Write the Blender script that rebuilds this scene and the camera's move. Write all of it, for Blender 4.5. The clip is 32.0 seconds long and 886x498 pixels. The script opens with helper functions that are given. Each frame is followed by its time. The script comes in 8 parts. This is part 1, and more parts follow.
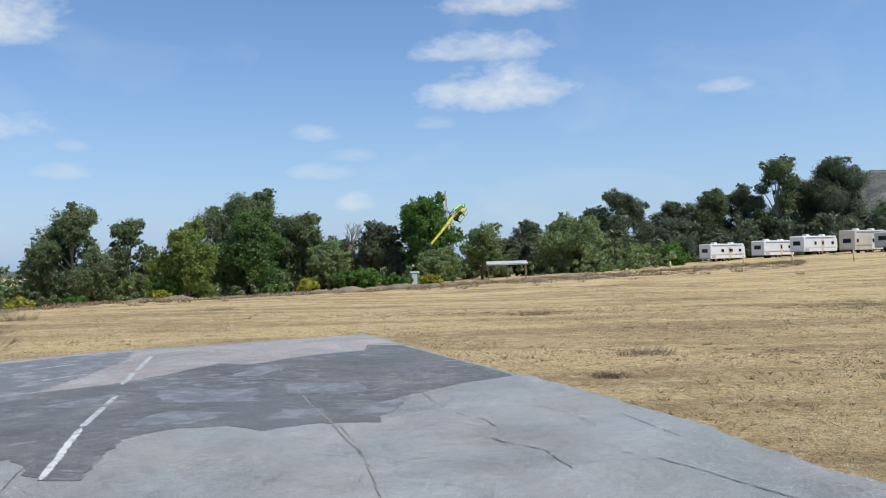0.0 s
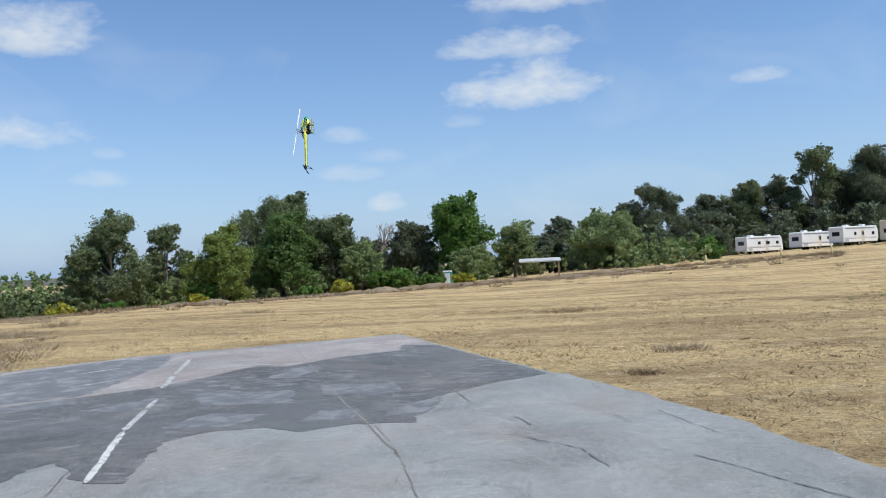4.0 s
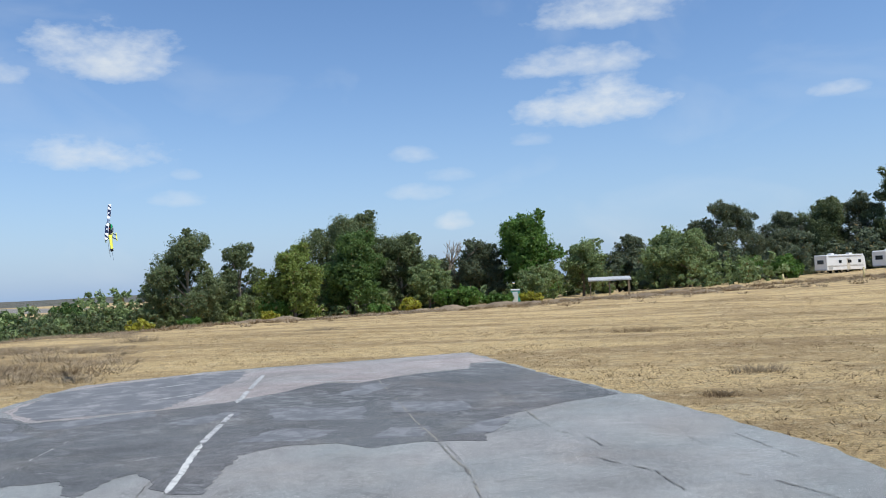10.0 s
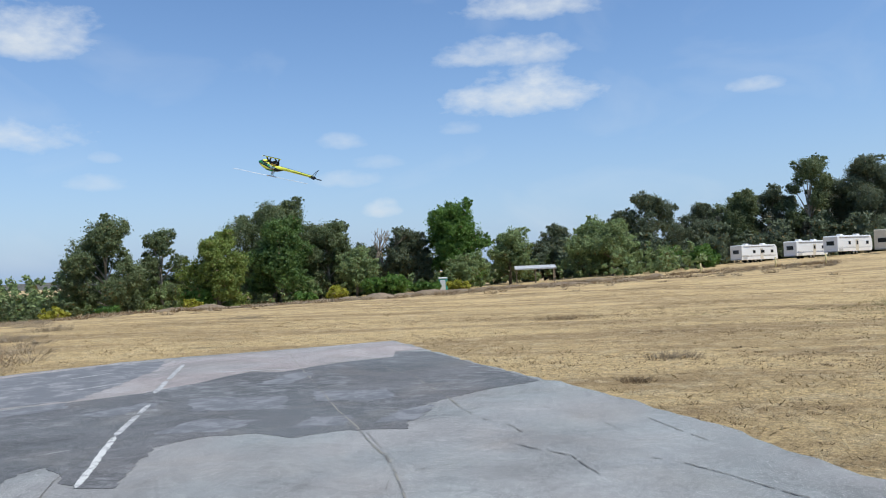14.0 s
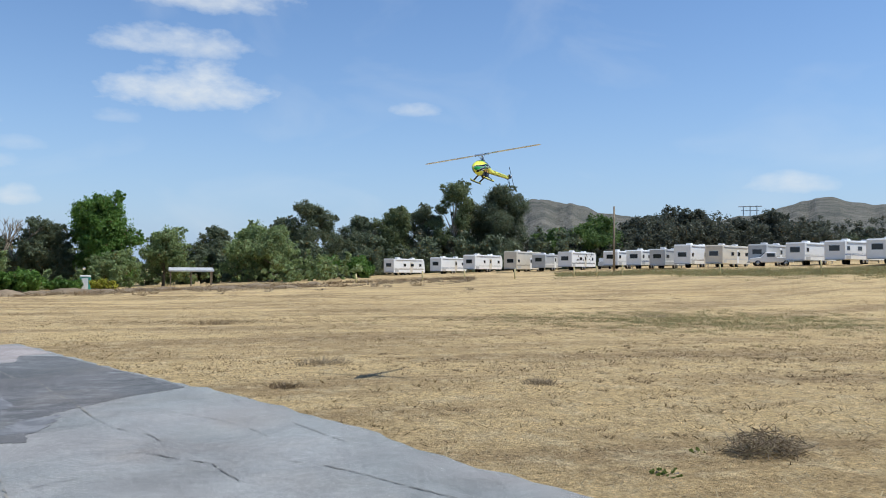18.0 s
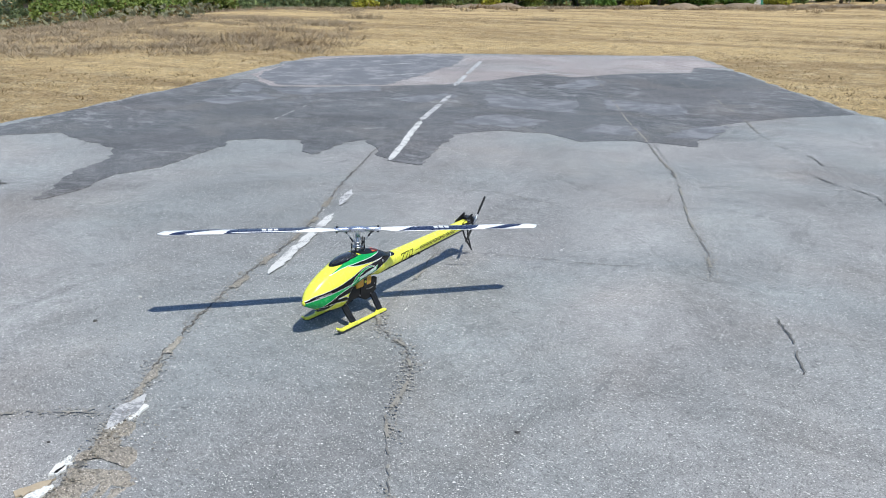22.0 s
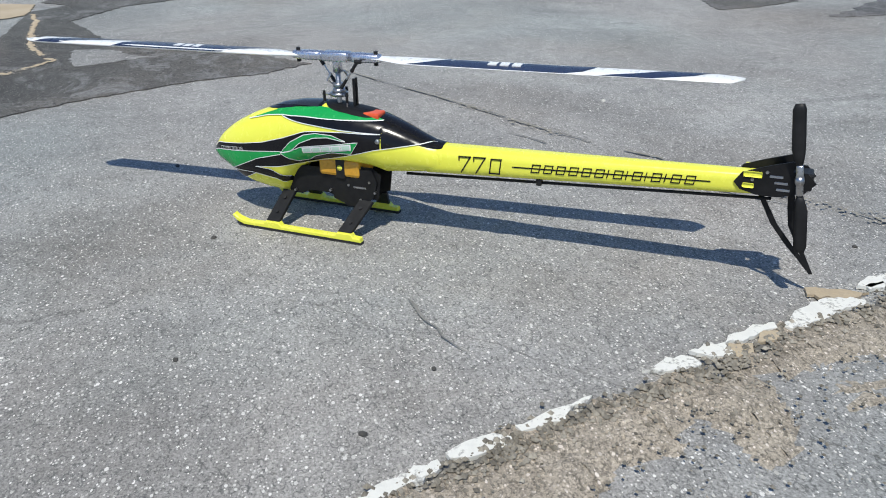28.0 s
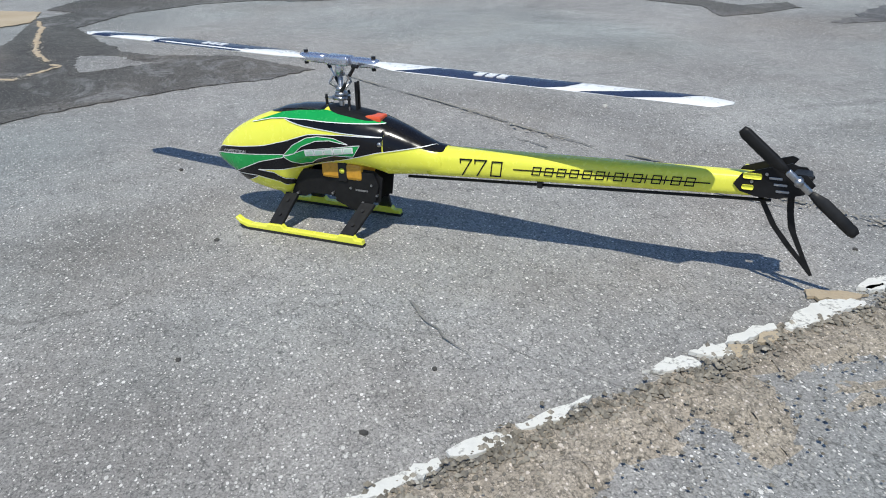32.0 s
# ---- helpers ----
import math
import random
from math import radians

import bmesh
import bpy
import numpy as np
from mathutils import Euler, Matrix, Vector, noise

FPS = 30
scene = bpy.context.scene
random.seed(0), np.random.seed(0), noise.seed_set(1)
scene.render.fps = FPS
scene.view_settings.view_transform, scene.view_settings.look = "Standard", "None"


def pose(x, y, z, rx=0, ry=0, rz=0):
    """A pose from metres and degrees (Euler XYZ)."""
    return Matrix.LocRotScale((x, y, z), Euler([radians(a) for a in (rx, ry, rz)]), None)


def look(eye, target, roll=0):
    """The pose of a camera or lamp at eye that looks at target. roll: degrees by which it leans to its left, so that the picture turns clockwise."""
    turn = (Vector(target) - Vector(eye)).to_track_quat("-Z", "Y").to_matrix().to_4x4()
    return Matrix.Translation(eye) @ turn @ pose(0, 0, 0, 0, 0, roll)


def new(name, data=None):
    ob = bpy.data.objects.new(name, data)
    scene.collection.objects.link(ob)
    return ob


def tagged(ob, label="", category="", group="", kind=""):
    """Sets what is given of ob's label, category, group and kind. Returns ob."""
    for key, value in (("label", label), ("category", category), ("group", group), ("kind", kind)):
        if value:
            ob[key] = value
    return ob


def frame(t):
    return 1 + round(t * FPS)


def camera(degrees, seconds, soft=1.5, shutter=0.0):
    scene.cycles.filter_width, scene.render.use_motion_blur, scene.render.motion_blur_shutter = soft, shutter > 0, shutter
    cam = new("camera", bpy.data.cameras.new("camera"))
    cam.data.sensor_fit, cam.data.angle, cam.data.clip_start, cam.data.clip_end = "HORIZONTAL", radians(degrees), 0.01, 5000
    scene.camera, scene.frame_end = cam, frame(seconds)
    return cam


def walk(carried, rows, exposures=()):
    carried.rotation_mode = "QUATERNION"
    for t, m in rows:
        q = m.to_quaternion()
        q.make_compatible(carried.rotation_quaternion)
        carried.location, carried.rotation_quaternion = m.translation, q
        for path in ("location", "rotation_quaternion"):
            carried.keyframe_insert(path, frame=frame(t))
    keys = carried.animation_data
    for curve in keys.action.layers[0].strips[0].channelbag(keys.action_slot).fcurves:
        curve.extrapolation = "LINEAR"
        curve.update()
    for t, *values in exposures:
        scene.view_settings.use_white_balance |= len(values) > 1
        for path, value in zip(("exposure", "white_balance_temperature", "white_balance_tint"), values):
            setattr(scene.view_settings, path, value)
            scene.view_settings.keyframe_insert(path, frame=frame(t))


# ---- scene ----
cam = camera(58.0, 32.0, 1.0)

# seconds, eye, target, roll
PATH = [
    (0, (0.018, 0.669, 1.513), (-0.194, 2.657, 1.549), -1.7),
    (0.5, (0.018, 0.671, 1.513), (-0.194, 2.660, 1.543), -2.5),
    (1, (0.019, 0.673, 1.513), (-0.218, 2.659, 1.515), -2.6),
    (1.5, (0.018, 0.672, 1.514), (-0.205, 2.660, 1.526), -2.3),
    (2, (0.016, 0.671, 1.512), (-0.197, 2.659, 1.528), -2.4),
    (2.5, (0.019, 0.667, 1.515), (-0.232, 2.651, 1.532), -2.8),
    (3, (0.023, 0.662, 1.518), (-0.238, 2.644, 1.542), -2.7),
    (3.5, (0.026, 0.658, 1.524), (-0.266, 2.636, 1.560), -2.8),
    (5.5, (0.027, 0.643, 1.519), (-0.261, 2.622, 1.555), -3.1),
    (6, (0.024, 0.636, 1.518), (-0.278, 2.612, 1.574), -3.2),
    (6.5, (0.018, 0.634, 1.517), (-0.269, 2.612, 1.593), -2.7),
    (7, (0.014, 0.633, 1.516), (-0.291, 2.606, 1.626), -2.6),
    (7.5, (0.011, 0.633, 1.519), (-0.299, 2.607, 1.607), -2.4),
    (8, (0.007, 0.631, 1.518), (-0.321, 2.602, 1.608), -2.2),
    (8.5, (0.004, 0.629, 1.520), (-0.358, 2.594, 1.607), -2.2),
    (9, (0.006, 0.627, 1.519), (-0.385, 2.586, 1.614), -2.4),
    (9.5, (0.006, 0.625, 1.519), (-0.414, 2.579, 1.615), -2.6),
    (10, (0.006, 0.620, 1.522), (-0.449, 2.565, 1.612), -2.7),
    (10.5, (0.005, 0.616, 1.526), (-0.572, 2.528, 1.622), -3.1),
    (11, (0.010, 0.614, 1.530), (-0.798, 2.440, 1.626), -3.3),
    (11.5, (0.027, 0.619, 1.531), (-0.888, 2.395, 1.604), -3.7),
    (12, (0.044, 0.617, 1.530), (-0.882, 2.389, 1.594), -3.6),
    (12.5, (0.058, 0.611, 1.529), (-0.797, 2.418, 1.592), -3.3),
    (13, (0.052, 0.613, 1.532), (-0.685, 2.471, 1.594), -3.0),
    (13.5, (0.050, 0.619, 1.530), (-0.525, 2.533, 1.604), -2.6),
    (14, (0.059, 0.626, 1.527), (-0.222, 2.606, 1.579), -2.5),
    (14.5, (0.060, 0.625, 1.523), (0.044, 2.624, 1.552), -1.9),
    (15, (0.066, 0.625, 1.520), (0.236, 2.618, 1.510), -1.3),
    (15.5, (0.069, 0.626, 1.522), (0.424, 2.594, 1.473), -0.6),
    (17.5, (0.101, 0.629, 1.520), (0.672, 2.545, 1.568), 1.2),
    (18, (0.105, 0.625, 1.518), (0.652, 2.548, 1.570), 0.4),
    (18.5, (0.114, 0.620, 1.515), (0.616, 2.555, 1.582), -0.6),
    (19, (0.117, 0.615, 1.508), (0.524, 2.573, 1.538), -1.8),
    (19.5, (0.120, 0.610, 1.502), (0.380, 2.592, 1.463), -2.6),
    (20, (0.126, 0.604, 1.497), (0.261, 2.594, 1.340), -3.9),
    (20.5, (0.126, 0.596, 1.494), (0.103, 2.575, 1.210), -3.6),
    (21, (0.121, 0.586, 1.498), (-0.103, 2.534, 1.106), -2.8),
    (21.5, (0.078, 0.550, 1.512), (-0.433, 2.427, 1.048), -0.7),
    (22, (0.029, 0.529, 1.506), (-0.876, 2.192, 0.861), 0.8),
    (22.5, (0.117, 0.507, 1.579), (-1.106, 1.810, 0.680), -1.6),
    (23, (0.168, 0.519, 1.543), (-1.330, 1.433, 0.583), -4.1),
    (23.5, (0.159, 0.435, 1.447), (-1.488, 1.091, 0.522), -3.9),
    (24, (0.154, 0.451, 1.437), (-1.525, 0.982, 0.489), -4.3),
    (24.5, (0.110, 0.443, 1.451), (-1.559, 1.019, 0.511), -2.4),
    (25, (-0.042, 0.438, 1.445), (-1.735, 0.905, 0.488), -0.6),
    (25.5, (-0.278, 0.569, 1.405), (-2.002, 0.750, 0.407), 0.9),
    (27.5, (-0.831, 0.726, 0.807), (-2.631, 1.010, -0.018), -0.5),
    (28, (-0.841, 0.718, 0.772), (-2.615, 1.078, -0.076), -0.8),
    (28.5, (-0.837, 0.720, 0.776), (-2.607, 1.066, -0.087), -0.6),
    (29, (-0.834, 0.721, 0.778), (-2.595, 1.086, -0.097), 0.1),
    (29.5, (-0.834, 0.720, 0.776), (-2.597, 1.079, -0.098), 0.1),
    (30, (-0.834, 0.718, 0.773), (-2.602, 1.078, -0.090), -0.3),
    (30.5, (-0.836, 0.716, 0.765), (-2.604, 1.081, -0.095), -0.1),
    (31, (-0.834, 0.716, 0.764), (-2.606, 1.086, -0.085), -0.4),
    (31.5, (-0.829, 0.717, 0.765), (-2.615, 1.072, -0.061), -0.6),
    (32, (-0.827, 0.720, 0.765), (-2.611, 1.073, -0.066), -0.9),
]
walk(cam, [(t, look(eye, target, roll)) for t, eye, target, roll in PATH], ((0.0, 0.15, 6250, 6), (19.5, 0.15, 6250, 6), (21.8, 0.28, 6330, 6), (22.8, 0.25, 6340, 6), (24.0, 0.14, 6400, 6), (25.0, 0.18, 6420, 6), (26.5, 0.10, 6480, 6), (28.0, 0.05, 6600, 5), (32.0, 0.02, 6560, 5)))

# ================= sun and sky =================
SUN_AZ, SUN_EL = radians(112.0), radians(61.2)
sun = new("sun", bpy.data.lights.new("sun", "SUN"))
sun.data.energy, sun.data.angle, sun.data.color = 3.95, radians(0.53), (1.0, 0.955, 0.89)
sun.matrix_basis = look((0, 0, 0), (-math.sin(SUN_AZ) * math.cos(SUN_EL), -math.cos(SUN_AZ) * math.cos(SUN_EL), -math.sin(SUN_EL)))
sun.location = (20, -10, 60)

# fair-weather clouds: bearing, height, half-width, half-height in degrees, thickness
CLOUDS = [(-35.6, 15.76, 4.7, 2.2, 1.0), (-41.62, 14.44, 1.6, 1.0, 0.75), (-36.79, 9.47, 4.6, 1.6, 0.85), (-46.79, 10.16, 1.8, 0.8, 0.6), (-3.25, 14.98, 5.2, 1.3, 0.85), (-1.81, 11.89, 5.4, 1.9, 1.0), (-15.16, 9.28, 1.7, 0.7, 0.45), (-31.33, 6.49, 2.0, 0.7, 0.45), (-14.42, 6.62, 2.6, 0.8, 0.45), (-12.5, 7.69, 1.9, 0.6, 0.35), (-12.29, 4.47, 1.4, 0.8, 0.8), (13.89, 11.28, 1.8, 0.65, 0.65)]
MORE_CLOUDS = [(0.08, 18.17, 5.4, 1.7, 0.9), (39.54, 5.71, 2.6, 0.9, 0.7), (-43.95, 5.37, 1.1, 0.5, 0.35), (-6.34, 9.91, 1.6, 0.6, 0.35), (-30.71, 8.29, 1.1, 0.5, 0.4), (-62.43, 7.91, 4.5, 1.2, 0.6), (61.82, 8.53, 5.0, 1.6, 0.8), (99.55, 14.0, 7.0, 2.4, 0.9), (149.55, 12.0, 6.0, 2.0, 0.9), (-120.45, 13.0, 7.0, 2.2, 0.9), (-165.45, 20.0, 8.0, 3.0, 0.9)]


def build_sky():
    w = bpy.data.worlds.new("sky")
    scene.world = w
    w.use_nodes = True
    nt = w.node_tree
    nt.nodes.clear()
    out = nt.nodes.new("ShaderNodeOutputWorld")
    bg = nt.nodes.new("ShaderNodeBackground")
    nt.links.new(bg.outputs[0], out.inputs[0])
    sky = nt.nodes.new("ShaderNodeTexSky")
    sky.sky_type, sky.sun_disc = "NISHITA", False
    sky.sun_elevation, sky.sun_rotation = SUN_EL, SUN_AZ
    sky.air_density, sky.dust_density, sky.ozone_density = 1.0, 0.12, 3.0

    def m(op, a, b=0.0, c=0.0, clamp=False):
        n = nt.nodes.new("ShaderNodeMath")
        n.operation, n.use_clamp = op, clamp
        for s, v in zip(n.inputs, (a, b, c)):
            if isinstance(v, (int, float)):
                s.default_value = v
            else:
                nt.links.new(v, s)
        return n.outputs[0]

    def dot(vec, c):
        n = nt.nodes.new("ShaderNodeVectorMath")
        n.operation = "DOT_PRODUCT"
        nt.links.new(vec, n.inputs[0])
        n.inputs[1].default_value = c
        return n.outputs["Value"]

    d = nt.nodes.new("ShaderNodeTexCoord").outputs["Generated"]
    mp = nt.nodes.new("ShaderNodeMapping")
    mp.inputs["Scale"].default_value = (1.0, 1.0, 2.0)
    nt.links.new(d, mp.inputs["Vector"])
    n1 = nt.nodes.new("ShaderNodeTexNoise")
    n1.inputs["Scale"].default_value, n1.inputs["Detail"].default_value, n1.inputs["Roughness"].default_value = 17.0, 9.0, 0.58
    nt.links.new(mp.outputs[0], n1.inputs["Vector"])
    n2 = nt.nodes.new("ShaderNodeTexNoise")
    n2.inputs["Scale"].default_value, n2.inputs["Detail"].default_value = 55.0, 5.0
    nt.links.new(mp.outputs[0], n2.inputs["Vector"])
    wob = m("ADD", m("MULTIPLY", m("SUBTRACT", n1.outputs["Fac"], 0.5), 2.7), m("MULTIPLY", m("SUBTRACT", n2.outputs["Fac"], 0.5), 1.0))
    total, shade = None, None
    for az, el, hw, hh, thick in CLOUDS + MORE_CLOUDS:
        a, e = radians(az), radians(el)
        ahead = Vector((math.sin(a) * math.cos(e), math.cos(a) * math.cos(e), math.sin(e)))
        right = Vector((math.cos(a), -math.sin(a), 0))
        up = right.cross(ahead)
        u = m("DIVIDE", dot(d, right), math.sin(radians(hw * 1.06)))
        v = m("DIVIDE", dot(d, up), math.sin(radians(hh * 1.12)))
        v = m("ADD", v, m("MULTIPLY", m("MINIMUM", v, 0.0), 0.7))       # flatter below
        rr = m("ADD", m("MULTIPLY", u, u), m("MULTIPLY", v, v))
        front = m("GREATER_THAN", dot(d, ahead), 0.3)
        k = m("ADD", m("SUBTRACT", 1.0, rr), wob)
        k = m("MULTIPLY", m("MULTIPLY", m("SMOOTH_MIN", m("MULTIPLY", m("MAXIMUM", k, 0.0), 0.62), 1.0, 0.35), front), thick)
        total = k if total is None else m("MAXIMUM", total, k)
        sh = m("MULTIPLY", m("MULTIPLY", m("MULTIPLY_ADD", v, -0.55, 0.2), 1.0, clamp=True), k)
        shade = sh if shade is None else m("MAXIMUM", shade, sh)
    # thin veils between the clouds
    n3 = nt.nodes.new("ShaderNodeTexNoise")
    n3.inputs["Scale"].default_value, n3.inputs["Detail"].default_value, n3.inputs["Distortion"].default_value = 5.0, 7.0, 0.6
    nt.links.new(mp.outputs[0], n3.inputs["Vector"])
    total = m("MAXIMUM", total, m("MULTIPLY", m("MULTIPLY", m("SUBTRACT", n3.outputs["Fac"], 0.54), 2.2, clamp=True), 0.34))
    cover = m("SMOOTH_MIN", total, 0.93, 0.15)
    hz = nt.nodes.new("ShaderNodeMix")
    hz.data_type = "RGBA"
    nt.links.new(cover, hz.inputs[0])
    hs = nt.nodes.new("ShaderNodeHueSaturation")
    hs.inputs["Saturation"].default_value, hs.inputs["Value"].default_value = 1.14, 1.08
    tint = nt.nodes.new("ShaderNodeMix")
    tint.data_type, tint.blend_type = "RGBA", "MULTIPLY"
    tint.inputs[0].default_value = 1.0
    tint.inputs[7].default_value = (1.10, 1.01, 1.02, 1)
    nt.links.new(sky.outputs[0], tint.inputs[6])
    nt.links.new(tint.outputs[2], hs.inputs["Color"])
    # pale blue haze low over the horizon
    sx = nt.nodes.new("ShaderNodeSeparateXYZ")
    nt.links.new(d, sx.inputs[0])
    low = m("POWER", m("SUBTRACT", 1.0, m("MAXIMUM", sx.outputs["Z"], 0.0), clamp=True), 6.5)
    haze = nt.nodes.new("ShaderNodeMix")
    haze.data_type = "RGBA"
    nt.links.new(m("MULTIPLY", low, 0.95), haze.inputs[0])
    nt.links.new(hs.outputs[0], haze.inputs[6])
    haze.inputs[7].default_value = (2.35, 3.45, 5.35, 1)
    nt.links.new(haze.outputs[2], hz.inputs[6])
    lit = nt.nodes.new("ShaderNodeMix")
    lit.data_type = "RGBA"
    nt.links.new(shade, lit.inputs[0])
    lit.inputs[6].default_value = (6.3, 6.4, 6.6, 1)
    lit.inputs[7].default_value = (4.6, 5.0, 5.7, 1)
    nt.links.new(lit.outputs[2], hz.inputs[7])
    nt.links.new(hz.outputs[2], bg.inputs["Color"])
    bg.inputs["Strength"].default_value = 0.115


build_sky()

# ================= materials =================
def shader(name, rough=0.6, metal=0.0, spec=0.5):
    m = bpy.data.materials.new(name)
    m.use_nodes = True
    nt = m.node_tree
    b = nt.nodes["Principled BSDF"]
    b.inputs["Roughness"].default_value = rough
    b.inputs["Metallic"].default_value = metal
    b.inputs["Specular IOR Level"].default_value = spec
    return m, nt, b


def rgb(c):
    return (c[0], c[1], c[2], 1.0)


def node(nt, kind, **kw):
    n = nt.nodes.new(kind)
    for k, v in kw.items():
        n.inputs[k].default_value = v
    return n


def coords(nt, world=False):
    if world:
        return nt.nodes.new("ShaderNodeNewGeometry").outputs["Position"]
    return nt.nodes.new("ShaderNodeTexCoord").outputs["Object"]


def noise_of(nt, vec, scale, detail=5.0, rough=0.6, distort=0.0):
    n = node(nt, "ShaderNodeTexNoise", Scale=scale, Detail=detail, Roughness=rough, Distortion=distort)
    nt.links.new(vec, n.inputs["Vector"])
    return n.outputs["Fac"]


def ramp(nt, fac, stops):
    r = nt.nodes.new("ShaderNodeValToRGB")
    e = r.color_ramp.elements
    while len(e) < len(stops):
        e.new(0.5)
    for k, (p, c) in zip(e, stops):
        k.position = p
        k.color = rgb(c) if not isinstance(c, float) else (c, c, c, 1)
    nt.links.new(fac, r.inputs["Fac"])
    return r.outputs["Color"]


def blend(nt, a, b, fac, mode="MIX"):
    n = nt.nodes.new("ShaderNodeMix")
    n.data_type = "RGBA"
    n.blend_type = mode
    for sock, v in ((n.inputs[6], a), (n.inputs[7], b)):
        if isinstance(v, tuple):
            sock.default_value = rgb(v)
        else:
            nt.links.new(v, sock)
    if isinstance(fac, float):
        n.inputs[0].default_value = fac
    else:
        nt.links.new(fac, n.inputs[0])
    return n.outputs[2]


def calc(nt, op, a, b=0.0, clamp=False):
    n = nt.nodes.new("ShaderNodeMath")
    n.operation = op
    n.use_clamp = clamp
    for sock, v in zip(n.inputs, (a, b)):
        if isinstance(v, (int, float)):
            sock.default_value = v
        else:
            nt.links.new(v, sock)
    return n.outputs[0]


def bump(nt, b, height, strength=0.3, dist=0.01):
    n = node(nt, "ShaderNodeBump", Strength=strength, Distance=dist)
    nt.links.new(height, n.inputs["Height"])
    nt.links.new(n.outputs["Normal"], b.inputs["Normal"])


def surface(name, c1, c2, scale=3.0, fine=40.0, rough=0.6, metal=0.0, bumped=0.2, dist=0.005, world=False, spec=0.5, wear=0.18, island=0.0):
    """Two-scale varied surface: broad change from c1 to c2, fine grain over it."""
    m, nt, b = shader(name, rough, metal, spec)
    v = coords(nt, world)
    big = noise_of(nt, v, scale, 4.0)
    small = noise_of(nt, v, fine, 3.0)
    col = ramp(nt, big, [(0.32, c1), (0.68, c2)])
    grain = ramp(nt, small, [(0.3, 1.0 - wear), (0.7, 1.0 + 0.0)])
    col = blend(nt, col, grain, 1.0, "MULTIPLY")
    if island:
        g = nt.nodes.new("ShaderNodeNewGeometry").outputs["Random Per Island"]
        col = blend(nt, col, ramp(nt, g, [(0.0, 1.0 - island), (1.0, 1.0)]), 1.0, "MULTIPLY")
    nt.links.new(col, b.inputs["Base Color"])
    rr = ramp(nt, small, [(0.3, max(rough - 0.08, 0.02)), (0.7, min(rough + 0.08, 1.0))])
    nt.links.new(rr, b.inputs["Roughness"])
    if bumped:
        bump(nt, b, small, bumped, dist)
    return m


def leaf_material(name, dark, light, dry=(0.2, 0.15, 0.06), dryness=0.05, through_light=0.45):
    m, nt, b = shader(name, 0.55, 0.0, 0.3)
    g = nt.nodes.new("ShaderNodeNewGeometry")
    rnd = g.outputs["Random Per Island"]
    patch = noise_of(nt, g.outputs["Position"], 0.45, 3.0)
    mixf = calc(nt, "ADD", calc(nt, "MULTIPLY", rnd, 0.34), calc(nt, "MULTIPLY", patch, 0.72))
    col = ramp(nt, mixf, [(0.2, dark), (0.85, light)])
    pick = calc(nt, "LESS_THAN", calc(nt, "FRACT", calc(nt, "MULTIPLY", rnd, 37.0)), dryness)
    col = blend(nt, col, dry, pick)
    nt.links.new(col, b.inputs["Base Color"])
    tr = nt.nodes.new("ShaderNodeBsdfTranslucent")
    nt.links.new(col, tr.inputs["Color"])
    mix = nt.nodes.new("ShaderNodeMixShader")
    mix.inputs[0].default_value = through_light
    nt.links.new(b.outputs[0], mix.inputs[1])
    nt.links.new(tr.outputs[0], mix.inputs[2])
    nt.links.new(mix.outputs[0], nt.nodes["Material Output"].inputs["Surface"])
    return m


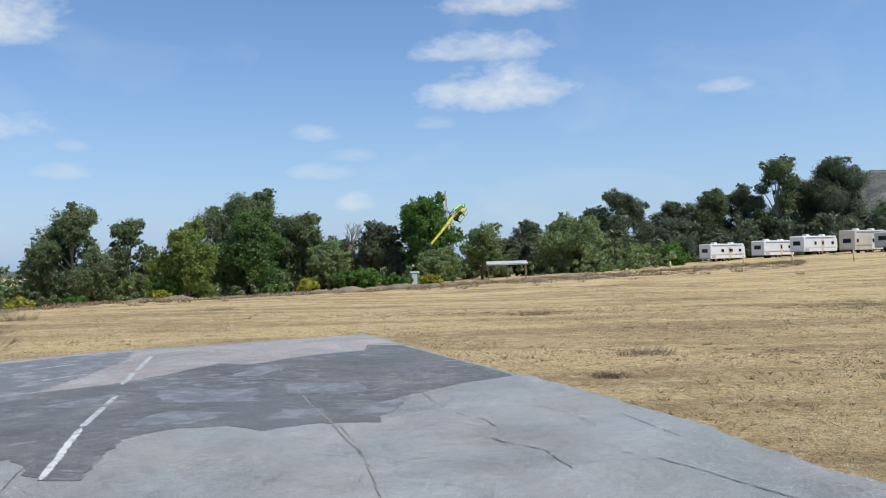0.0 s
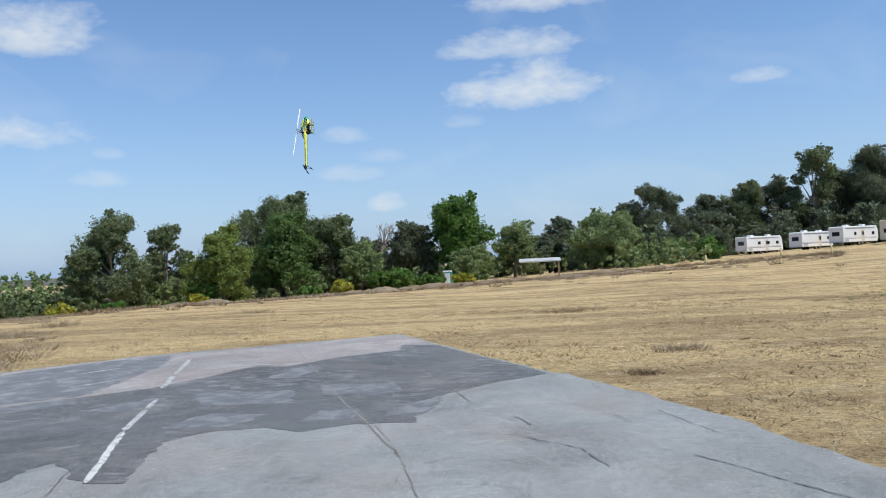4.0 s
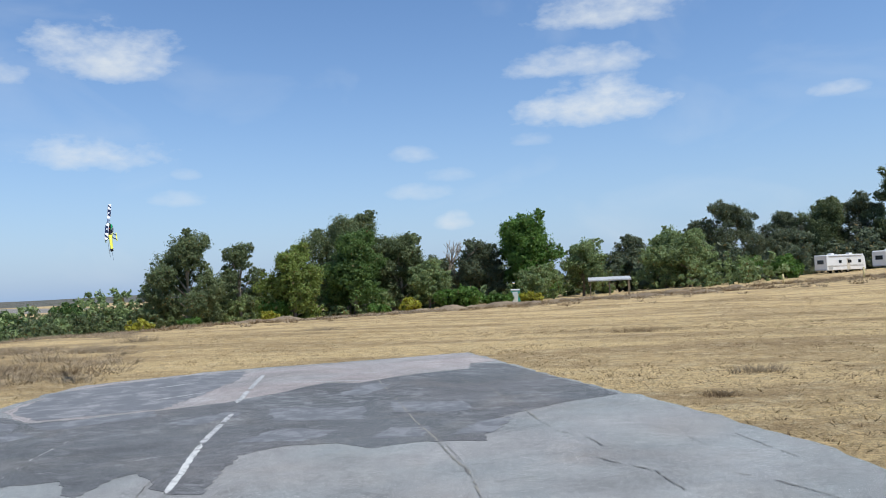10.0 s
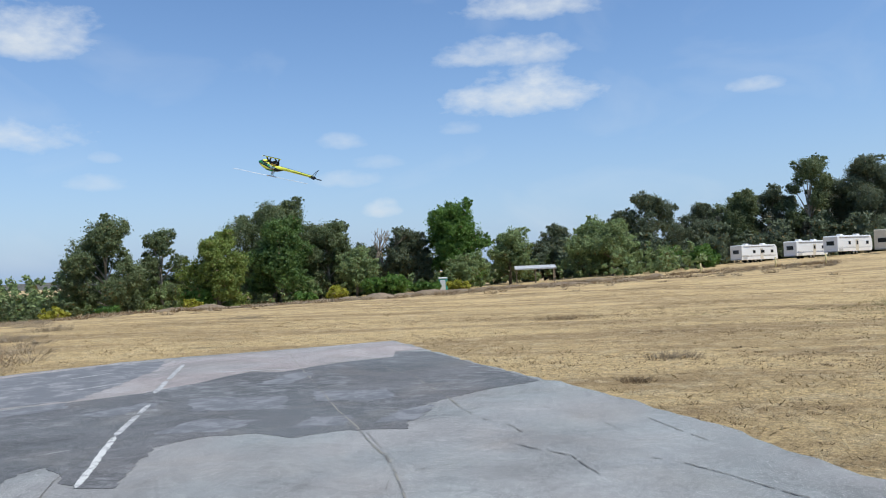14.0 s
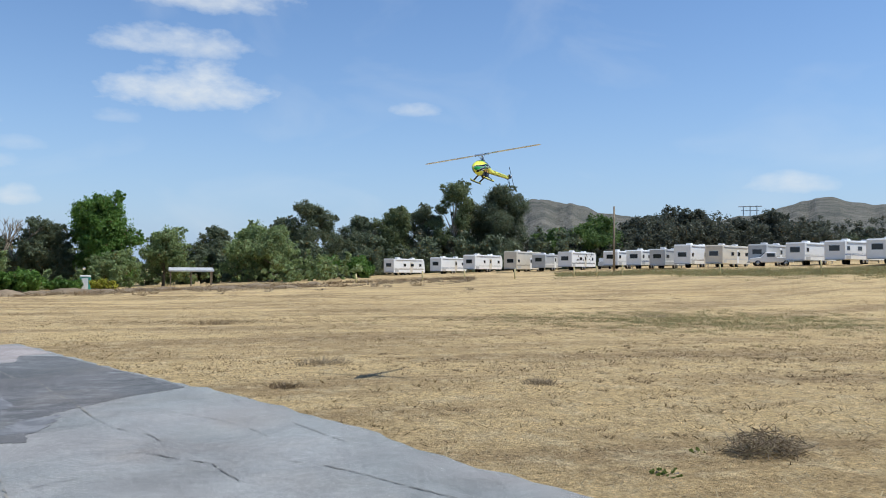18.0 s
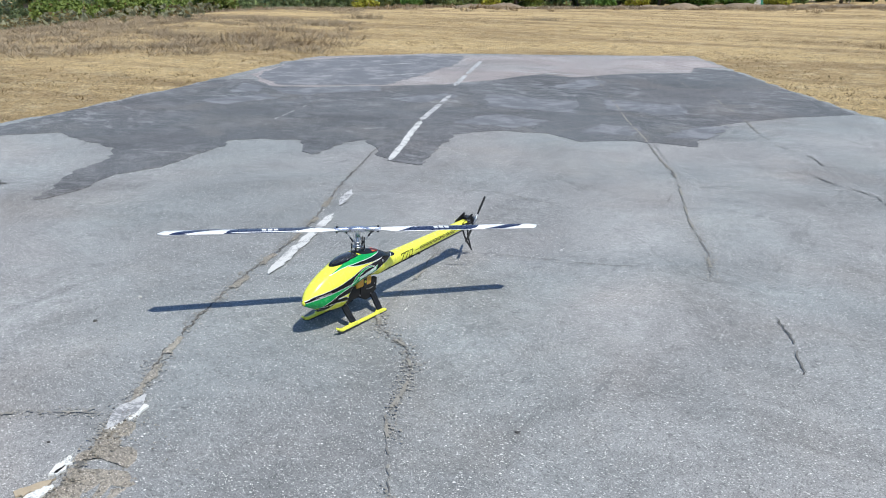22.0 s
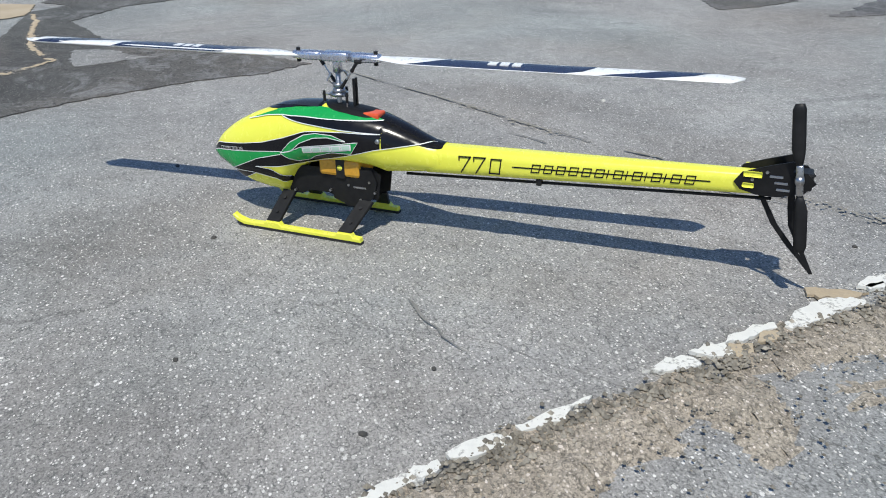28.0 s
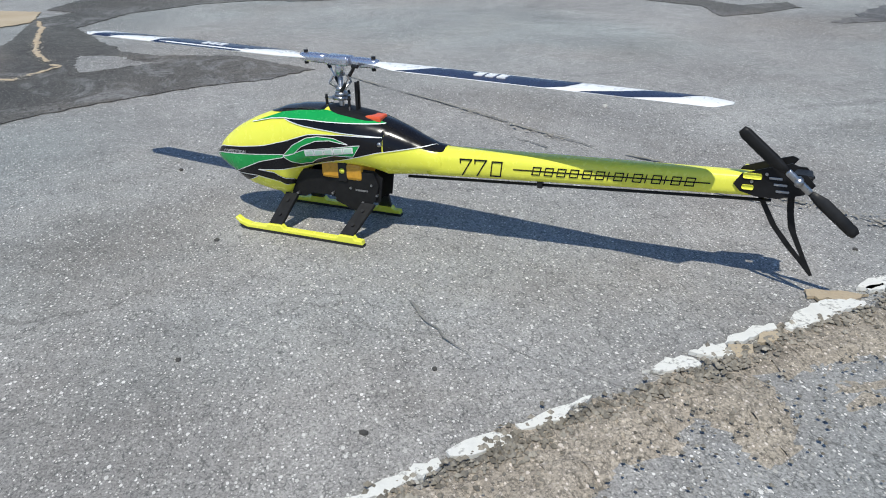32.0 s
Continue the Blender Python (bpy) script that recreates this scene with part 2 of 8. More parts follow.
def asphalt_material(name, c1, c2, stones, stained=0.5, scuffed=0.0, hairs=0.6):
    """Weathered asphalt: stains in metres, mottling in decimetres, pale stone chips in millimetres."""
    m, nt, b = shader(name, 0.82, 0.0, 0.35)
    v = coords(nt, True)
    broad = noise_of(nt, v, 0.35, 5.0, 0.6, 0.6)
    mid = noise_of(nt, v, 2.6, 6.0, 0.65)
    col = ramp(nt, broad, [(0.3, c1), (0.7, c2)])
    col = blend(nt, col, ramp(nt, mid, [(0.25, 0.78), (0.5, 0.97), (0.75, 1.0)]), stained, "MULTIPLY")
    # warm dust lying in patches
    dust = ramp(nt, noise_of(nt, v, 0.9, 5.0, 0.6, 0.4), [(0.5, 0.0), (0.72, 0.45)])
    col = blend(nt, col, (0.30, 0.27, 0.235), dust)
    # long rubbed streaks
    mp = nt.nodes.new("ShaderNodeMapping")
    mp.inputs["Rotation"].default_value = (0, 0, 0.45)
    mp.inputs["Scale"].default_value = (3.2, 0.3, 1.0)
    nt.links.new(v, mp.inputs["Vector"])
    streak = ramp(nt, noise_of(nt, mp.outputs[0], 1.4, 6.0, 0.7), [(0.60, 0.0), (0.72, 0.5)])
    col = blend(nt, col, (c1[0] * 0.6, c1[1] * 0.6, c1[2] * 0.6), streak)
    # broad uneven tone, as patches dried and wore differently
    tone = ramp(nt, noise_of(nt, v, 0.75, 8.0, 0.62, 1.2), [(0.34, 0.72), (0.5, 0.97), (0.66, 1.16)])
    col = blend(nt, col, tone, 0.85, "MULTIPLY")
    cast = ramp(nt, noise_of(nt, v, 0.5, 4.0, 0.5, 0.5), [(0.4, (0.965, 1.0, 0.985)), (0.6, (1.03, 0.995, 0.965))])
    col = blend(nt, col, cast, 1.0, "MULTIPLY")
    for turn, stretch in ((0.9, 0.22), (2.3, 0.28)):
        ms = nt.nodes.new("ShaderNodeMapping")
        ms.inputs["Rotation"].default_value = (0, 0, turn)
        ms.inputs["Scale"].default_value = (1.0, stretch, 1.0)
        ms.inputs["Location"].default_value = (turn * 7.0, 3.0, 0.0)
        nt.links.new(v, ms.inputs["Vector"])
        smear = ramp(nt, noise_of(nt, ms.outputs[0], 5.5, 4.0, 0.6, 0.5), [(0.64, 0.0), (0.71, 0.42)])
        spots = ramp(nt, noise_of(nt, v, 0.8, 2.0, 0.5), [(0.45, 0.0), (0.6, 1.0)])
        col = blend(nt, col, (c1[0] * 0.45, c1[1] * 0.46, c1[2] * 0.48), calc(nt, "MULTIPLY", smear, spots))
    if scuffed:
        where = ramp(nt, noise_of(nt, v, 0.55, 3.0, 0.5, 0.3), [(0.42, 0.0), (0.60, 1.0)])
        mp2 = nt.nodes.new("ShaderNodeMapping")
        mp2.inputs["Rotation"].default_value = (0, 0, 0.12)
        mp2.inputs["Scale"].default_value = (0.8, 1.2, 1.0)
        nt.links.new(v, mp2.inputs["Vector"])
        rub = noise_of(nt, mp2.outputs[0], 4.2, 9.0, 0.72, 0.8)
        rubbed = ramp(nt, rub, [(0.50, 0.0), (0.57, scuffed * 0.7), (0.66, scuffed)])
        col = blend(nt, col, (0.34, 0.34, 0.335), calc(nt, "MULTIPLY", rubbed, where))
    # aggregate
    grit = noise_of(nt, v, 190.0, 3.0, 0.7)
    lump = noise_of(nt, v, 48.0, 3.0, 0.6)
    col = blend(nt, col, ramp(nt, grit, [(0.30, 0.34), (0.45, 0.84), (0.6, 1.14), (0.72, 1.65)]), 1.0, "MULTIPLY")
    col = blend(nt, col, ramp(nt, lump, [(0.3, 0.78), (0.7, 1.12)]), 0.8, "MULTIPLY")
    clod = noise_of(nt, v, 11.0, 4.0, 0.7)
    col = blend(nt, col, ramp(nt, clod, [(0.3, 0.80), (0.5, 1.0), (0.7, 1.14)]), 0.8, "MULTIPLY")
    sizes = []
    for scale, radius, share in ((170.0, 0.36, 0.20), (105.0, 0.35, 0.13), (66.0, 0.31, 0.06)):
        vor = node(nt, "ShaderNodeTexVoronoi", Scale=scale)
        long = nt.nodes.new("ShaderNodeMapping")
        long.inputs["Rotation"].default_value = (0, 0, scale * 0.7)
        long.inputs["Scale"].default_value = (1.0, 1.45, 1.0)
        nt.links.new(v, long.inputs["Vector"])
        nt.links.new(long.outputs[0], vor.inputs["Vector"])
        chip = calc(nt, "LESS_THAN", vor.outputs["Distance"], radius)
        sep = nt.nodes.new("ShaderNodeSeparateColor")
        nt.links.new(vor.outputs["Color"], sep.inputs[0])
        rare = calc(nt, "LESS_THAN", sep.outputs[0], share)
        pale = blend(nt, stones, (stones[0] * 0.5, stones[1] * 0.49, stones[2] * 0.47), sep.outputs[1])
        is_chip = calc(nt, "MULTIPLY", chip, rare)
        col = blend(nt, col, pale, is_chip)
        # tar pits between the stones
        pit = calc(nt, "MULTIPLY", calc(nt, "GREATER_THAN", vor.outputs["Distance"], 0.60), calc(nt, "GREATER_THAN", sep.outputs[2], 0.80))
        col = blend(nt, col, (c1[0] * 0.30, c1[1] * 0.30, c1[2] * 0.30), calc(nt, "MULTIPLY", pit, 0.55))
        sizes.append(is_chip)
    # hairline cracks, only in places
    warp = nt.nodes.new("ShaderNodeVectorMath")
    warp.operation = "MULTIPLY_ADD"
    wn = node(nt, "ShaderNodeTexNoise", Scale=1.6, Detail=6.0)
    nt.links.new(v, wn.inputs["Vector"])
    nt.links.new(wn.outputs["Color"], warp.inputs[0])
    warp.inputs[1].default_value = (0.7, 0.7, 0.0)
    nt.links.new(v, warp.inputs[2])
    vc = node(nt, "ShaderNodeTexVoronoi", Scale=0.62)
    vc.feature = "DISTANCE_TO_EDGE"
    nt.links.new(warp.outputs[0], vc.inputs["Vector"])
    hair = calc(nt, "LESS_THAN", vc.outputs["Distance"], 0.0021)
    here = ramp(nt, noise_of(nt, v, 0.55, 3.0), [(0.46, 0.0), (0.56, hairs * 0.6)])
    hair = calc(nt, "MULTIPLY", hair, here)
    col = blend(nt, col, (0.085, 0.08, 0.075), hair)
    nt.links.new(col, b.inputs["Base Color"])
    h = calc(nt, "ADD", calc(nt, "MULTIPLY", grit, 0.6), calc(nt, "MULTIPLY", calc(nt, "ADD", sizes[1], sizes[2]), 0.4))
    h = calc(nt, "SUBTRACT", h, calc(nt, "MULTIPLY", hair, 1.5))
    bump(nt, b, h, 0.8, 0.005)
    return m


ASPHALT = asphalt_material("old_asphalt", (0.242, 0.245, 0.242), (0.366, 0.367, 0.360), (0.76, 0.74, 0.70))
SEALCOAT = asphalt_material("dark_sealed_asphalt", (0.112, 0.114, 0.118), (0.165, 0.166, 0.169), (0.42, 0.41, 0.40), 0.5, 0.8)
PALE_ASPHALT = asphalt_material("pale_worn_asphalt", (0.36, 0.322, 0.312), (0.46, 0.415, 0.40), (0.55, 0.53, 0.5))
OILED = asphalt_material("oiled_asphalt", (0.074, 0.072, 0.068), (0.150, 0.145, 0.135), (0.30, 0.285, 0.26), 0.5, 0.6)
RUBBLE = asphalt_material("crumbled_asphalt", (0.30, 0.265, 0.215), (0.40, 0.36, 0.30), (0.72, 0.64, 0.56), 0.9, 0.0, 0.0)


def worn_paint(name, paint, under, cover, scale=9.0, edge=0.07):
    m, nt, b = shader(name, 0.75, 0.0, 0.35)
    v = coords(nt, True)
    n1 = noise_of(nt, v, scale, 9.0, 0.72, 0.5)
    n2 = noise_of(nt, v, 120.0, 3.0)
    k = calc(nt, "ADD", calc(nt, "MULTIPLY", n1, 0.75), calc(nt, "MULTIPLY", n2, 0.35))
    left = ramp(nt, k, [(cover, 1.0), (cover + edge, 0.0)])
    col = blend(nt, under, paint, left)
    col = blend(nt, col, ramp(nt, n1, [(0.3, 0.82), (0.6, 1.0)]), 1.0, "MULTIPLY")
    nt.links.new(col, b.inputs["Base Color"])
    bump(nt, b, calc(nt, "ADD", left, n2), 0.35, 0.003)
    return m


LINE_PAINT = worn_paint("worn_white_line_paint", (0.74, 0.725, 0.67), (0.30, 0.29, 0.265), 0.585)
DULL_PAINT = worn_paint("dull_white_line_paint", (0.66, 0.65, 0.61), (0.25, 0.248, 0.24), 0.555)
FADED_PAINT = worn_paint("faded_white_line_paint", (0.56, 0.55, 0.53), (0.24, 0.238, 0.235), 0.525)
DUST_FLECK = surface("dry_crumbs", (0.29, 0.27, 0.235), (0.42, 0.39, 0.335), 5.0, 160.0, 0.97, bumped=0.4, world=True, island=0.35)
RUBBED = worn_paint("sealcoat_rubbed_through", (0.27, 0.27, 0.272), (0.137, 0.139, 0.143), 0.47, 3.5, 0.12)
SAND = surface("drifted_sand", (0.44, 0.35, 0.235), (0.52, 0.43, 0.31), 3.0, 160.0, 0.95, bumped=0.5, dist=0.004, world=True)
CRACK_DARK = surface("open_crack", (0.085, 0.08, 0.073), (0.19, 0.18, 0.16), 8.0, 90.0, 0.95, world=True)
CRACK_PALE = surface("pale_dust_in_crack", (0.34, 0.335, 0.32), (0.46, 0.45, 0.43), 7.0, 130.0, 0.97, bumped=0.5, world=True)
CRACK_FAINT = surface("fine_crack", (0.12, 0.115, 0.105), (0.25, 0.24, 0.22), 8.0, 90.0, 0.95, world=True)
CRACK_FILL = surface("dirt_in_crack", (0.24, 0.225, 0.19), (0.34, 0.315, 0.265), 7.0, 130.0, 0.97, bumped=0.6, world=True)


def dry_field_material():
    m, nt, b = shader("dry_field", 0.95, 0.0, 0.15)
    v = coords(nt, True)
    broad = noise_of(nt, v, 0.075, 6.0, 0.62, 0.7)
    mp = nt.nodes.new("ShaderNodeMapping")
    mp.inputs["Scale"].default_value = (0.25, 1.0, 1.0)
    nt.links.new(v, mp.inputs["Vector"])
    band = noise_of(nt, mp.outputs[0], 0.42, 6.0, 0.65, 0.3)
    mid = noise_of(nt, v, 1.9, 6.0, 0.7)
    fine = noise_of(nt, v, 26.0, 6.0, 0.75)
    straw = ramp(nt, broad, [(0.30, (0.475, 0.333, 0.160)), (0.5, (0.58, 0.425, 0.212)), (0.72, (0.505, 0.36, 0.185))])
    brown = ramp(nt, band, [(0.45, 0.0), (0.58, 0.7), (0.70, 0.9)])
    col = blend(nt, straw, (0.27, 0.185, 0.095), brown)
    pale = ramp(nt, mid, [(0.50, 0.0), (0.66, 0.7)])
    col = blend(nt, col, (0.61, 0.485, 0.285), pale)
    fleck = noise_of(nt, v, 6.5, 7.0, 0.8)
    col = blend(nt, col, ramp(nt, fleck, [(0.30, 0.36), (0.43, 0.88), (0.55, 1.06), (0.70, 1.4)]), 1.0, "MULTIPLY")
    dark = ramp(nt, fine, [(0.28, 0.30), (0.44, 0.88), (0.57, 1.06), (0.74, 1.42)])
    col = blend(nt, col, dark, 1.0, "MULTIPLY")
    nt.links.new(col, b.inputs["Base Color"])
    h = calc(nt, "ADD", calc(nt, "MULTIPLY", fine, 0.5), calc(nt, "MULTIPLY", mid, 0.8))
    bump(nt, b, h, 1.0, 0.10)
    return m


FIELD = dry_field_material()
MOUND = surface("weedy_earth_mound", (0.22, 0.16, 0.10), (0.38, 0.285, 0.175), 0.5, 6.0, 0.95, bumped=0.8, dist=0.08, world=True, wear=0.45)
PALE_STRAW = surface("pale_cut_straw", (0.66, 0.53, 0.30), (0.47, 0.35, 0.18), 1.2, 30.0, 0.9, bumped=0, world=True, island=0.55)
STRAW = surface("dry_straw", (0.55, 0.41, 0.20), (0.40, 0.28, 0.13), 1.2, 30.0, 0.9, bumped=0, world=True, island=0.45)
BROWN_WEED = surface("brown_weed_stalks", (0.25, 0.17, 0.088), (0.38, 0.265, 0.14), 1.0, 20.0, 0.9, bumped=0, world=True, island=0.5)
GREY_BRUSH = surface("grey_dead_brush", (0.27, 0.215, 0.155), (0.38, 0.31, 0.22), 1.0, 20.0, 0.9, bumped=0, world=True, island=0.5)
TAN_BRUSH = surface("tan_dry_brush", (0.33, 0.255, 0.165), (0.46, 0.365, 0.24), 0.6, 20.0, 0.9, bumped=0, world=True, island=0.4)
BARK = surface("grey_bark", (0.16, 0.125, 0.095), (0.30, 0.25, 0.20), 1.5, 12.0, 0.9, bumped=0.6, dist=0.03)
PALE_BARK = surface("pale_peeling_bark", (0.34, 0.29, 0.23), (0.52, 0.46, 0.38), 1.0, 8.0, 0.85, bumped=0.4, dist=0.02)

EUC = leaf_material("eucalyptus_leaves", (0.078, 0.116, 0.056), (0.274, 0.322, 0.148), dryness=0.05)
EUC_DARK = leaf_material("dark_eucalyptus_leaves", (0.076, 0.104, 0.066), (0.235, 0.275, 0.160), dryness=0.06)
OAK = leaf_material("deep_green_leaves", (0.056, 0.109, 0.038), (0.203, 0.311, 0.083), dryness=0.02)
BRIGHT = leaf_material("bright_green_leaves", (0.060, 0.128, 0.027), (0.194, 0.333, 0.070), dryness=0.02)
LIME = leaf_material("yellow_green_leaves", (0.110, 0.158, 0.034), (0.335, 0.410, 0.105), dryness=0.05)
WILLOW = leaf_material("grey_green_leaves", (0.140, 0.204, 0.081), (0.396, 0.477, 0.209), dryness=0.05)
YELLOW = leaf_material("yellow_shrub_leaves", (0.255, 0.255, 0.034), (0.600, 0.574, 0.085), dryness=0.1)
RUSTY = leaf_material("dark_rust_tinged_leaves", (0.064, 0.077, 0.058), (0.170, 0.182, 0.128), (0.16, 0.12, 0.07), 0.05)
FIELD_GREEN = leaf_material("field_weed_leaves", (0.19, 0.195, 0.085), (0.34, 0.33, 0.16), dryness=0.35)
SAGE = leaf_material("sage_scrub_leaves", (0.170, 0.178, 0.102), (0.388, 0.380, 0.232), dryness=0.25)
PALM = leaf_material("palm_fronds", (0.077, 0.109, 0.040), (0.238, 0.278, 0.109), dryness=0.12)

RV_WHITE = surface("white_gelcoat", (0.80, 0.79, 0.76), (0.87, 0.86, 0.84), 0.6, 6.0, 0.35, bumped=0.03, wear=0.06)
RV_CREAM = surface("cream_gelcoat", (0.62, 0.555, 0.44), (0.72, 0.66, 0.55), 0.6, 6.0, 0.4, bumped=0.03, wear=0.08)
RV_GREY = surface("grey_aluminium_siding", (0.44, 0.44, 0.43), (0.54, 0.54, 0.53), 0.6, 6.0, 0.45, bumped=0.05, wear=0.1)
RV_STRIPE = surface("taupe_stripe", (0.26, 0.22, 0.17), (0.34, 0.29, 0.23), 1.0, 8.0, 0.45, bumped=0)
RV_BLUE = surface("blue_stripe", (0.07, 0.11, 0.22), (0.1, 0.15, 0.28), 1.0, 8.0, 0.45, bumped=0)
DARK_GLASS = surface("tinted_window", (0.018, 0.02, 0.023), (0.03, 0.033, 0.037), 0.5, 4.0, 0.08, bumped=0, spec=0.6, wear=0.02)
RUBBER = surface("black_rubber", (0.018, 0.018, 0.018), (0.032, 0.031, 0.03), 6.0, 80.0, 0.85, bumped=0.1)
STEEL = surface("steel", (0.42, 0.42, 0.43), (0.56, 0.56, 0.57), 8.0, 160.0, 0.33, 1.0, bumped=0.04)
GALV = surface("galvanised_sheet", (0.46, 0.47, 0.47), (0.60, 0.60, 0.59), 0.8, 9.0, 0.6, 0.0, bumped=0.05)
OLD_WOOD = surface("weathered_wood", (0.20, 0.155, 0.105), (0.33, 0.265, 0.185), 2.0, 30.0, 0.9, bumped=0.4)
YELLOW_POST = surface("faded_yellow_post_paint", (0.60, 0.50, 0.23), (0.70, 0.60, 0.33), 2.0, 20.0, 0.8, bumped=0.2)
TEAL = surface("green_plastic", (0.06, 0.32, 0.24), (0.08, 0.40, 0.31), 1.0, 10.0, 0.5, bumped=0.05)
CAR_DARK = surface("dark_car_paint", (0.02, 0.021, 0.024), (0.035, 0.036, 0.04), 1.0, 10.0, 0.2, bumped=0, wear=0.03)

# model helicopter
H_YELLOW = surface("fluorescent_yellow_paint", (0.80, 0.80, 0.075), (0.86, 0.84, 0.10), 6.0, 60.0, 0.24, bumped=0.01, wear=0.03)
H_GREEN = surface("bright_green_paint", (0.010, 0.30, 0.065), (0.016, 0.37, 0.085), 6.0, 60.0, 0.24, bumped=0.01, wear=0.04)
H_BLACK = surface("gloss_black_paint", (0.006, 0.006, 0.008), (0.012, 0.012, 0.014), 6.0, 60.0, 0.2, bumped=0.01, spec=0.28, wear=0.05)
H_WHITE = surface("white_paint", (0.80, 0.80, 0.79), (0.86, 0.86, 0.85), 6.0, 60.0, 0.3, bumped=0.01, wear=0.03)
H_NAVY = surface("navy_blade_paint", (0.014, 0.018, 0.048), (0.02, 0.025, 0.06), 6.0, 60.0, 0.3, bumped=0.01, wear=0.05)
CARBON = surface("carbon_fibre_plate", (0.007, 0.007, 0.008), (0.015, 0.015, 0.016), 60.0, 400.0, 0.5, bumped=0.05, spec=0.25, wear=0.2)
ALU = surface("anodised_aluminium", (0.55, 0.57, 0.66), (0.66, 0.68, 0.76), 20.0, 200.0, 0.28, 0.9, bumped=0.02, wear=0.05)
BLACK_PLASTIC = surface("black_plastic", (0.010, 0.010, 0.011), (0.02, 0.02, 0.021), 20.0, 200.0, 0.5, bumped=0.05, spec=0.3)
MINT = surface("pale_mint_paint", (0.50, 0.70, 0.56), (0.58, 0.76, 0.63), 6.0, 60.0, 0.3, bumped=0.01, wear=0.03)
BATTERY = surface("orange_yellow_battery_wrap", (0.60, 0.29, 0.025), (0.68, 0.36, 0.04), 20.0, 120.0, 0.35, bumped=0.02)
RED_P = surface("red_orange_wrap", (0.72, 0.09, 0.03), (0.78, 0.13, 0.04), 20.0, 120.0, 0.35, bumped=0.02)


# ================= mesh helpers =================
def mesh_of(name, verts, faces, mat, smooth=False):
    me = bpy.data.meshes.new(name)
    me.from_pydata([tuple(v) for v in verts], [], [tuple(f) for f in faces])
    me.materials.append(mat)
    if smooth:
        me.polygons.foreach_set("use_smooth", [True] * len(me.polygons))
    me.update()
    return me


def quads_mesh(name, pts, mat):
    """pts: array (n, 4, 3) of loose four-sided leaves."""
    n = len(pts)
    me = bpy.data.meshes.new(name)
    me.vertices.add(n * 4)
    me.loops.add(n * 4)
    me.polygons.add(n)
    me.vertices.foreach_set("co", np.asarray(pts, np.float32).ravel())
    me.loops.foreach_set("vertex_index", np.arange(n * 4, dtype=np.int32))
    me.polygons.foreach_set("loop_start", np.arange(0, n * 4, 4, dtype=np.int32))
    me.materials.append(mat)
    me.update(calc_edges=True)
    return me


def part(name, bm, material, parent=None, label="", smooth=False):
    """Links a bmesh (or a mesh) as one object under a thing or a part."""
    if isinstance(bm, bmesh.types.BMesh):
        bmesh.ops.recalc_face_normals(bm, faces=bm.faces)
        me = bpy.data.meshes.new(name)
        bm.to_mesh(me)
        bm.free()
        me.materials.append(material)
        if smooth:
            me.polygons.foreach_set("use_smooth", [True] * len(me.polygons))
    else:
        me = bm
    ob = new(name, me)
    if parent is not None:
        ob.parent = parent
    if label:
        ob["label"] = label
    return ob


def thing(name, m, label, category, group="", kind=""):
    e = new(name)
    e.empty_display_size = 0.1
    e.matrix_basis = m
    return tagged(e, label, category, group, kind)


def box(bm, x0, x1, y0, y1, z0, z1, bevel=0.0, seg=2):
    vs = [bm.verts.new((x, y, z)) for z in (z0, z1) for y in (y0, y1) for x in (x0, x1)]
    fs = [bm.faces.new([vs[i] for i in f]) for f in ((0, 2, 3, 1), (4, 5, 7, 6), (0, 1, 5, 4), (2, 6, 7, 3), (0, 4, 6, 2), (1, 3, 7, 5))]
    if bevel:
        es = list({e for f in fs for e in f.edges})
        bmesh.ops.bevel(bm, geom=es, offset=bevel, segments=seg, affect="EDGES", profile=0.5)
    return bm


def rod(bm, a, b, r0, r1=None, seg=10):
    r1 = r0 if r1 is None else r1
    a, b = Vector(a), Vector(b)
    d = (b - a).normalized()
    u = d.orthogonal().normalized()
    w = d.cross(u)
    rings = []
    for p, r in ((a, r0), (b, r1)):
        rings.append([bm.verts.new(p + (u * math.cos(t) + w * math.sin(t)) * r) for t in (2 * math.pi * i / seg for i in range(seg))])
    for i in range(seg):
        j = (i + 1) % seg
        bm.faces.new((rings[0][i], rings[0][j], rings[1][j], rings[1][i]))
    bm.faces.new(rings[0][::-1])
    bm.faces.new(rings[1])
    return bm


def prism(bm, poly, axis, lo, hi, bevel=0.0):
    """A flat outline given in the two other axes, extruded from lo to hi along axis ('x', 'y' or 'z')."""
    def at(p, h):
        return {"x": (h, p[0], p[1]), "y": (p[0], h, p[1]), "z": (p[0], p[1], h)}[axis]
    a = [bm.verts.new(at(p, lo)) for p in poly]
    b = [bm.verts.new(at(p, hi)) for p in poly]
    n = len(poly)
    fs = [bm.faces.new(a), bm.faces.new(b[::-1])]
    for i in range(n):
        j = (i + 1) % n
        fs.append(bm.faces.new((a[i], b[i], b[j], a[j])))
    bmesh.ops.recalc_face_normals(bm, faces=fs)
    if bevel:
        es = [e for e in {e for f in fs[:2] for e in f.edges}]
        bmesh.ops.bevel(bm, geom=es, offset=bevel, segments=1, affect="EDGES")
    return bm


def loft(bm, rings, close=True, caps=True):
    """Rings: lists of points of equal length, joined in order."""
    vs = [[bm.verts.new(p) for p in r] for r in rings]
    n = len(vs[0])
    for a, b in zip(vs, vs[1:]):
        for i in range(n if close else n - 1):
            j = (i + 1) % n
            bm.faces.new((a[i], a[j], b[j], b[i]))
    if caps:
        bm.faces.new(vs[0][::-1])
        bm.faces.new(vs[-1])
    return bm


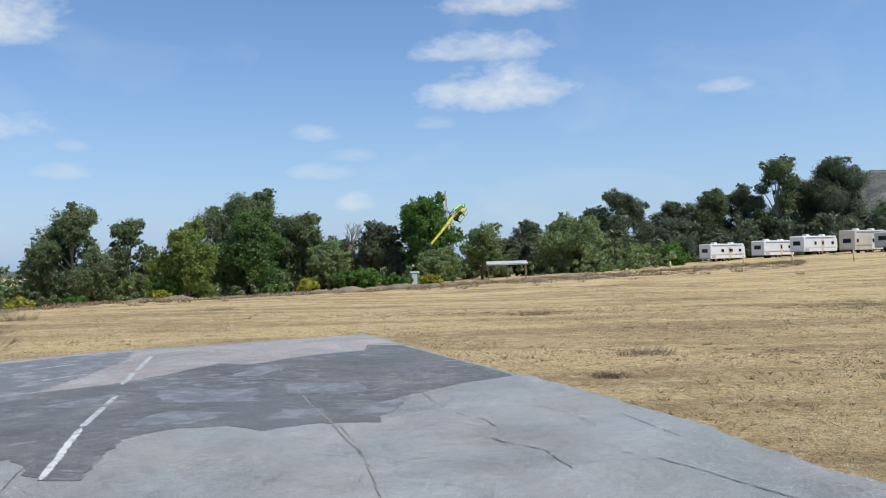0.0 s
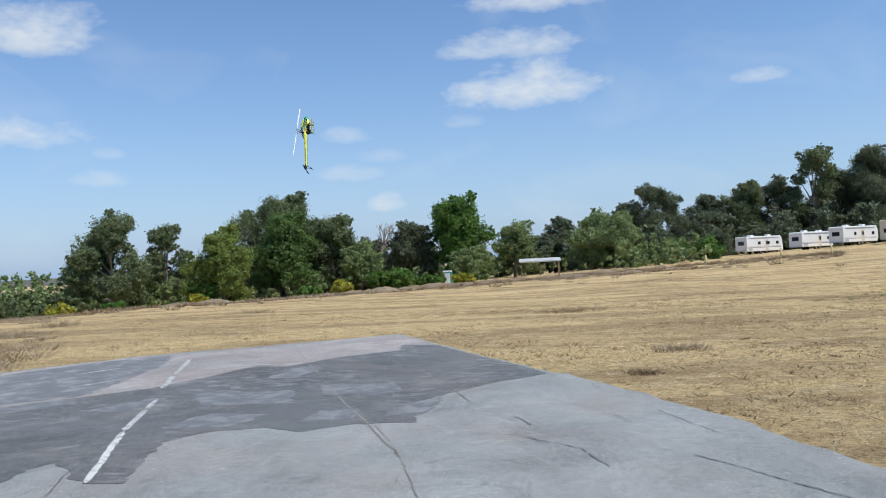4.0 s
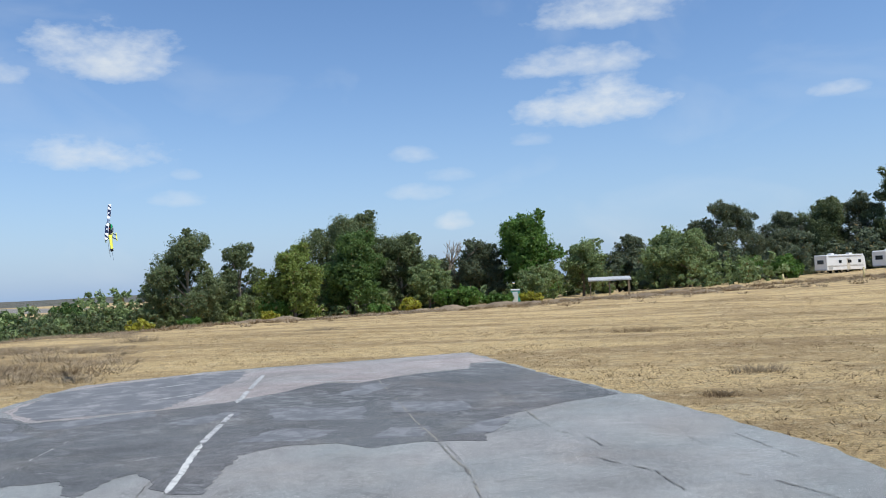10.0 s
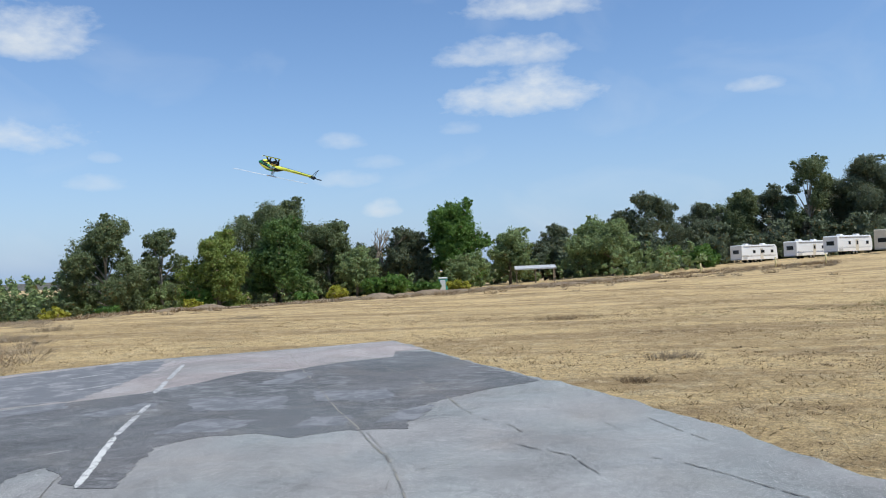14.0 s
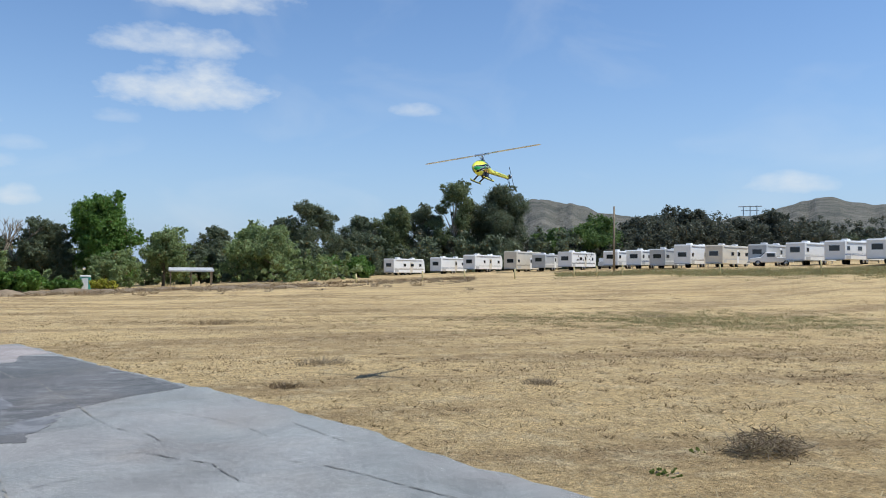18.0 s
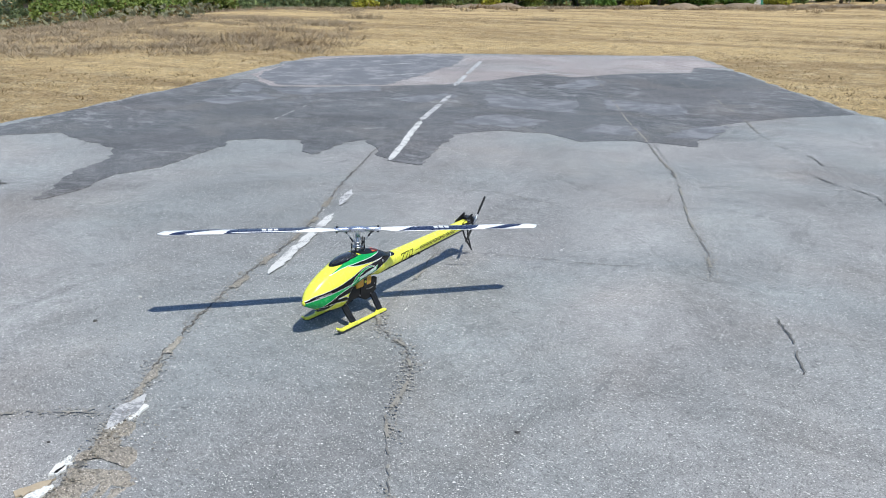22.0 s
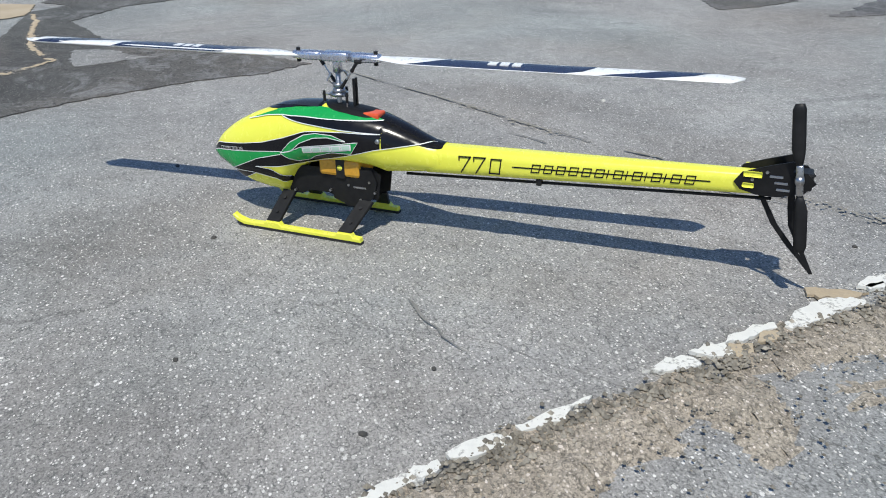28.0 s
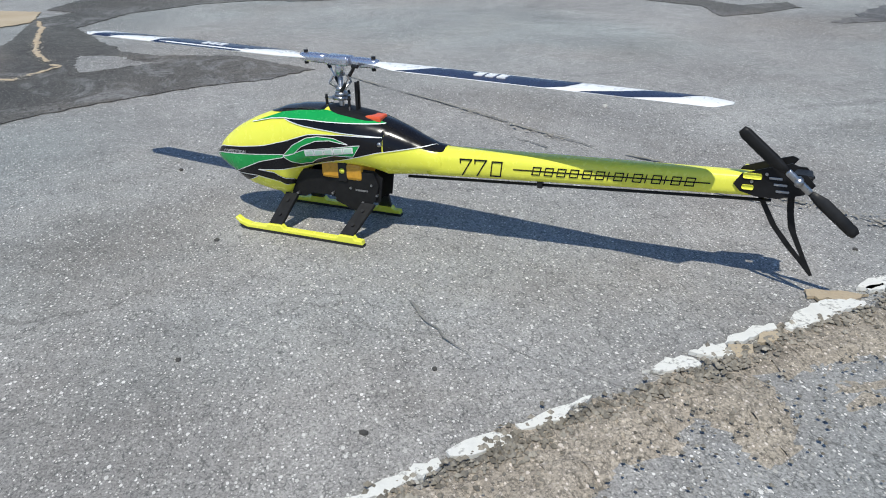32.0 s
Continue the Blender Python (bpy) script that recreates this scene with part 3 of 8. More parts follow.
def lerp_at(pts, x):
    """Value at x of a polyline given as (x, value) pairs sorted by x, eased."""
    if x <= pts[0][0]:
        return pts[0][1]
    for (xa, va), (xb, vb) in zip(pts, pts[1:]):
        if x <= xb:
            return va + (vb - va) * (x - xa) / (xb - xa)
    return pts[-1][1]


def writing(name, text, size, m, material, parent, label="", depth=0.0003):
    """Raised letters in the built-in font, as one mesh."""
    cu = bpy.data.curves.new(name, "FONT")
    cu.body, cu.size, cu.extrude = text, size, depth
    cu.align_x, cu.align_y = "LEFT", "BOTTOM_BASELINE"
    tmp = bpy.data.objects.new(name + "_tmp", cu)
    me = bpy.data.meshes.new_from_object(tmp)
    bpy.data.objects.remove(tmp)
    me.materials.clear()
    me.materials.append(material)
    ob = part(name, me, material, parent, label)
    ob.matrix_basis = m
    return ob

# ================= ground =================
def ease(t):
    t = min(max(t, 0.0), 1.0)
    return t * t * (3 - 2 * t)


def gz(x, y):
    """Height of the land: level by the lot, rising gently to one side, dropping to a wash on the other."""
    r = math.hypot(x, y)
    q = ease((-x - 0.55 * y - 8) / 22)
    tilt = ease((r - 14) / 22) * (-0.0057 * max(-200, min(200, y)) - (0.0105 if x < 0 else 0.006) * max(-200, min(200, x)))
    return ease((r - 16) / 84) * 0.046 * max(-110, min(110, x)) + tilt - 1.4 * q


def rough_at(x, y):
    r = math.hypot(x, y)
    k = ease((r - 22) / 30)
    n = noise.noise(Vector((x * 0.11, y * 0.11, 0.0))) * 0.22 + noise.noise(Vector((x * 0.4, y * 0.4, 3.0))) * 0.06
    return n * k - 0.014 - 0.01 * abs(noise.noise(Vector((x * 0.9, y * 0.9, 7.0)))) * ease((r - 3) / 6)


def build_ground():
    rings = [0.0]
    while rings[-1] < 4500:
        rings.append(rings[-1] + max(0.6, rings[-1] * 0.035))
    n = 300
    verts, faces = [(0, 0, -0.014)], []
    for r in rings[1:]:
        for i in range(n):
            a = 2 * math.pi * i / n
            x, y = r * math.sin(a), r * math.cos(a)
            verts.append((x, y, gz(x, y) + rough_at(x, y)))
    for i in range(n):
        faces.append((0, 1 + (i + 1) % n, 1 + i))
    for k in range(len(rings) - 2):
        o = 1 + k * n
        for i in range(n):
            j = (i + 1) % n
            faces.append((o + i, o + j, o + n + j, o + n + i))
    ob = new("ground", mesh_of("ground", verts, faces, FIELD, True))
    return tagged(ob, "dry straw-coloured field of mown grass and bare earth", "ground", kind="structure")


build_ground()


def jagged(poly, step, amount, seed):
    """An outline with its sides broken into short uneven steps."""
    rnd = random.Random(seed)
    out = []
    for (xa, ya), (xb, yb) in zip(poly, poly[1:] + poly[:1]):
        n = max(1, int(math.hypot(xb - xa, yb - ya) / step))
        for i in range(n):
            t = i / n
            out.append((xa + (xb - xa) * t + rnd.uniform(-amount, amount), ya + (yb - ya) * t + rnd.uniform(-amount, amount)))
    return out


def sheet(name, poly, z, depth, material, label="", category="", parent=None):
    bm = bmesh.new()
    top = [bm.verts.new((x, y, z)) for x, y in poly]
    low = [bm.verts.new((x, y, z - depth)) for x, y in poly]
    edges = [bm.edges.new((a, b)) for a, b in zip(top, top[1:] + top[:1])]
    bmesh.ops.triangle_fill(bm, use_beauty=True, use_dissolve=False, edges=edges)
    for i in range(len(poly)):
        j = (i + 1) % len(poly)
        bm.faces.new((top[i], top[j], low[j], low[i]))
    ob = part(name, bm, material, parent)
    up = [p for p in ob.data.polygons if abs(p.normal.z) > 0.9]
    if up and sum(p.normal.z for p in up) < 0:
        ob.data.flip_normals()
    if label:
        tagged(ob, label, category, kind="structure")
    return ob


# the lot: worn grey asphalt with a squared far end
LOT = [(-3.62, 18.17), (-2.55, 16.0), (-1.18, 13.27), (-0.46, 11.9), (0.15, 11.01), (0.71, 9.82), (1.48, 8.23), (1.76, 7.19), (2.19, 6.26), (2.56, 5.61), (2.83, 5.05), (3.8, 2.92),
       (5.3, 0.0), (7.4, -4.5), (9.5, -10.0), (11.0, -14.0), (-7.5, -14.0), (-8.6, -6.0), (-8.6, -2.0), (-8.3, -0.5), (-8.19, 1.08), (-8.55, 1.63), (-8.64, 2.19), (-8.49, 2.72), (-8.2, 3.6),
       (-7.9, 4.6), (-7.93, 5.5), (-8.18, 6.6), (-8.35, 7.4), (-8.65, 8.7), (-9.1, 10.3), (-9.7, 12.3), (-9.78, 13.4), (-8.43, 15.1), (-7.42, 15.88), (-5.53, 16.9)]
sheet("pavement", jagged(LOT, 0.22, 0.055, 3), 0.0, 0.05, ASPHALT, "old cracked grey asphalt lot with worn patches", "asphalt")

# a dark sealed strip across the lot
DARK = [(-0.26, 11.32), (-0.46, 11.85), (-1.2, 13.2), (-2.42, 15.55), (-3.07, 15.65), (-2.93, 14.7), (-3.68, 14.15), (-4.15, 13.4), (-4.4, 12.97), (-5.0, 13.1), (-5.35, 11.8), (-5.7, 11.0),
        (-6.45, 10.2), (-6.72, 9.9), (-7.6, 9.4), (-8.4, 9.9), (-8.8, 9.5), (-8.5, 8.4), (-8.25, 7.4), (-8.08, 6.5), (-7.8, 5.4), (-7.39, 5.18), (-7.07, 5.56), (-6.01, 5.36), (-5.69, 5.06),
        (-5.51, 4.56), (-5.02, 3.86), (-4.99, 4.25), (-5.17, 4.65), (-5.05, 5.09), (-5.2, 5.55), (-5.25, 5.95), (-5.38, 6.18), (-5.2, 6.4), (-4.82, 6.56), (-4.48, 6.14), (-4.3, 6.1), (-4.4, 6.65),
        (-4.3, 6.9), (-4.06, 6.68), (-3.9, 6.45), (-3.61, 6.24), (-3.3, 6.2), (-3.45, 6.7), (-3.7, 7.6), (-3.45, 8.05), (-2.95, 8.15), (-2.5, 7.95), (-2.1, 8.25), (-1.45, 8.3), (-1.66, 9.4),
        (-1.42, 9.85), (-0.9, 10.7)]
sheet("sealed_strip", jagged(DARK, 0.07, 0.028, 5), 0.004, 0.004, SEALCOAT, "dark grey sealcoat strip across the asphalt", "asphalt")

PALE = [(-3.6, 18.0), (-2.6, 16.0), (-3.07, 15.7), (-2.93, 14.75), (-3.68, 14.2), (-4.15, 13.45), (-4.4, 13.0), (-5.0, 13.15), (-5.35, 11.85), (-5.7, 11.05), (-6.45, 10.25), (-7.6, 9.45), (-8.4, 9.95),
        (-8.85, 10.4), (-9.5, 12.2), (-9.6, 13.3), (-8.3, 15.0), (-5.5, 16.7)]
sheet("worn_far_strip", jagged(PALE, 0.2, 0.06, 8), 0.003, 0.003, PALE_ASPHALT, "pale pinkish worn asphalt at the end of the lot", "asphalt")

# ================= wear and paint on the asphalt =================
SEAM = [(-1.47, 0.20), (-1.53, 0.31), (-1.575, 0.405), (-1.595, 0.47), (-1.61, 0.533), (-1.639, 0.60), (-1.642, 0.66), (-1.665, 0.77), (-1.714, 0.895), (-1.736, 0.98), (-1.76, 1.015), (-1.795, 1.108), (-1.815, 1.21),
        (-1.84, 1.285), (-1.868, 1.37), (-1.892, 1.445), (-1.94, 1.585), (-1.99, 1.79), (-2.092, 2.026), (-2.19, 2.22), (-2.43, 2.62), (-2.66, 3.16), (-2.82, 3.66), (-2.92, 4.05), (-3.11, 4.55), (-3.42, 5.2), (-3.93, 6.45), (-4.36, 7.9), (-5.1, 10.0), (-6.3, 13.1), (-6.75, 14.5)]
PAINT_SPECKLE = [(-2.14, 2.09), (-2.21, 2.33)]
PAINT_H = [(-2.67, 3.56), (-3.05, 4.66)]
PAINT_I = [(-3.14, 4.85), (-3.31, 5.23)]
PAINT_J = [(-3.60, 6.22), (-4.39, 8.10)]
PAINT_K = [(-4.40, 8.12), (-5.06, 10.02)]
PAINT_L = [(-5.48, 10.94), (-5.95, 12.2)]
PAINT_M = [(-6.0, 12.35), (-6.78, 14.45)]
PAINT_THIN_A = [(-5.58, 13.18), (-4.42, 13.28)]
PAINT_THIN_B = [(-7.02, 11.36), (-6.63, 12.12)]
PAINT_THIN_C = [(-7.94, 12.69), (-7.53, 13.47)]
CRACK_YELLOW = [(-0.83, 1.69), (-0.91, 1.86), (-0.97, 1.97), (-1.03, 2.05), (-1.05, 2.2), (-1.25, 2.51), (-1.36, 2.66), (-1.4, 2.86), (-1.47, 3.02), (-1.6, 3.19), (-1.79, 3.28), (-1.88, 3.41), (-2.0, 4.05), (-2.1, 4.35), (-2.22, 4.5)]
CRACK_LEFT = [(-3.3, 1.43), (-3.06, 1.56), (-2.86, 1.73), (-2.68, 1.8), (-2.36, 2.07)]
CRACK_SANDY = [(-4.46, 0.95), (-4.12, 1.12), (-3.81, 1.3), (-3.42, 1.49), (-3.08, 1.68), (-2.88, 1.83), (-2.57, 1.97), (-2.38, 2.1), (-2.26, 2.16)]
CRACK_MAIN = [(-5.34, 16.03), (-3.85, 12.6), (-2.95, 10.54), (-2.45, 9.36), (-2.01, 8.47), (-1.65, 7.61), (-1.36, 7.03), (-1.1, 6.19), (-0.95, 5.7), (-0.72, 5.14), (-0.61, 4.67)]
# smaller cracks: the line and its half width
CRACKS = [([(-1.08, 9.44), (-0.8, 8.77), (-0.46, 8.38), (-0.27, 7.9)], 0.010), ([(-0.46, 7.64), (-0.19, 7.37), (0.1, 7.12), (0.19, 6.81), (0.35, 6.38)], 0.013), ([(0.65, 7.06), (0.9, 6.9), (1.21, 6.45), (1.45, 6.06), (1.66, 5.76), (1.96, 5.35), (2.12, 5.21)], 0.014),
          ([(-0.26, 4.36), (-0.13, 4.07), (-0.1, 3.9), (-0.05, 3.71), (0.14, 3.66)], 0.010), ([(-1.53, 4.58), (-1.38, 4.56), (-1.09, 4.66), (-0.87, 4.76)], 0.008), ([(-2.1, 4.35), (-1.84, 4.47), (-1.39, 4.56)], 0.007), ([(-2.0, 4.16), (-1.67, 4.31)], 0.007),
          ([(0.85, 8.71), (1.05, 8.09), (1.27, 7.55)], 0.010), ([(0.71, 3.6), (0.88, 3.42)], 0.008), ([(-1.21, 6.58), (-0.99, 6.79), (-0.75, 6.92)], 0.010), ([(-1.98, 8.51), (-1.5, 7.4), (-1.25, 6.6), (-1.2, 6.1)], 0.009), ([(-0.77, 7.51), (-0.42, 7.67), (-0.19, 7.4)], 0.009),
          ([(-5.47, 6.61), (-5.8, 7.34), (-6.04, 8.09), (-6.33, 9.0)], 0.011), ([(-5.41, 6.73), (-4.87, 7.06), (-4.52, 7.5), (-4.23, 7.67)], 0.009), ([(-5.84, 5.37), (-5.37, 5.5), (-5.22, 5.66), (-5.12, 5.82)], 0.010), ([(-2.9, 13.6), (-2.55, 12.8), (-2.1, 12.2), (-1.75, 11.2), (-1.4, 10.4), (-1.08, 9.44)], 0.016),
          ([(0.41, 3.95), (0.47, 3.86)], 0.008), ([(-2.29, 0.908), (-2.14, 0.95), (-1.985, 1.0)], 0.005), ([(-0.6, 9.9), (-0.1, 9.3), (0.35, 8.7), (0.6, 8.0)], 0.008), ([(-0.3, 10.6), (0.3, 9.7)], 0.008), ([(1.0, 5.6), (1.5, 4.9)], 0.007), ([(-2.9, 5.6), (-2.3, 5.75), (-1.7, 5.6)], 0.006)]
OIL_STREAK = [(-7.03, -0.85), (-7.79, -0.66), (-8.08, 0.0), (-7.95, 1.0), (-7.92, 1.9), (-7.73, 2.5), (-7.24, 3.16), (-6.38, 3.61), (-5.82, 3.75), (-5.86, 4.11), (-5.62, 4.05), (-5.46, 3.67), (-5.42, 3.38), (-5.88, 3.5), (-6.52, 3.1),
              (-7.03, 2.5), (-7.12, 1.93), (-6.95, 1.33), (-6.95, 0.9), (-7.1, 0.6), (-6.97, 0.01), (-6.58, -0.32)]
OIL_WEDGE = [(-5.3, -0.88), (-5.63, -0.74), (-6.58, -0.81), (-7.07, -0.45), (-7.51, 0.16), (-7.58, 0.54), (-7.03, 0.21), (-6.67, -0.25), (-6.13, -0.47), (-5.78, -0.32), (-5.22, -0.06), (-5.07, 0.14), (-4.96, 0.51), (-4.53, 0.86), (-4.38, 0.66), (-4.32, 0.41), (-4.15, 0.07), (-3.99, -0.19), (-3.77, -0.41), (-3.7, -0.59)]
OIL_ISLAND = [(-5.17, -0.27), (-5.11, -0.09), (-4.87, 0.11), (-4.8, -0.01), (-4.73, -0.19), (-4.92, -0.24)]
SAND_PATCH = [(-6.18, -1.04), (-6.43, -0.8), (-6.92, -0.86), (-7.08, -1.2), (-6.57, -1.34)]
CRACK_FORK = [(-4.44, -0.72), (-4.66, -0.59), (-4.65, -0.45), (-4.89, -0.31), (-5.3, -0.5), (-5.72, -0.6), (-6.19, -0.68), (-6.47, -0.77)]

LOT_OB = bpy.data.objects["pavement"]


def wiggly(pts, step, amount, seed):
    rnd = random.Random(seed)
    out = []
    for (xa, ya), (xb, yb) in zip(pts, pts[1:]):
        n = max(1, int(math.hypot(xb - xa, yb - ya) / step))
        nx, ny = -(yb - ya), xb - xa
        l = math.hypot(nx, ny) or 1
        for i in range(n):
            t, k = i / n, rnd.uniform(-amount, amount)
            out.append((xa + (xb - xa) * t + nx / l * k, ya + (yb - ya) * t + ny / l * k))
    out.append(pts[-1])
    return out


def ribbon(name, pts, half, z, material, seed, step=0.04, wander=0.012, ragged=0.6, offset=0.0, heights=0.0, cols=2, gaps=0.0, label="", ends=4, sink=0.0):
    """A ragged strip along a line: a crack, its filling or a crumbled edge."""
    rnd = random.Random(seed)
    line = wiggly(pts, step, wander, seed + 1)
    bm = bmesh.new()
    prev, run = None, 0.0
    for i, (x, y) in enumerate(line):
        xa, ya = line[max(i - 1, 0)]
        xb, yb = line[min(i + 1, len(line) - 1)]
        l = math.hypot(xb - xa, yb - ya) or 1
        nx, ny = -(yb - ya) / l, (xb - xa) / l
        taper = min(1.0, (i + 0.4) / ends, (len(line) - i - 0.6) / ends)
        run += l * 0.5
        wl, wr = (half * taper * max(0.08, 1 + ragged * (1.5 * noise.noise(Vector((run * 14, seed * 3.1, side))) + rnd.uniform(-0.25, 0.25))) for side in (0.0, 7.0))
        row = []
        for j in range(cols):
            k = -wl + (wl + wr) * j / (cols - 1) + offset * taper
            edge = 0 if j in (0, cols - 1) else 1
            f = 1 - j / (cols - 1)
            lumpy = sink * (noise.noise(Vector((x * 9 + nx * k * 9, y * 9 + ny * k * 9, seed))) * 1.1 + 0.25 - f) * ease(f * 1.6) if sink else 0.0
            row.append(bm.verts.new((x + nx * k, y + ny * k, z + edge * rnd.uniform(0, heights) + lumpy)))
        if prev and noise.noise(Vector((run * 5, seed * 1.7, 3.0))) * 0.9 + 0.5 >= gaps:
            for j in range(cols - 1):
                bm.faces.new((prev[j], prev[j + 1], row[j + 1], row[j]))
        prev = row
    for f in bm.faces:
        f.normal_update()
    me = bpy.data.meshes.new(name)
    bm.to_mesh(me)
    bm.free()
    me.materials.append(material)
    if len(me.polygons) and sum(p.normal.z for p in me.polygons) < 0:
        me.flip_normals()
    ob = new(name, me)
    ob.parent = LOT_OB
    if label:
        ob["label"] = label
    return ob


def paint_dash(a, b, half, material, seed, z=0.0085, name="line_mark"):
    return ribbon(name, [a, b], half, z, material, seed, 0.03, 0.006, 0.28)


# the long seam under the white line, with its crumbled near edge
ribbon("crumbled_edge", SEAM[:20], 0.12, 0.0040, RUBBLE, 3, 0.012, 0.008, 0.35, -0.108, 0.005, 20, label="crumbled gravelly edge along the seam", ends=30, sink=0.016)
ribbon("crumbled_edge", SEAM[19:26], 0.016, 0.0045, RUBBLE, 4, 0.02, 0.004, 0.9, -0.01, 0.003, 4, 0.45)
ribbon("crack", SEAM, 0.0055, 0.0048, CRACK_DARK, 5, 0.02, 0.009, 0.9, 0.0, label="open dark crack along the painted line")
FLAKES = [[(-1.962, 1.588), (-1.998, 1.629), (-2.031, 1.685), (-2.039, 1.738), (-2.022, 1.797), (-2.009, 1.798), (-1.994, 1.741), (-1.975, 1.685), (-1.953, 1.628), (-1.954, 1.596)],
          [(-2.070, 1.815), (-2.097, 1.858), (-2.113, 1.935), (-2.069, 1.900), (-2.063, 1.846)],
          [(-1.939, 1.450), (-1.960, 1.486), (-1.978, 1.537), (-1.984, 1.577), (-1.965, 1.574), (-1.957, 1.541), (-1.941, 1.507), (-1.932, 1.482)],
          [(-1.920, 1.371), (-1.935, 1.409), (-1.937, 1.449), (-1.919, 1.451), (-1.902, 1.453), (-1.897, 1.427), (-1.904, 1.408)],
          [(-1.883, 1.272), (-1.893, 1.298), (-1.912, 1.329), (-1.914, 1.360), (-1.902, 1.373), (-1.877, 1.374), (-1.870, 1.345), (-1.877, 1.331), (-1.876, 1.304)],
          [(-1.787, 1.018), (-1.797, 1.051), (-1.815, 1.079), (-1.826, 1.110), (-1.834, 1.163), (-1.812, 1.115), (-1.786, 1.102), (-1.780, 1.061), (-1.779, 1.029)],
          [(-1.750, 0.902), (-1.766, 0.933), (-1.781, 0.967), (-1.784, 0.987), (-1.770, 1.005), (-1.756, 1.004), (-1.742, 0.981), (-1.738, 0.950), (-1.734, 0.925), (-1.734, 0.902)],
          [(-1.654, 0.688), (-1.677, 0.737), (-1.714, 0.821), (-1.742, 0.892), (-1.711, 0.879), (-1.681, 0.800), (-1.657, 0.738), (-1.637, 0.691)],
          [(-1.634, 0.616), (-1.649, 0.639), (-1.644, 0.674), (-1.631, 0.659), (-1.625, 0.628)],
          [(-1.540, 0.417), (-1.558, 0.447), (-1.553, 0.479), (-1.524, 0.480), (-1.515, 0.452), (-1.521, 0.425)],
          [(-2.069, 1.840), (-2.078, 1.881), (-2.059, 1.878), (-2.049, 1.838)],
          [(-2.151, 2.102), (-2.184, 2.201), (-2.167, 2.238), (-2.122, 2.140), (-2.124, 2.103)],
          [(-2.145, 2.174), (-2.169, 2.278), (-2.135, 2.283), (-2.115, 2.182)]]
for k, poly in enumerate(FLAKES):
    ob = sheet("paint_flake", jagged(poly, 0.012, 0.0055, 300 + k), 0.0098, 0.008, LINE_PAINT)
    ob.parent = LOT_OB
DIRT = [[(-1.931, 1.454), (-1.922, 1.496), (-1.897, 1.485), (-1.885, 1.454), (-1.903, 1.446)],
          [(-1.957, 1.532), (-1.959, 1.574), (-1.935, 1.563), (-1.930, 1.524), (-1.928, 1.503)],
          [(-2.094, 1.709), (-2.058, 1.788), (-2.042, 1.821), (-2.035, 1.780), (-2.045, 1.734), (-2.061, 1.701)]]
for k, poly in enumerate(DIRT):
    ob = sheet("dirt_patch", jagged(poly, 0.012, 0.008, 320 + k), 0.0090, 0.006, SAND)
    ob.parent = LOT_OB
paint_dash(*PAINT_SPECKLE, 0.045, FADED_PAINT, 31, 0.012)
for k, (seg, half) in enumerate(((PAINT_H, 0.030), (PAINT_J, 0.031))):
    paint_dash(*seg, half, DULL_PAINT, 33 + k)
for k, (seg, half) in enumerate(((PAINT_I, 0.03), (PAINT_K, 0.036), (PAINT_L, 0.042), (PAINT_M, 0.04), (PAINT_THIN_A, 0.035), (PAINT_THIN_B, 0.035), (PAINT_THIN_C, 0.035))):
    paint_dash(*seg, half, FADED_PAINT, 41 + k)
for k, (pts, half, m) in enumerate(((CRACK_YELLOW, 0.018, CRACK_FILL), (CRACK_SANDY, 0.014, CRACK_FILL), (CRACK_MAIN, 0.022, CRACK_FILL), (CRACKS[15][0], 0.024, CRACK_FILL), (CRACKS[12][0], 0.02, CRACK_PALE), (CRACKS[13][0], 0.018, CRACK_PALE), (CRACKS[14][0], 0.016, CRACK_PALE))):
    ribbon("crack_filling", pts, half * 0.36, 0.0062, m, 60 + k, 0.02, 0.003, 0.9, 0.0, 0.0, 3, 0.5)
for k, (pts, half) in enumerate([(CRACK_YELLOW, 0.006), (CRACK_LEFT, 0.007), (CRACK_SANDY, 0.006), (CRACK_MAIN, 0.0089), (CRACK_FORK, 0.008)] + CRACKS):
    ribbon("crack", pts, half * 0.42, 0.0056, CRACK_DARK if half > 0.009 else CRACK_FAINT, 80 + k, 0.03, 0.007, 0.95, 0.0, 0, 2, 0.36)
ribbon("crack_filling", CRACK_FORK, 0.012, 0.0070, SAND, 66, 0.012, 0.012, 0.8, 0.0, 0.004, 4, 0.15)
# dry crumbs and dust lying along the larger cracks: small flat uneven flecks
rnd = random.Random(77)
verts, faces = [], []
for line, wide, count in ((CRACK_MAIN, 0.06, 1500), (CRACK_YELLOW, 0.05, 1500), (SEAM[18:27], 0.06, 1900), (CRACK_SANDY, 0.035, 700), (CRACK_FORK, 0.045, 900)):
    for _ in range(count):
        k = rnd.randrange(len(line) - 1)
        t = rnd.random()
        x = line[k][0] + (line[k + 1][0] - line[k][0]) * t + rnd.gauss(0, wide * 0.5)
        y = line[k][1] + (line[k + 1][1] - line[k][1]) * t + rnd.gauss(0, wide * 0.5)
        if noise.noise(Vector((x * 2.2, y * 2.2, 4.0))) < -0.12:
            continue
        r, n0 = 0.0018 + 0.006 * rnd.random() ** 2, len(verts)
        verts += [(x + r * rnd.uniform(0.5, 1.2) * math.cos(a), y + r * rnd.uniform(0.5, 1.2) * math.sin(a), 0.0068 + 0.0002 * (n0 % 5)) for a in (i * 1.047 for i in range(6))]
        verts.append((x, y, 0.0085 + r * 0.1))
        faces += [(n0 + i, n0 + (i + 1) % 6, n0 + 6) for i in range(6)]
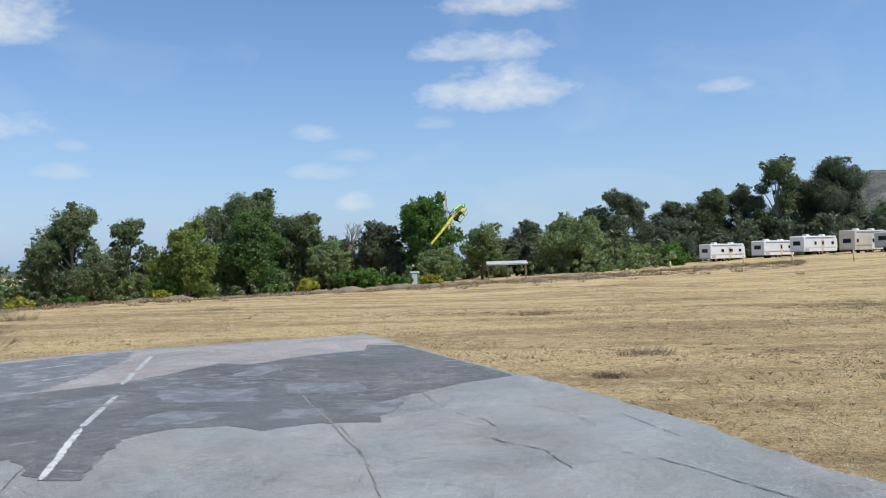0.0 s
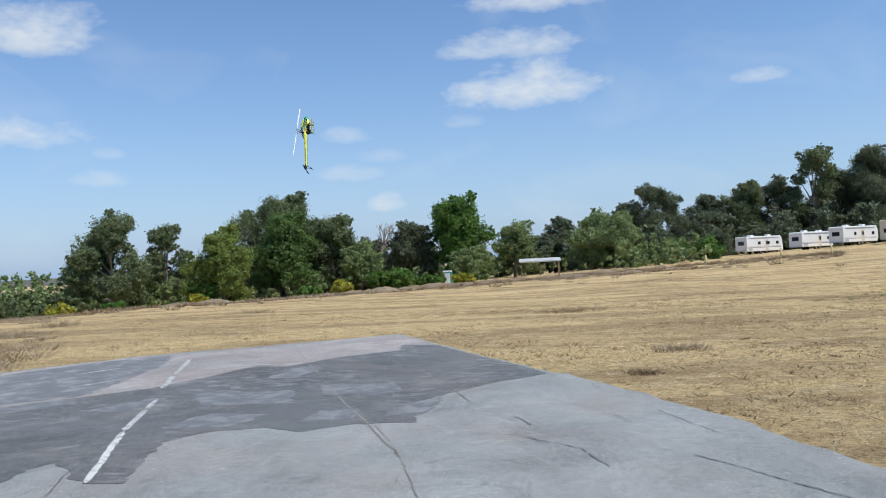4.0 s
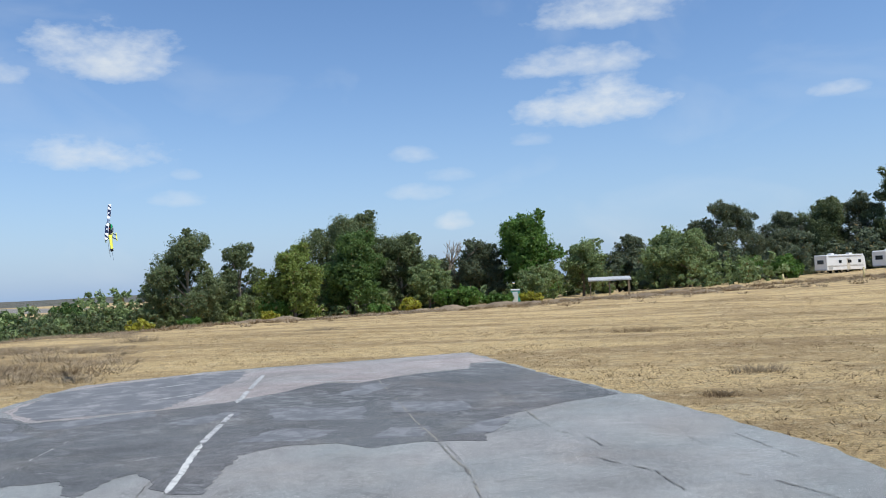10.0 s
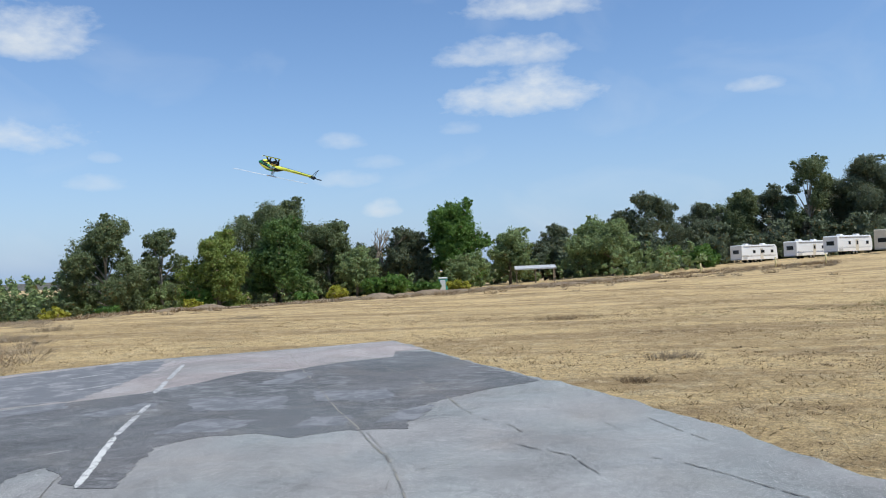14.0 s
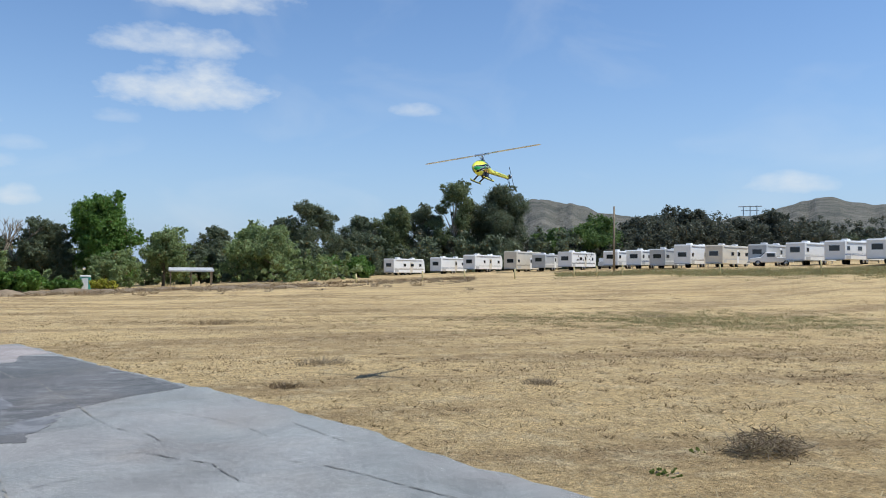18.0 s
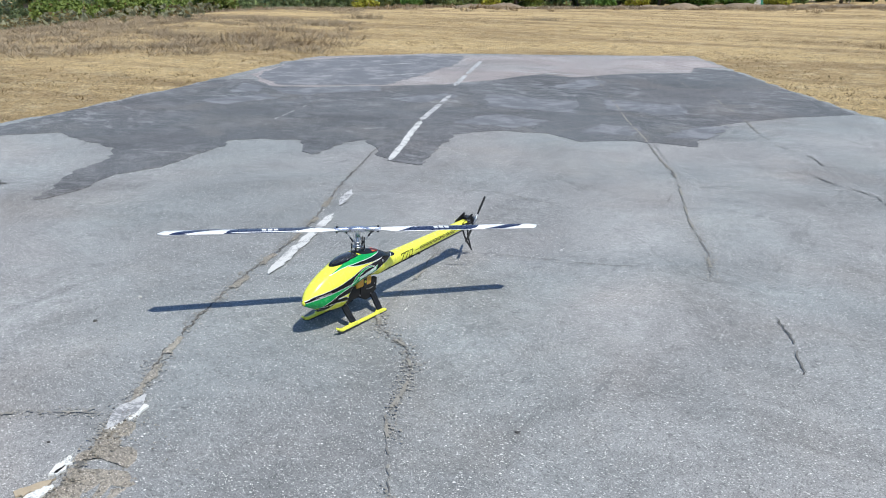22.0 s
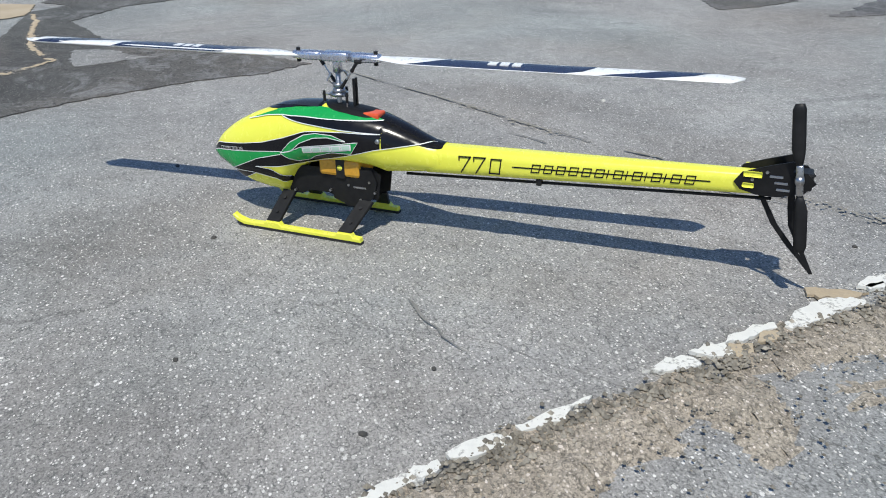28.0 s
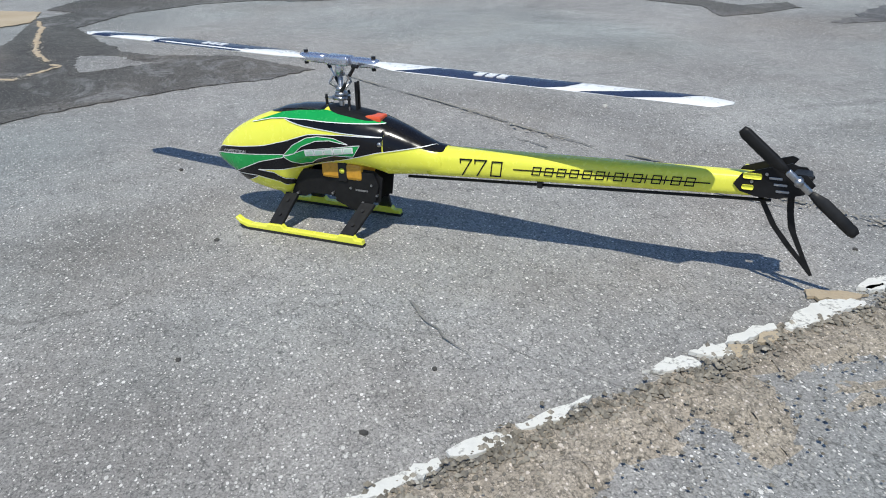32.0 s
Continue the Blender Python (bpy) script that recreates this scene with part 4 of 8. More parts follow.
ob = new("crack_dust", mesh_of("crack_dust", verts, faces, DUST_FLECK))
ob.parent = LOT_OB
ob["kind"] = "stuff"
# sealcoat rubbed through to the grey below
for k, poly in enumerate(([(-4.73, 10.44), (-3.44, 10.48), (-3.12, 9.54), (-4.26, 9.47)], [(-3.17, 10.83), (-2.15, 10.85), (-1.99, 10.09), (-2.93, 10.05)], [(-7.45, 9.27), (-6.4, 10.3), (-6.08, 9.9), (-6.85, 8.88)],
                          [(-7.5, 7.9), (-7.2, 8.8), (-6.8, 8.6), (-7.0, 7.8)], [(-4.3, 11.6), (-4.15, 12.9), (-3.75, 12.8), (-3.8, 11.6)], [(-5.6, 9.3), (-5.2, 10.2), (-4.9, 10.0), (-5.1, 9.2)], [(-7.7, 8.7), (-8.2, 9.5), (-7.6, 9.3), (-7.4, 8.9)],
                          [(-4.1, 8.2), (-3.9, 9.0), (-3.2, 8.9), (-3.3, 8.3)], [(-2.7, 8.4), (-2.6, 9.0), (-2.2, 9.1), (-2.1, 8.5)], [(-1.9, 8.6), (-1.7, 9.4), (-1.4, 9.6), (-1.45, 8.7)])):
    ob = sheet("rubbed_patch", jagged(poly, 0.10, 0.05, 520 + k), 0.0052 + 0.0002 * (k % 3), 0.001, RUBBED)
    ob.parent = LOT_OB
STREAKED = worn_paint("streaked_old_sealcoat", (0.17, 0.171, 0.175), (0.32, 0.31, 0.305), 0.56, 2.2, 0.10)
ob = sheet("streaked_patch", jagged([(-9.5, 12.2), (-9.35, 13.2), (-8.3, 14.7), (-7.5, 15.2), (-7.0, 14.0), (-6.6, 12.2), (-6.35, 10.5), (-7.55, 9.6), (-8.35, 10.05), (-8.75, 10.5)], 0.12, 0.06, 541), 0.0056, 0.001, STREAKED)
ob.parent = LOT_OB
for nm, poly, z, m, lb in (("oil_streak", OIL_STREAK, 0.004, OILED, "curved dark oil streak on the asphalt"), ("oiled_patch", OIL_WEDGE, 0.0042, OILED, "dark brown oiled patch on the asphalt"),
                           ("bare_island", OIL_ISLAND, 0.0062, ASPHALT, "bare grey asphalt inside the oiled patch"), ("sand_patch", SAND_PATCH, 0.0068, SAND, "drifted tan sand on the asphalt")):
    ob = sheet(nm, jagged(poly, 0.03, 0.013, 17), z, 0.002, m)
    ob.parent = LOT_OB
    ob["label"] = lb

# ================= plants =================
def leaf_points(lobes, count, size, rng, flat=0.6, shell=0.55, droop=0.0):
    """Loose leaves gathered in small tufts over the lobes (cx, cy, cz, rx, ry, rz)."""
    lobes = np.array(lobes, float)
    w = (lobes[:, 3] * lobes[:, 4] * lobes[:, 5]) ** (2 / 3)
    tufts = max(len(lobes) * 2, count // 34)
    k = rng.choice(len(lobes), tufts, p=w / w.sum())
    d = rng.normal(size=(tufts, 3))
    d /= np.linalg.norm(d, axis=1)[:, None]
    rad = shell + (1.02 - shell) * rng.random(tufts) ** 0.6
    tc = lobes[k, :3] + d * lobes[k, 3:] * rad[:, None]
    tr = lobes[k, 3:].min(1) * rng.uniform(0.12, 0.34, tufts)
    j = rng.integers(0, tufts, count)
    o = rng.normal(size=(count, 3)) * np.array([0.62, 0.62, 0.5 + 0.25 * droop])
    c = tc[j] + o * tr[j][:, None]
    c[:, 2] -= droop * tr[j] * 0.5 * rng.random(count)
    nrm = d[j] * flat + o * 0.35 + rng.normal(size=(count, 3)) * 0.6
    nrm[:, 2] += 0.25
    nrm /= np.linalg.norm(nrm, axis=1)[:, None]
    e = rng.normal(size=(count, 3))
    e[:, 2] -= 2.0 * droop
    u = e - nrm * (e * nrm).sum(1)[:, None]
    u /= np.linalg.norm(u, axis=1)[:, None] + 1e-9
    v = np.cross(nrm, u)
    s = size * (0.55 + 0.9 * rng.random(count))[:, None]
    return np.stack([c - u * s, c - v * s * 0.5, c + u * s, c + v * s * 0.5], 1)


def limb(bm, pts, r0, r1, seg=7):
    n = len(pts)
    rings = []
    for i, p in enumerate(pts):
        a = Vector(pts[max(i - 1, 0)])
        b = Vector(pts[min(i + 1, n - 1)])
        d = (b - a).normalized()
        u = d.orthogonal().normalized()
        w = d.cross(u)
        r = r0 + (r1 - r0) * i / (n - 1)
        rings.append([Vector(p) + (u * math.cos(t) + w * math.sin(t)) * r for t in (2 * math.pi * j / seg for j in range(seg))])
    return loft(bm, rings)


def tree(name, x, y, height, width, leaves, bark, label, seed, lobes=9, low=0.25, size=0.34, density=1.0, airy=0.0, lean=0.0, group=""):
    """A tree: tapered trunk with limbs to each lobe, crown of loose leaf clumps with gaps between the lobes."""
    rng = np.random.default_rng(seed)
    e = thing(name, pose(x, y, gz(x, y) - 0.05), label, "tree", group)
    h, r = height, width / 2
    lob = []
    for i in range(lobes):
        t = (i + 0.5) / lobes
        z = h * (low + (0.93 - low) * t)
        reach = r * (0.42 + 0.58 * math.sin(math.pi * min(1, 0.22 + 0.72 * t))) * (0.45 + 0.4 * rng.random())
        a = i * 2.4 + rng.random() * 1.2
        s = r * (0.40 + 0.22 * rng.random()) * (1.0 - 0.28 * t) * (1 - 0.25 * airy)
        s = min(s, max(0.35 * h * 0.5, 0.3))
        lob.append((math.cos(a) * reach + lean * z, math.sin(a) * reach, min(z, h - s * 0.8), s, s, s * (0.75 + 0.35 * rng.random())))
    lob.append((lean * h, 0, h * 0.9 - r * 0.2, r * 0.42, r * 0.42, min(h * 0.12, r * 0.5)))
    if not airy:
        lob.append((lean * h * 0.5, 0, h * (0.5 + low * 0.4), r * 0.72, r * 0.72, h * 0.28 * (1 - low)))
    main = len(lob) - 1
    for cx, cy, cz, sx, sy, sz in list(lob):
        for _ in range(5):
            d = Vector(rng.normal(size=3)).normalized()
            d.z = d.z * 0.8 + 0.12
            k, f = 0.75 + 0.45 * rng.random(), 0.24 + 0.26 * rng.random()
            lob.append((cx + d.x * sx * k, cy + d.y * sy * k, max(min(cz + d.z * sz * k, h * 1.02), sz * f), sx * f, sy * f, sz * f * 0.85))
    bm = bmesh.new()
    top = h * (0.55 if airy else 0.5)
    limb(bm, [(0, 0, -0.1), (lean * top * 0.3 + r * 0.03, 0.02, top * 0.45), (lean * top, 0, top), (lean * h * 0.8, 0, h * 0.8)], 0.022 * h + 0.05, 0.03)
    part("trunk", bm, bark, e, "", True)
    for cx, cy, cz, sx, sy, sz in lob[:main]:
        z0 = min(cz * 0.6, top)
        bm = bmesh.new()
        limb(bm, [(lean * z0, 0, z0), (cx * 0.5 + lean * z0 * 0.5, cy * 0.5, z0 + (cz - z0) * 0.55), (cx, cy, cz)], 0.009 * h + 0.02, 0.015, 5)
        part("limb", bm, bark, e, "", True)
    size *= 0.42
    n = int(density * (600 + (13 if airy else 15) * sum(l[3] * l[5] for l in lob) / (size * size)))
    pts = leaf_points(lob, n, size, rng, 0.5, 0.3 + 0.1 * airy, 0.5 * airy)
    part("crown", quads_mesh("crown", pts, leaves), leaves, e)
    return e


def shrub(name, x, y, height, width, leaves, label, seed, size=0.16, category="shrub", group="", density=1.0):
    rng = np.random.default_rng(seed)
    e = thing(name, pose(x, y, gz(x, y) + rough_at(x, y) - 0.03), label, category, group)
    r = width / 2
    lob = []
    for i in range(6):
        a, q = i * 1.05 + rng.random(), 0.25 + 0.5 * rng.random()
        s = r * (0.38 + 0.25 * rng.random())
        lob.append((math.cos(a) * r * q, math.sin(a) * r * q, height * (0.3 + 0.35 * rng.random()), s, s, height * 0.32))
    lob.append((0, 0, height * 0.6, r * 0.5, r * 0.5, height * 0.38))
    for cx, cy, cz, *_ in lob:
        bm = bmesh.new()
        limb(bm, [(cx * 0.1, cy * 0.1, -0.05), (cx * 0.6, cy * 0.6, cz * 0.5), (cx, cy, cz)], 0.02 + 0.012 * height, 0.008, 5)
        part("stem", bm, BARK, e, "", True)
    n = int(density * (160 + 260 * sum(l[3] * l[5] for l in lob) / (size * size) * 0.12))
    pts = leaf_points(lob, n, size, rng, 0.4, 0.3)
    pts[:, :, 2] = np.maximum(pts[:, :, 2], 0.0)
    part("foliage", quads_mesh("foliage", pts, leaves), leaves, e)
    return e


def bare_tree(x, y, height, seed):
    rnd = random.Random(seed)
    e = thing("bare_tree", pose(x, y, gz(x, y)), "leafless grey dead tree among green trees", "tree")
    bm = bmesh.new()

    def grow(p, d, length, r, depth):
        q = p + d * length
        mid = (p + q) / 2 + Vector((rnd.uniform(-1, 1), rnd.uniform(-1, 1), 0)) * length * 0.06
        limb(bm, [tuple(p), tuple(mid), tuple(q)], r, r * 0.6, 5)
        if depth:
            for _ in range(3 if depth > 1 else 2):
                nd = (d + Vector((rnd.uniform(-0.6, 0.6), rnd.uniform(-0.6, 0.6), rnd.uniform(0.05, 0.5)))).normalized()
                grow(q, nd, length * rnd.uniform(0.55, 0.75), r * 0.58, depth - 1)
    grow(Vector((0, 0, 0)), Vector((0, 0, 1)), height * 0.38, 0.2, 4)
    part("trunk", bm, GREY_BRUSH, e, "", True)
    return e


def palm(x, y, height, spread, seed):
    rng = np.random.default_rng(seed)
    e = thing("palm_tree", pose(x, y, gz(x, y)), "tall fan palm with a shaggy round head", "palm tree", "palms beyond the wash")
    bm = bmesh.new()
    limb(bm, [(0, 0, -0.2), (0.1, 0, height * 0.5), (0.05, 0.05, height - spread * 0.3)], 0.24, 0.17)
    part("trunk", bm, BARK, e, "", True)
    pts = []
    for i in range(110):
        a, el = rng.random() * 6.28, rng.uniform(-1.2, 1.4)
        d = np.array([math.cos(a) * math.cos(el), math.sin(a) * math.cos(el), math.sin(el)])
        side = np.cross(d, [0, 0, 1.0]) + 1e-6
        side /= np.linalg.norm(side)
        o = np.array([0, 0, height - spread * 0.4])
        L = spread * rng.uniform(0.42, 0.6)
        for k in range(5):
            f = (k - 2) * 0.28
            tip = o + (d + side * f) * L
            mid = o + (d + side * f * 0.9) * L * 0.65
            pts.append([o + d * L * 0.35, mid - side * 0.09, tip + [0, 0, -0.06 * L], mid + side * 0.09])
    part("crown", quads_mesh("crown", np.array(pts), PALM), PALM, e)
    return e


EUC_AT = [(-49.4, 82.9, 11.0, 8.9), (-45.8, 88.4, 10.0, 5.6), (-30.3, 104.3, 10.3, 7.3), (36.0, 163.3, 14.2, 10.6), (47.7, 160.2, 19.4, 10.0), (-38.4, 105.8, 13.9, 11.9), (-32.3, 107.0, 10.5, 9.9)]
for i, (x, y, h, w) in enumerate(EUC_AT):
    tree("eucalyptus", x, y, max(h, 3.0), w, EUC, PALE_BARK, "airy eucalyptus with pale limbs and drooping clumps of leaves", 11 + i, 14, 0.13, 0.28, 1.3, 0.6, group="trees round the field")
EUC_DARK_AT = [(29.2, 165.7, 12.5, 9.5), (42.2, 165.3, 14.5, 9.5), (53.4, 164.2, 15.5, 10.0), (-20.5, 110.7, 9.0, 6.9), (17.3, 149.6, 14.3, 11.2), (27.4, 155.5, 8.6, 7.8), (57.7, 159.2, 17.9, 12.7), (0.3, 149.8, 10.3, 6.5), (11.7, 152.1, 11.7, 6.5), (-2.0, 129.3, 6.2, 7.7), (-27.5, 115.4, 7.3, 6.7)]
for i, (x, y, h, w) in enumerate(EUC_DARK_AT):
    tree("eucalyptus", x, y, max(h, 3.0), w, EUC_DARK, BARK, "tall dark eucalyptus at the edge of the field", 31 + i, 13, 0.05, 0.29, 1.4, 0.3 if h > 11 else 0, group="trees round the field")
OAK_AT = [(-34.8, 98.6, 11.3, 8.1), (-80.1, 87.2, 5.6, 10.7), (-69.4, 88.4, 5.7, 6.6), (68.7, 155.9, 9.0, 13.5), (74.3, 147.8, 10.6, 13.3), (-13.7, 111.8, 6.2, 5.7)]
for i, (x, y, h, w) in enumerate(OAK_AT):
    tree("oak", x, y, max(h, 3.0), w, OAK, BARK, "dense deep-green tree beyond the field", 51 + i, 9, 0.1, 0.36, 1.1, 0, group="trees round the field")
BRIGHT_AT = [(-13.7, 109.8, 12.0, 8.4)]
for i, (x, y, h, w) in enumerate(BRIGHT_AT):
    tree("ash_tree", x, y, max(h, 3.0), w, BRIGHT, BARK, "rounded bright green tree standing above its neighbours", 71 + i, 12, 0.2, 0.34, 1.25, 0, group="trees round the field")
LIME_AT = [(-36.4, 82.9, 8.3, 7.5)]
for i, (x, y, h, w) in enumerate(LIME_AT):
    tree("mulberry_tree", x, y, max(h, 3.0), w, LIME, BARK, "round yellow-green tree with foliage to the ground", 91 + i, 9, 0.08, 0.3, 1.3, 0, group="trees round the field")
WILLOW_AT = [(-11.8, 104.0, 4.9, 6.9), (-6.7, 115.4, 8.1, 7.7), (4.8, 119.3, 8.6, 10.0), (7.7, 115.1, 8.1, 8.5), (-25.7, 101.4, 6.7, 7.4), (-60.7, 89.9, 3.8, 8.6), (-47.4, 88.6, 4.7, 7.8), (-66.0, 91.1, 3.9, 5.7)]
for i, (x, y, h, w) in enumerate(WILLOW_AT):
    tree("willow", x, y, max(h, 3.0), w, WILLOW, BARK, "soft grey-green tree at the field's edge", 111 + i, 9, 0.12, 0.32, 1.05, 0, group="trees round the field")
RUSTY_AT = [(94.1, 151.6, 10.8, 12.1), (98.3, 148.9, 10.1, 9.5), (88.2, 157.4, 9.3, 10.7), (112.2, 143.8, 9.9, 11.5), (108.9, 150.1, 8.8, 8.6), (118.1, 139.0, 8.0, 11.7), (110.1, 155.5, 8.0, 8.8), (91.7, 155.4, 9.8, 9.4)]
for i, (x, y, h, w) in enumerate(RUSTY_AT):
    tree("pine", x, y, h * 1.15, w, RUSTY, BARK, "dark rust-tinged tree behind the parked trailers", 131 + i, 9, 0.1, 0.42, 1.1, 0, group="trees round the field")
EXTRA_OAK_AT = [(-93.8, 58.0, 5.0, 12.7), (126.2, 135.7, 7.7, 18.3), (132.9, 129.2, 7.7, 20.5), (139.4, 122.3, 7.6, 24.6), (-102.8, 52.2, 6.0, 16.0), (-109.2, 46.3, 7.3, 18.6)]
for i, (x, y, h, w) in enumerate(EXTRA_OAK_AT):
    tree("oak", x, y, max(h, 3.0), w, EUC_DARK, BARK, "dense dark green tree beyond the field", 151 + i, 9, 0.06, 0.45, 1.0, 0, group="trees round the field")
SHRUB_BRIGHT_AT = [(-39.0, 34.9, 1.1, 3.9), (-39.1, 40.6, 0.9, 2.6), (-40.1, 30.5, 1.3, 3.3), (-41.2, 37.0, 1.5, 3.5), (-50.2, 49.3, 1.4, 2.7), (-55.4, 51.2, 2.1, 3.5), (-50.7, 48.8, 1.9, 3.1)]
for i, (x, y, h, w) in enumerate(SHRUB_BRIGHT_AT):
    shrub("shrub", x, y, max(h * 1.5, 1.9), w * 1.15, LIME, "bushy light green shrub in the dry wash", 171 + i, 0.1, group="shrubs", density=1.5)
SHRUB_YEL_AT = [(-48.0, 71.9, 1.6, 2.4), (-24.9, 89.1, 1.8, 2.9), (-11.9, 97.9, 1.3, 3.0), (-37.1, 78.1, 0.3, 1.8)]
for i, (x, y, h, w) in enumerate(SHRUB_YEL_AT):
    shrub("shrub", x, y, max(h, 1.3), w, YELLOW, "yellow-flowering shrub at the foot of the trees", 191 + i, 0.2, group="shrubs", density=1.5)
SHRUB_GREEN_AT = [(-20.1, 96.5, 2.6, 5.5), (-21.5, 95.2, 2.3, 4.2), (-27.9, 86.1, 1.2, 2.8), (-16.8, 99.1, 1.5, 2.9), (-43.0, 72.8, -0.4, 2.4), (17.7, 127.3, 3.5, 6.3), (22.1, 125.9, 3.5, 5.4), (12.9, 129.2, 2.9, 5.5), (-15.0, 97.4, 1.2, 2.1), (-38.2, 82.1, 2.7, 3.8)]
for i, (x, y, h, w) in enumerate(SHRUB_GREEN_AT):
    shrub("shrub", x, y, max(h, 1.3), w, BRIGHT, "rounded green shrub under the trees", 211 + i, 0.2, group="shrubs", density=1.5)
for i, (x, y, h, w) in enumerate([(-83.8, 75.0, 8.7, 2.7), (-85.6, 78.8, 7.1, 2.2), (-83.3, 78.4, 7.4, 2.0), (-74.1, 51.7, 4.1, 1.9), (-87.5, 79.7, 8.1, 1.9)]):
    palm(x, y, h + 0.2, w * 1.0, 300 + i)
bare_tree(-24.8, 107.7, 9.5, 5)
bare_tree(-23.7, 109.2, 8.8, 9)


# ================= far hills and woods =================
HILL = surface("dry_chaparral_hillside", (0.095, 0.10, 0.075), (0.27, 0.245, 0.19), 0.035, 0.4, 0.95, bumped=0.9, dist=5.0, world=True, wear=0.6)
CLIFF = surface("pale_eroded_hillside", (0.20, 0.175, 0.14), (0.50, 0.455, 0.39), 0.03, 0.3, 0.95, bumped=0.9, dist=5.0, world=True, wear=0.5)


def hill(name, profile, dist, depth, material, label, seed, rough=0.06):
    """A ridge round the eye: bearing and crest height in degrees; it falls to the plain before and behind."""
    az0, az1 = profile[0][0], profile[-1][0]
    n = int((az1 - az0) / 0.22)
    verts, faces = [], []
    rows = 14
    for i in range(n + 1):
        az = az0 + (az1 - az0) * i / n
        el = lerp_at(profile, az)
        end = ease(min(1, (az - az0) / 3.0, (az1 - az) / 3.0))
        base = gz(dist * math.sin(radians(az)), dist * math.cos(radians(az))) - 1
        crest = (dist * math.tan(radians(el)) + 1.5 - base) * end
        for j in range(rows + 1):
            t = j / rows
            up = ease(t * 1.6) if t < 0.625 else 1 - 0.9 * ease((t - 0.625) / 0.375)
            d = dist + depth * (t - 0.625)
            a = radians(az)
            x, y = d * math.sin(a), d * math.cos(a)
            g = noise.noise(Vector((az * 0.9, t * 3.0, seed))) * rough + noise.noise(Vector((az * 1.7, t * 5.0, seed + 5))) * rough * 0.4
            verts.append((x, y, base + crest * up * (1 + g * (0.35 + 2.2 * (1 - up)))))
    for i in range(n):
        for j in range(rows):
            o = i * (rows + 1) + j
            faces.append((o, o + 1, o + rows + 2, o + rows + 1))
    me = mesh_of(name, verts, faces, material, True)
    if sum(p.normal.z for p in me.polygons) < 0:
        me.flip_normals()
    return tagged(new(name, me), label, "hill", kind="structure")


hill("hill_east", [(13.82, 2.28), (17.83, 3.73), (21.34, 4.46), (22.94, 4.85), (24.84, 4.54), (26.83, 3.98), (30.43, 3.55), (33.83, 3.34), (39.82, 3.01), (49.82, 2.57)], 700, 800, HILL, "dry scrubby brown hill with pale scars", 3, 0.1)
hill("hill_south_east", [(29.82, 1.66), (33.83, 3.04), (36.73, 3.62), (38.33, 3.81), (39.63, 4.21), (40.83, 4.6), (41.83, 4.5), (43.83, 4.09), (47.82, 3.77), (53.82, 3.15), (61.81, 1.93)], 1500, 1900, HILL, "dark mountain ridge beyond the trees", 8, 0.08)
hill("hill_west", [(-75.45, 0.4), (-64.52, 1.03), (-58.52, 0.61), (-54.82, 0.56), (-53.12, 0.41), (-51.12, 0.22), (-49.53, -0.11), (-46.63, -0.39), (-44.03, -0.18), (-41.43, -0.22), (-37.53, -0.42), (-30.53, -0.62)], 900, 500, CLIFF, "low pale eroded bluffs across the valley", 12, 0.16)
hill("hill_far_west", [(-85.45, 0.8), (-70.51, 1.8), (-60.51, 1.39), (-56.51, 1.16), (-54.81, 1.09), (-53.12, 0.89), (-51.32, 0.52), (-46.52, 0.25), (-40.52, 0.22), (-32.52, 0.31), (-20.54, 0.01)], 3200, 1500, HILL, "faint blue-grey far mountain ridge", 17, 0.06)


def woodland(name, rows, leaves, label, seed, size):
    """Foliage of far woods that nobody could count: rows of bearing0, bearing1, distance, height."""
    rng = np.random.default_rng(seed)
    lob = []
    for a0, a1, dist, h in rows:
        a = a0
        while a < a1:
            r = h * rng.uniform(0.32, 0.55)
            d = dist + rng.uniform(-3, 3)
            x, y = d * math.sin(radians(a)), d * math.cos(radians(a))
            hh = h * rng.uniform(0.65, 1.1)
            for k in range(3):
                lob.append((x + rng.normal() * r * 0.4, y + rng.normal() * r * 0.4, gz(x, y) + hh * (0.22 + 0.28 * k), r * (1.1 - 0.22 * k), r * (1.1 - 0.22 * k), hh * 0.26))
            a += math.degrees(r * 0.95 / dist)
    n = int(sum(l[3] * l[5] for l in lob) / (size * size) * 9.0)
    pts = leaf_points(lob, n, size, rng, 0.4, 0.3)
    return tagged(new(name, quads_mesh(name, pts, leaves)), label, "woods", kind="stuff")


woodland("undergrowth", [(-47.5, -37.4, 112, 3.2), (-42.5, -29.4, 100, 5.4), (-37.5, -6.4, 118, 4.6), (-6.5, 2.6, 127, 4.8), (2.5, 9.6, 118, 4.6), (-38.5, -24.4, 98, 2.6), (-24.6, -6.4, 104, 2.3), (3.5, 7.6, 104, 2.3)], WILLOW, "mixed grey-green undergrowth below the trees", 5, 0.26)
woodland("far_woods", [(-30.6, 11.6, 130, 7.0), (3.5, 25.6, 158, 7.5), (-27.6, -8.4, 122, 6.5)], EUC_DARK, "dark woods filling the gaps between the trees", 6, 0.30)
woodland("trailer_side_woods", [(19.4, 54.6, 172, 9.6), (23.4, 31.6, 166, 9.0), (8.4, 20.6, 168, 9.5)], RUSTY, "dark green trees behind the parked trailers", 7, 0.23)
woodland("wash_thicket", [(-60, -36.4, 124, 4.6), (-68.5, -33.4, 104, 3.6), (-47.5, -32.4, 92, 3.2), (-70.5, -47.4, 84, 2.6), (-66.5, -52.4, 66, 1.9)], EUC, "green thicket along the wash", 9, 0.14)
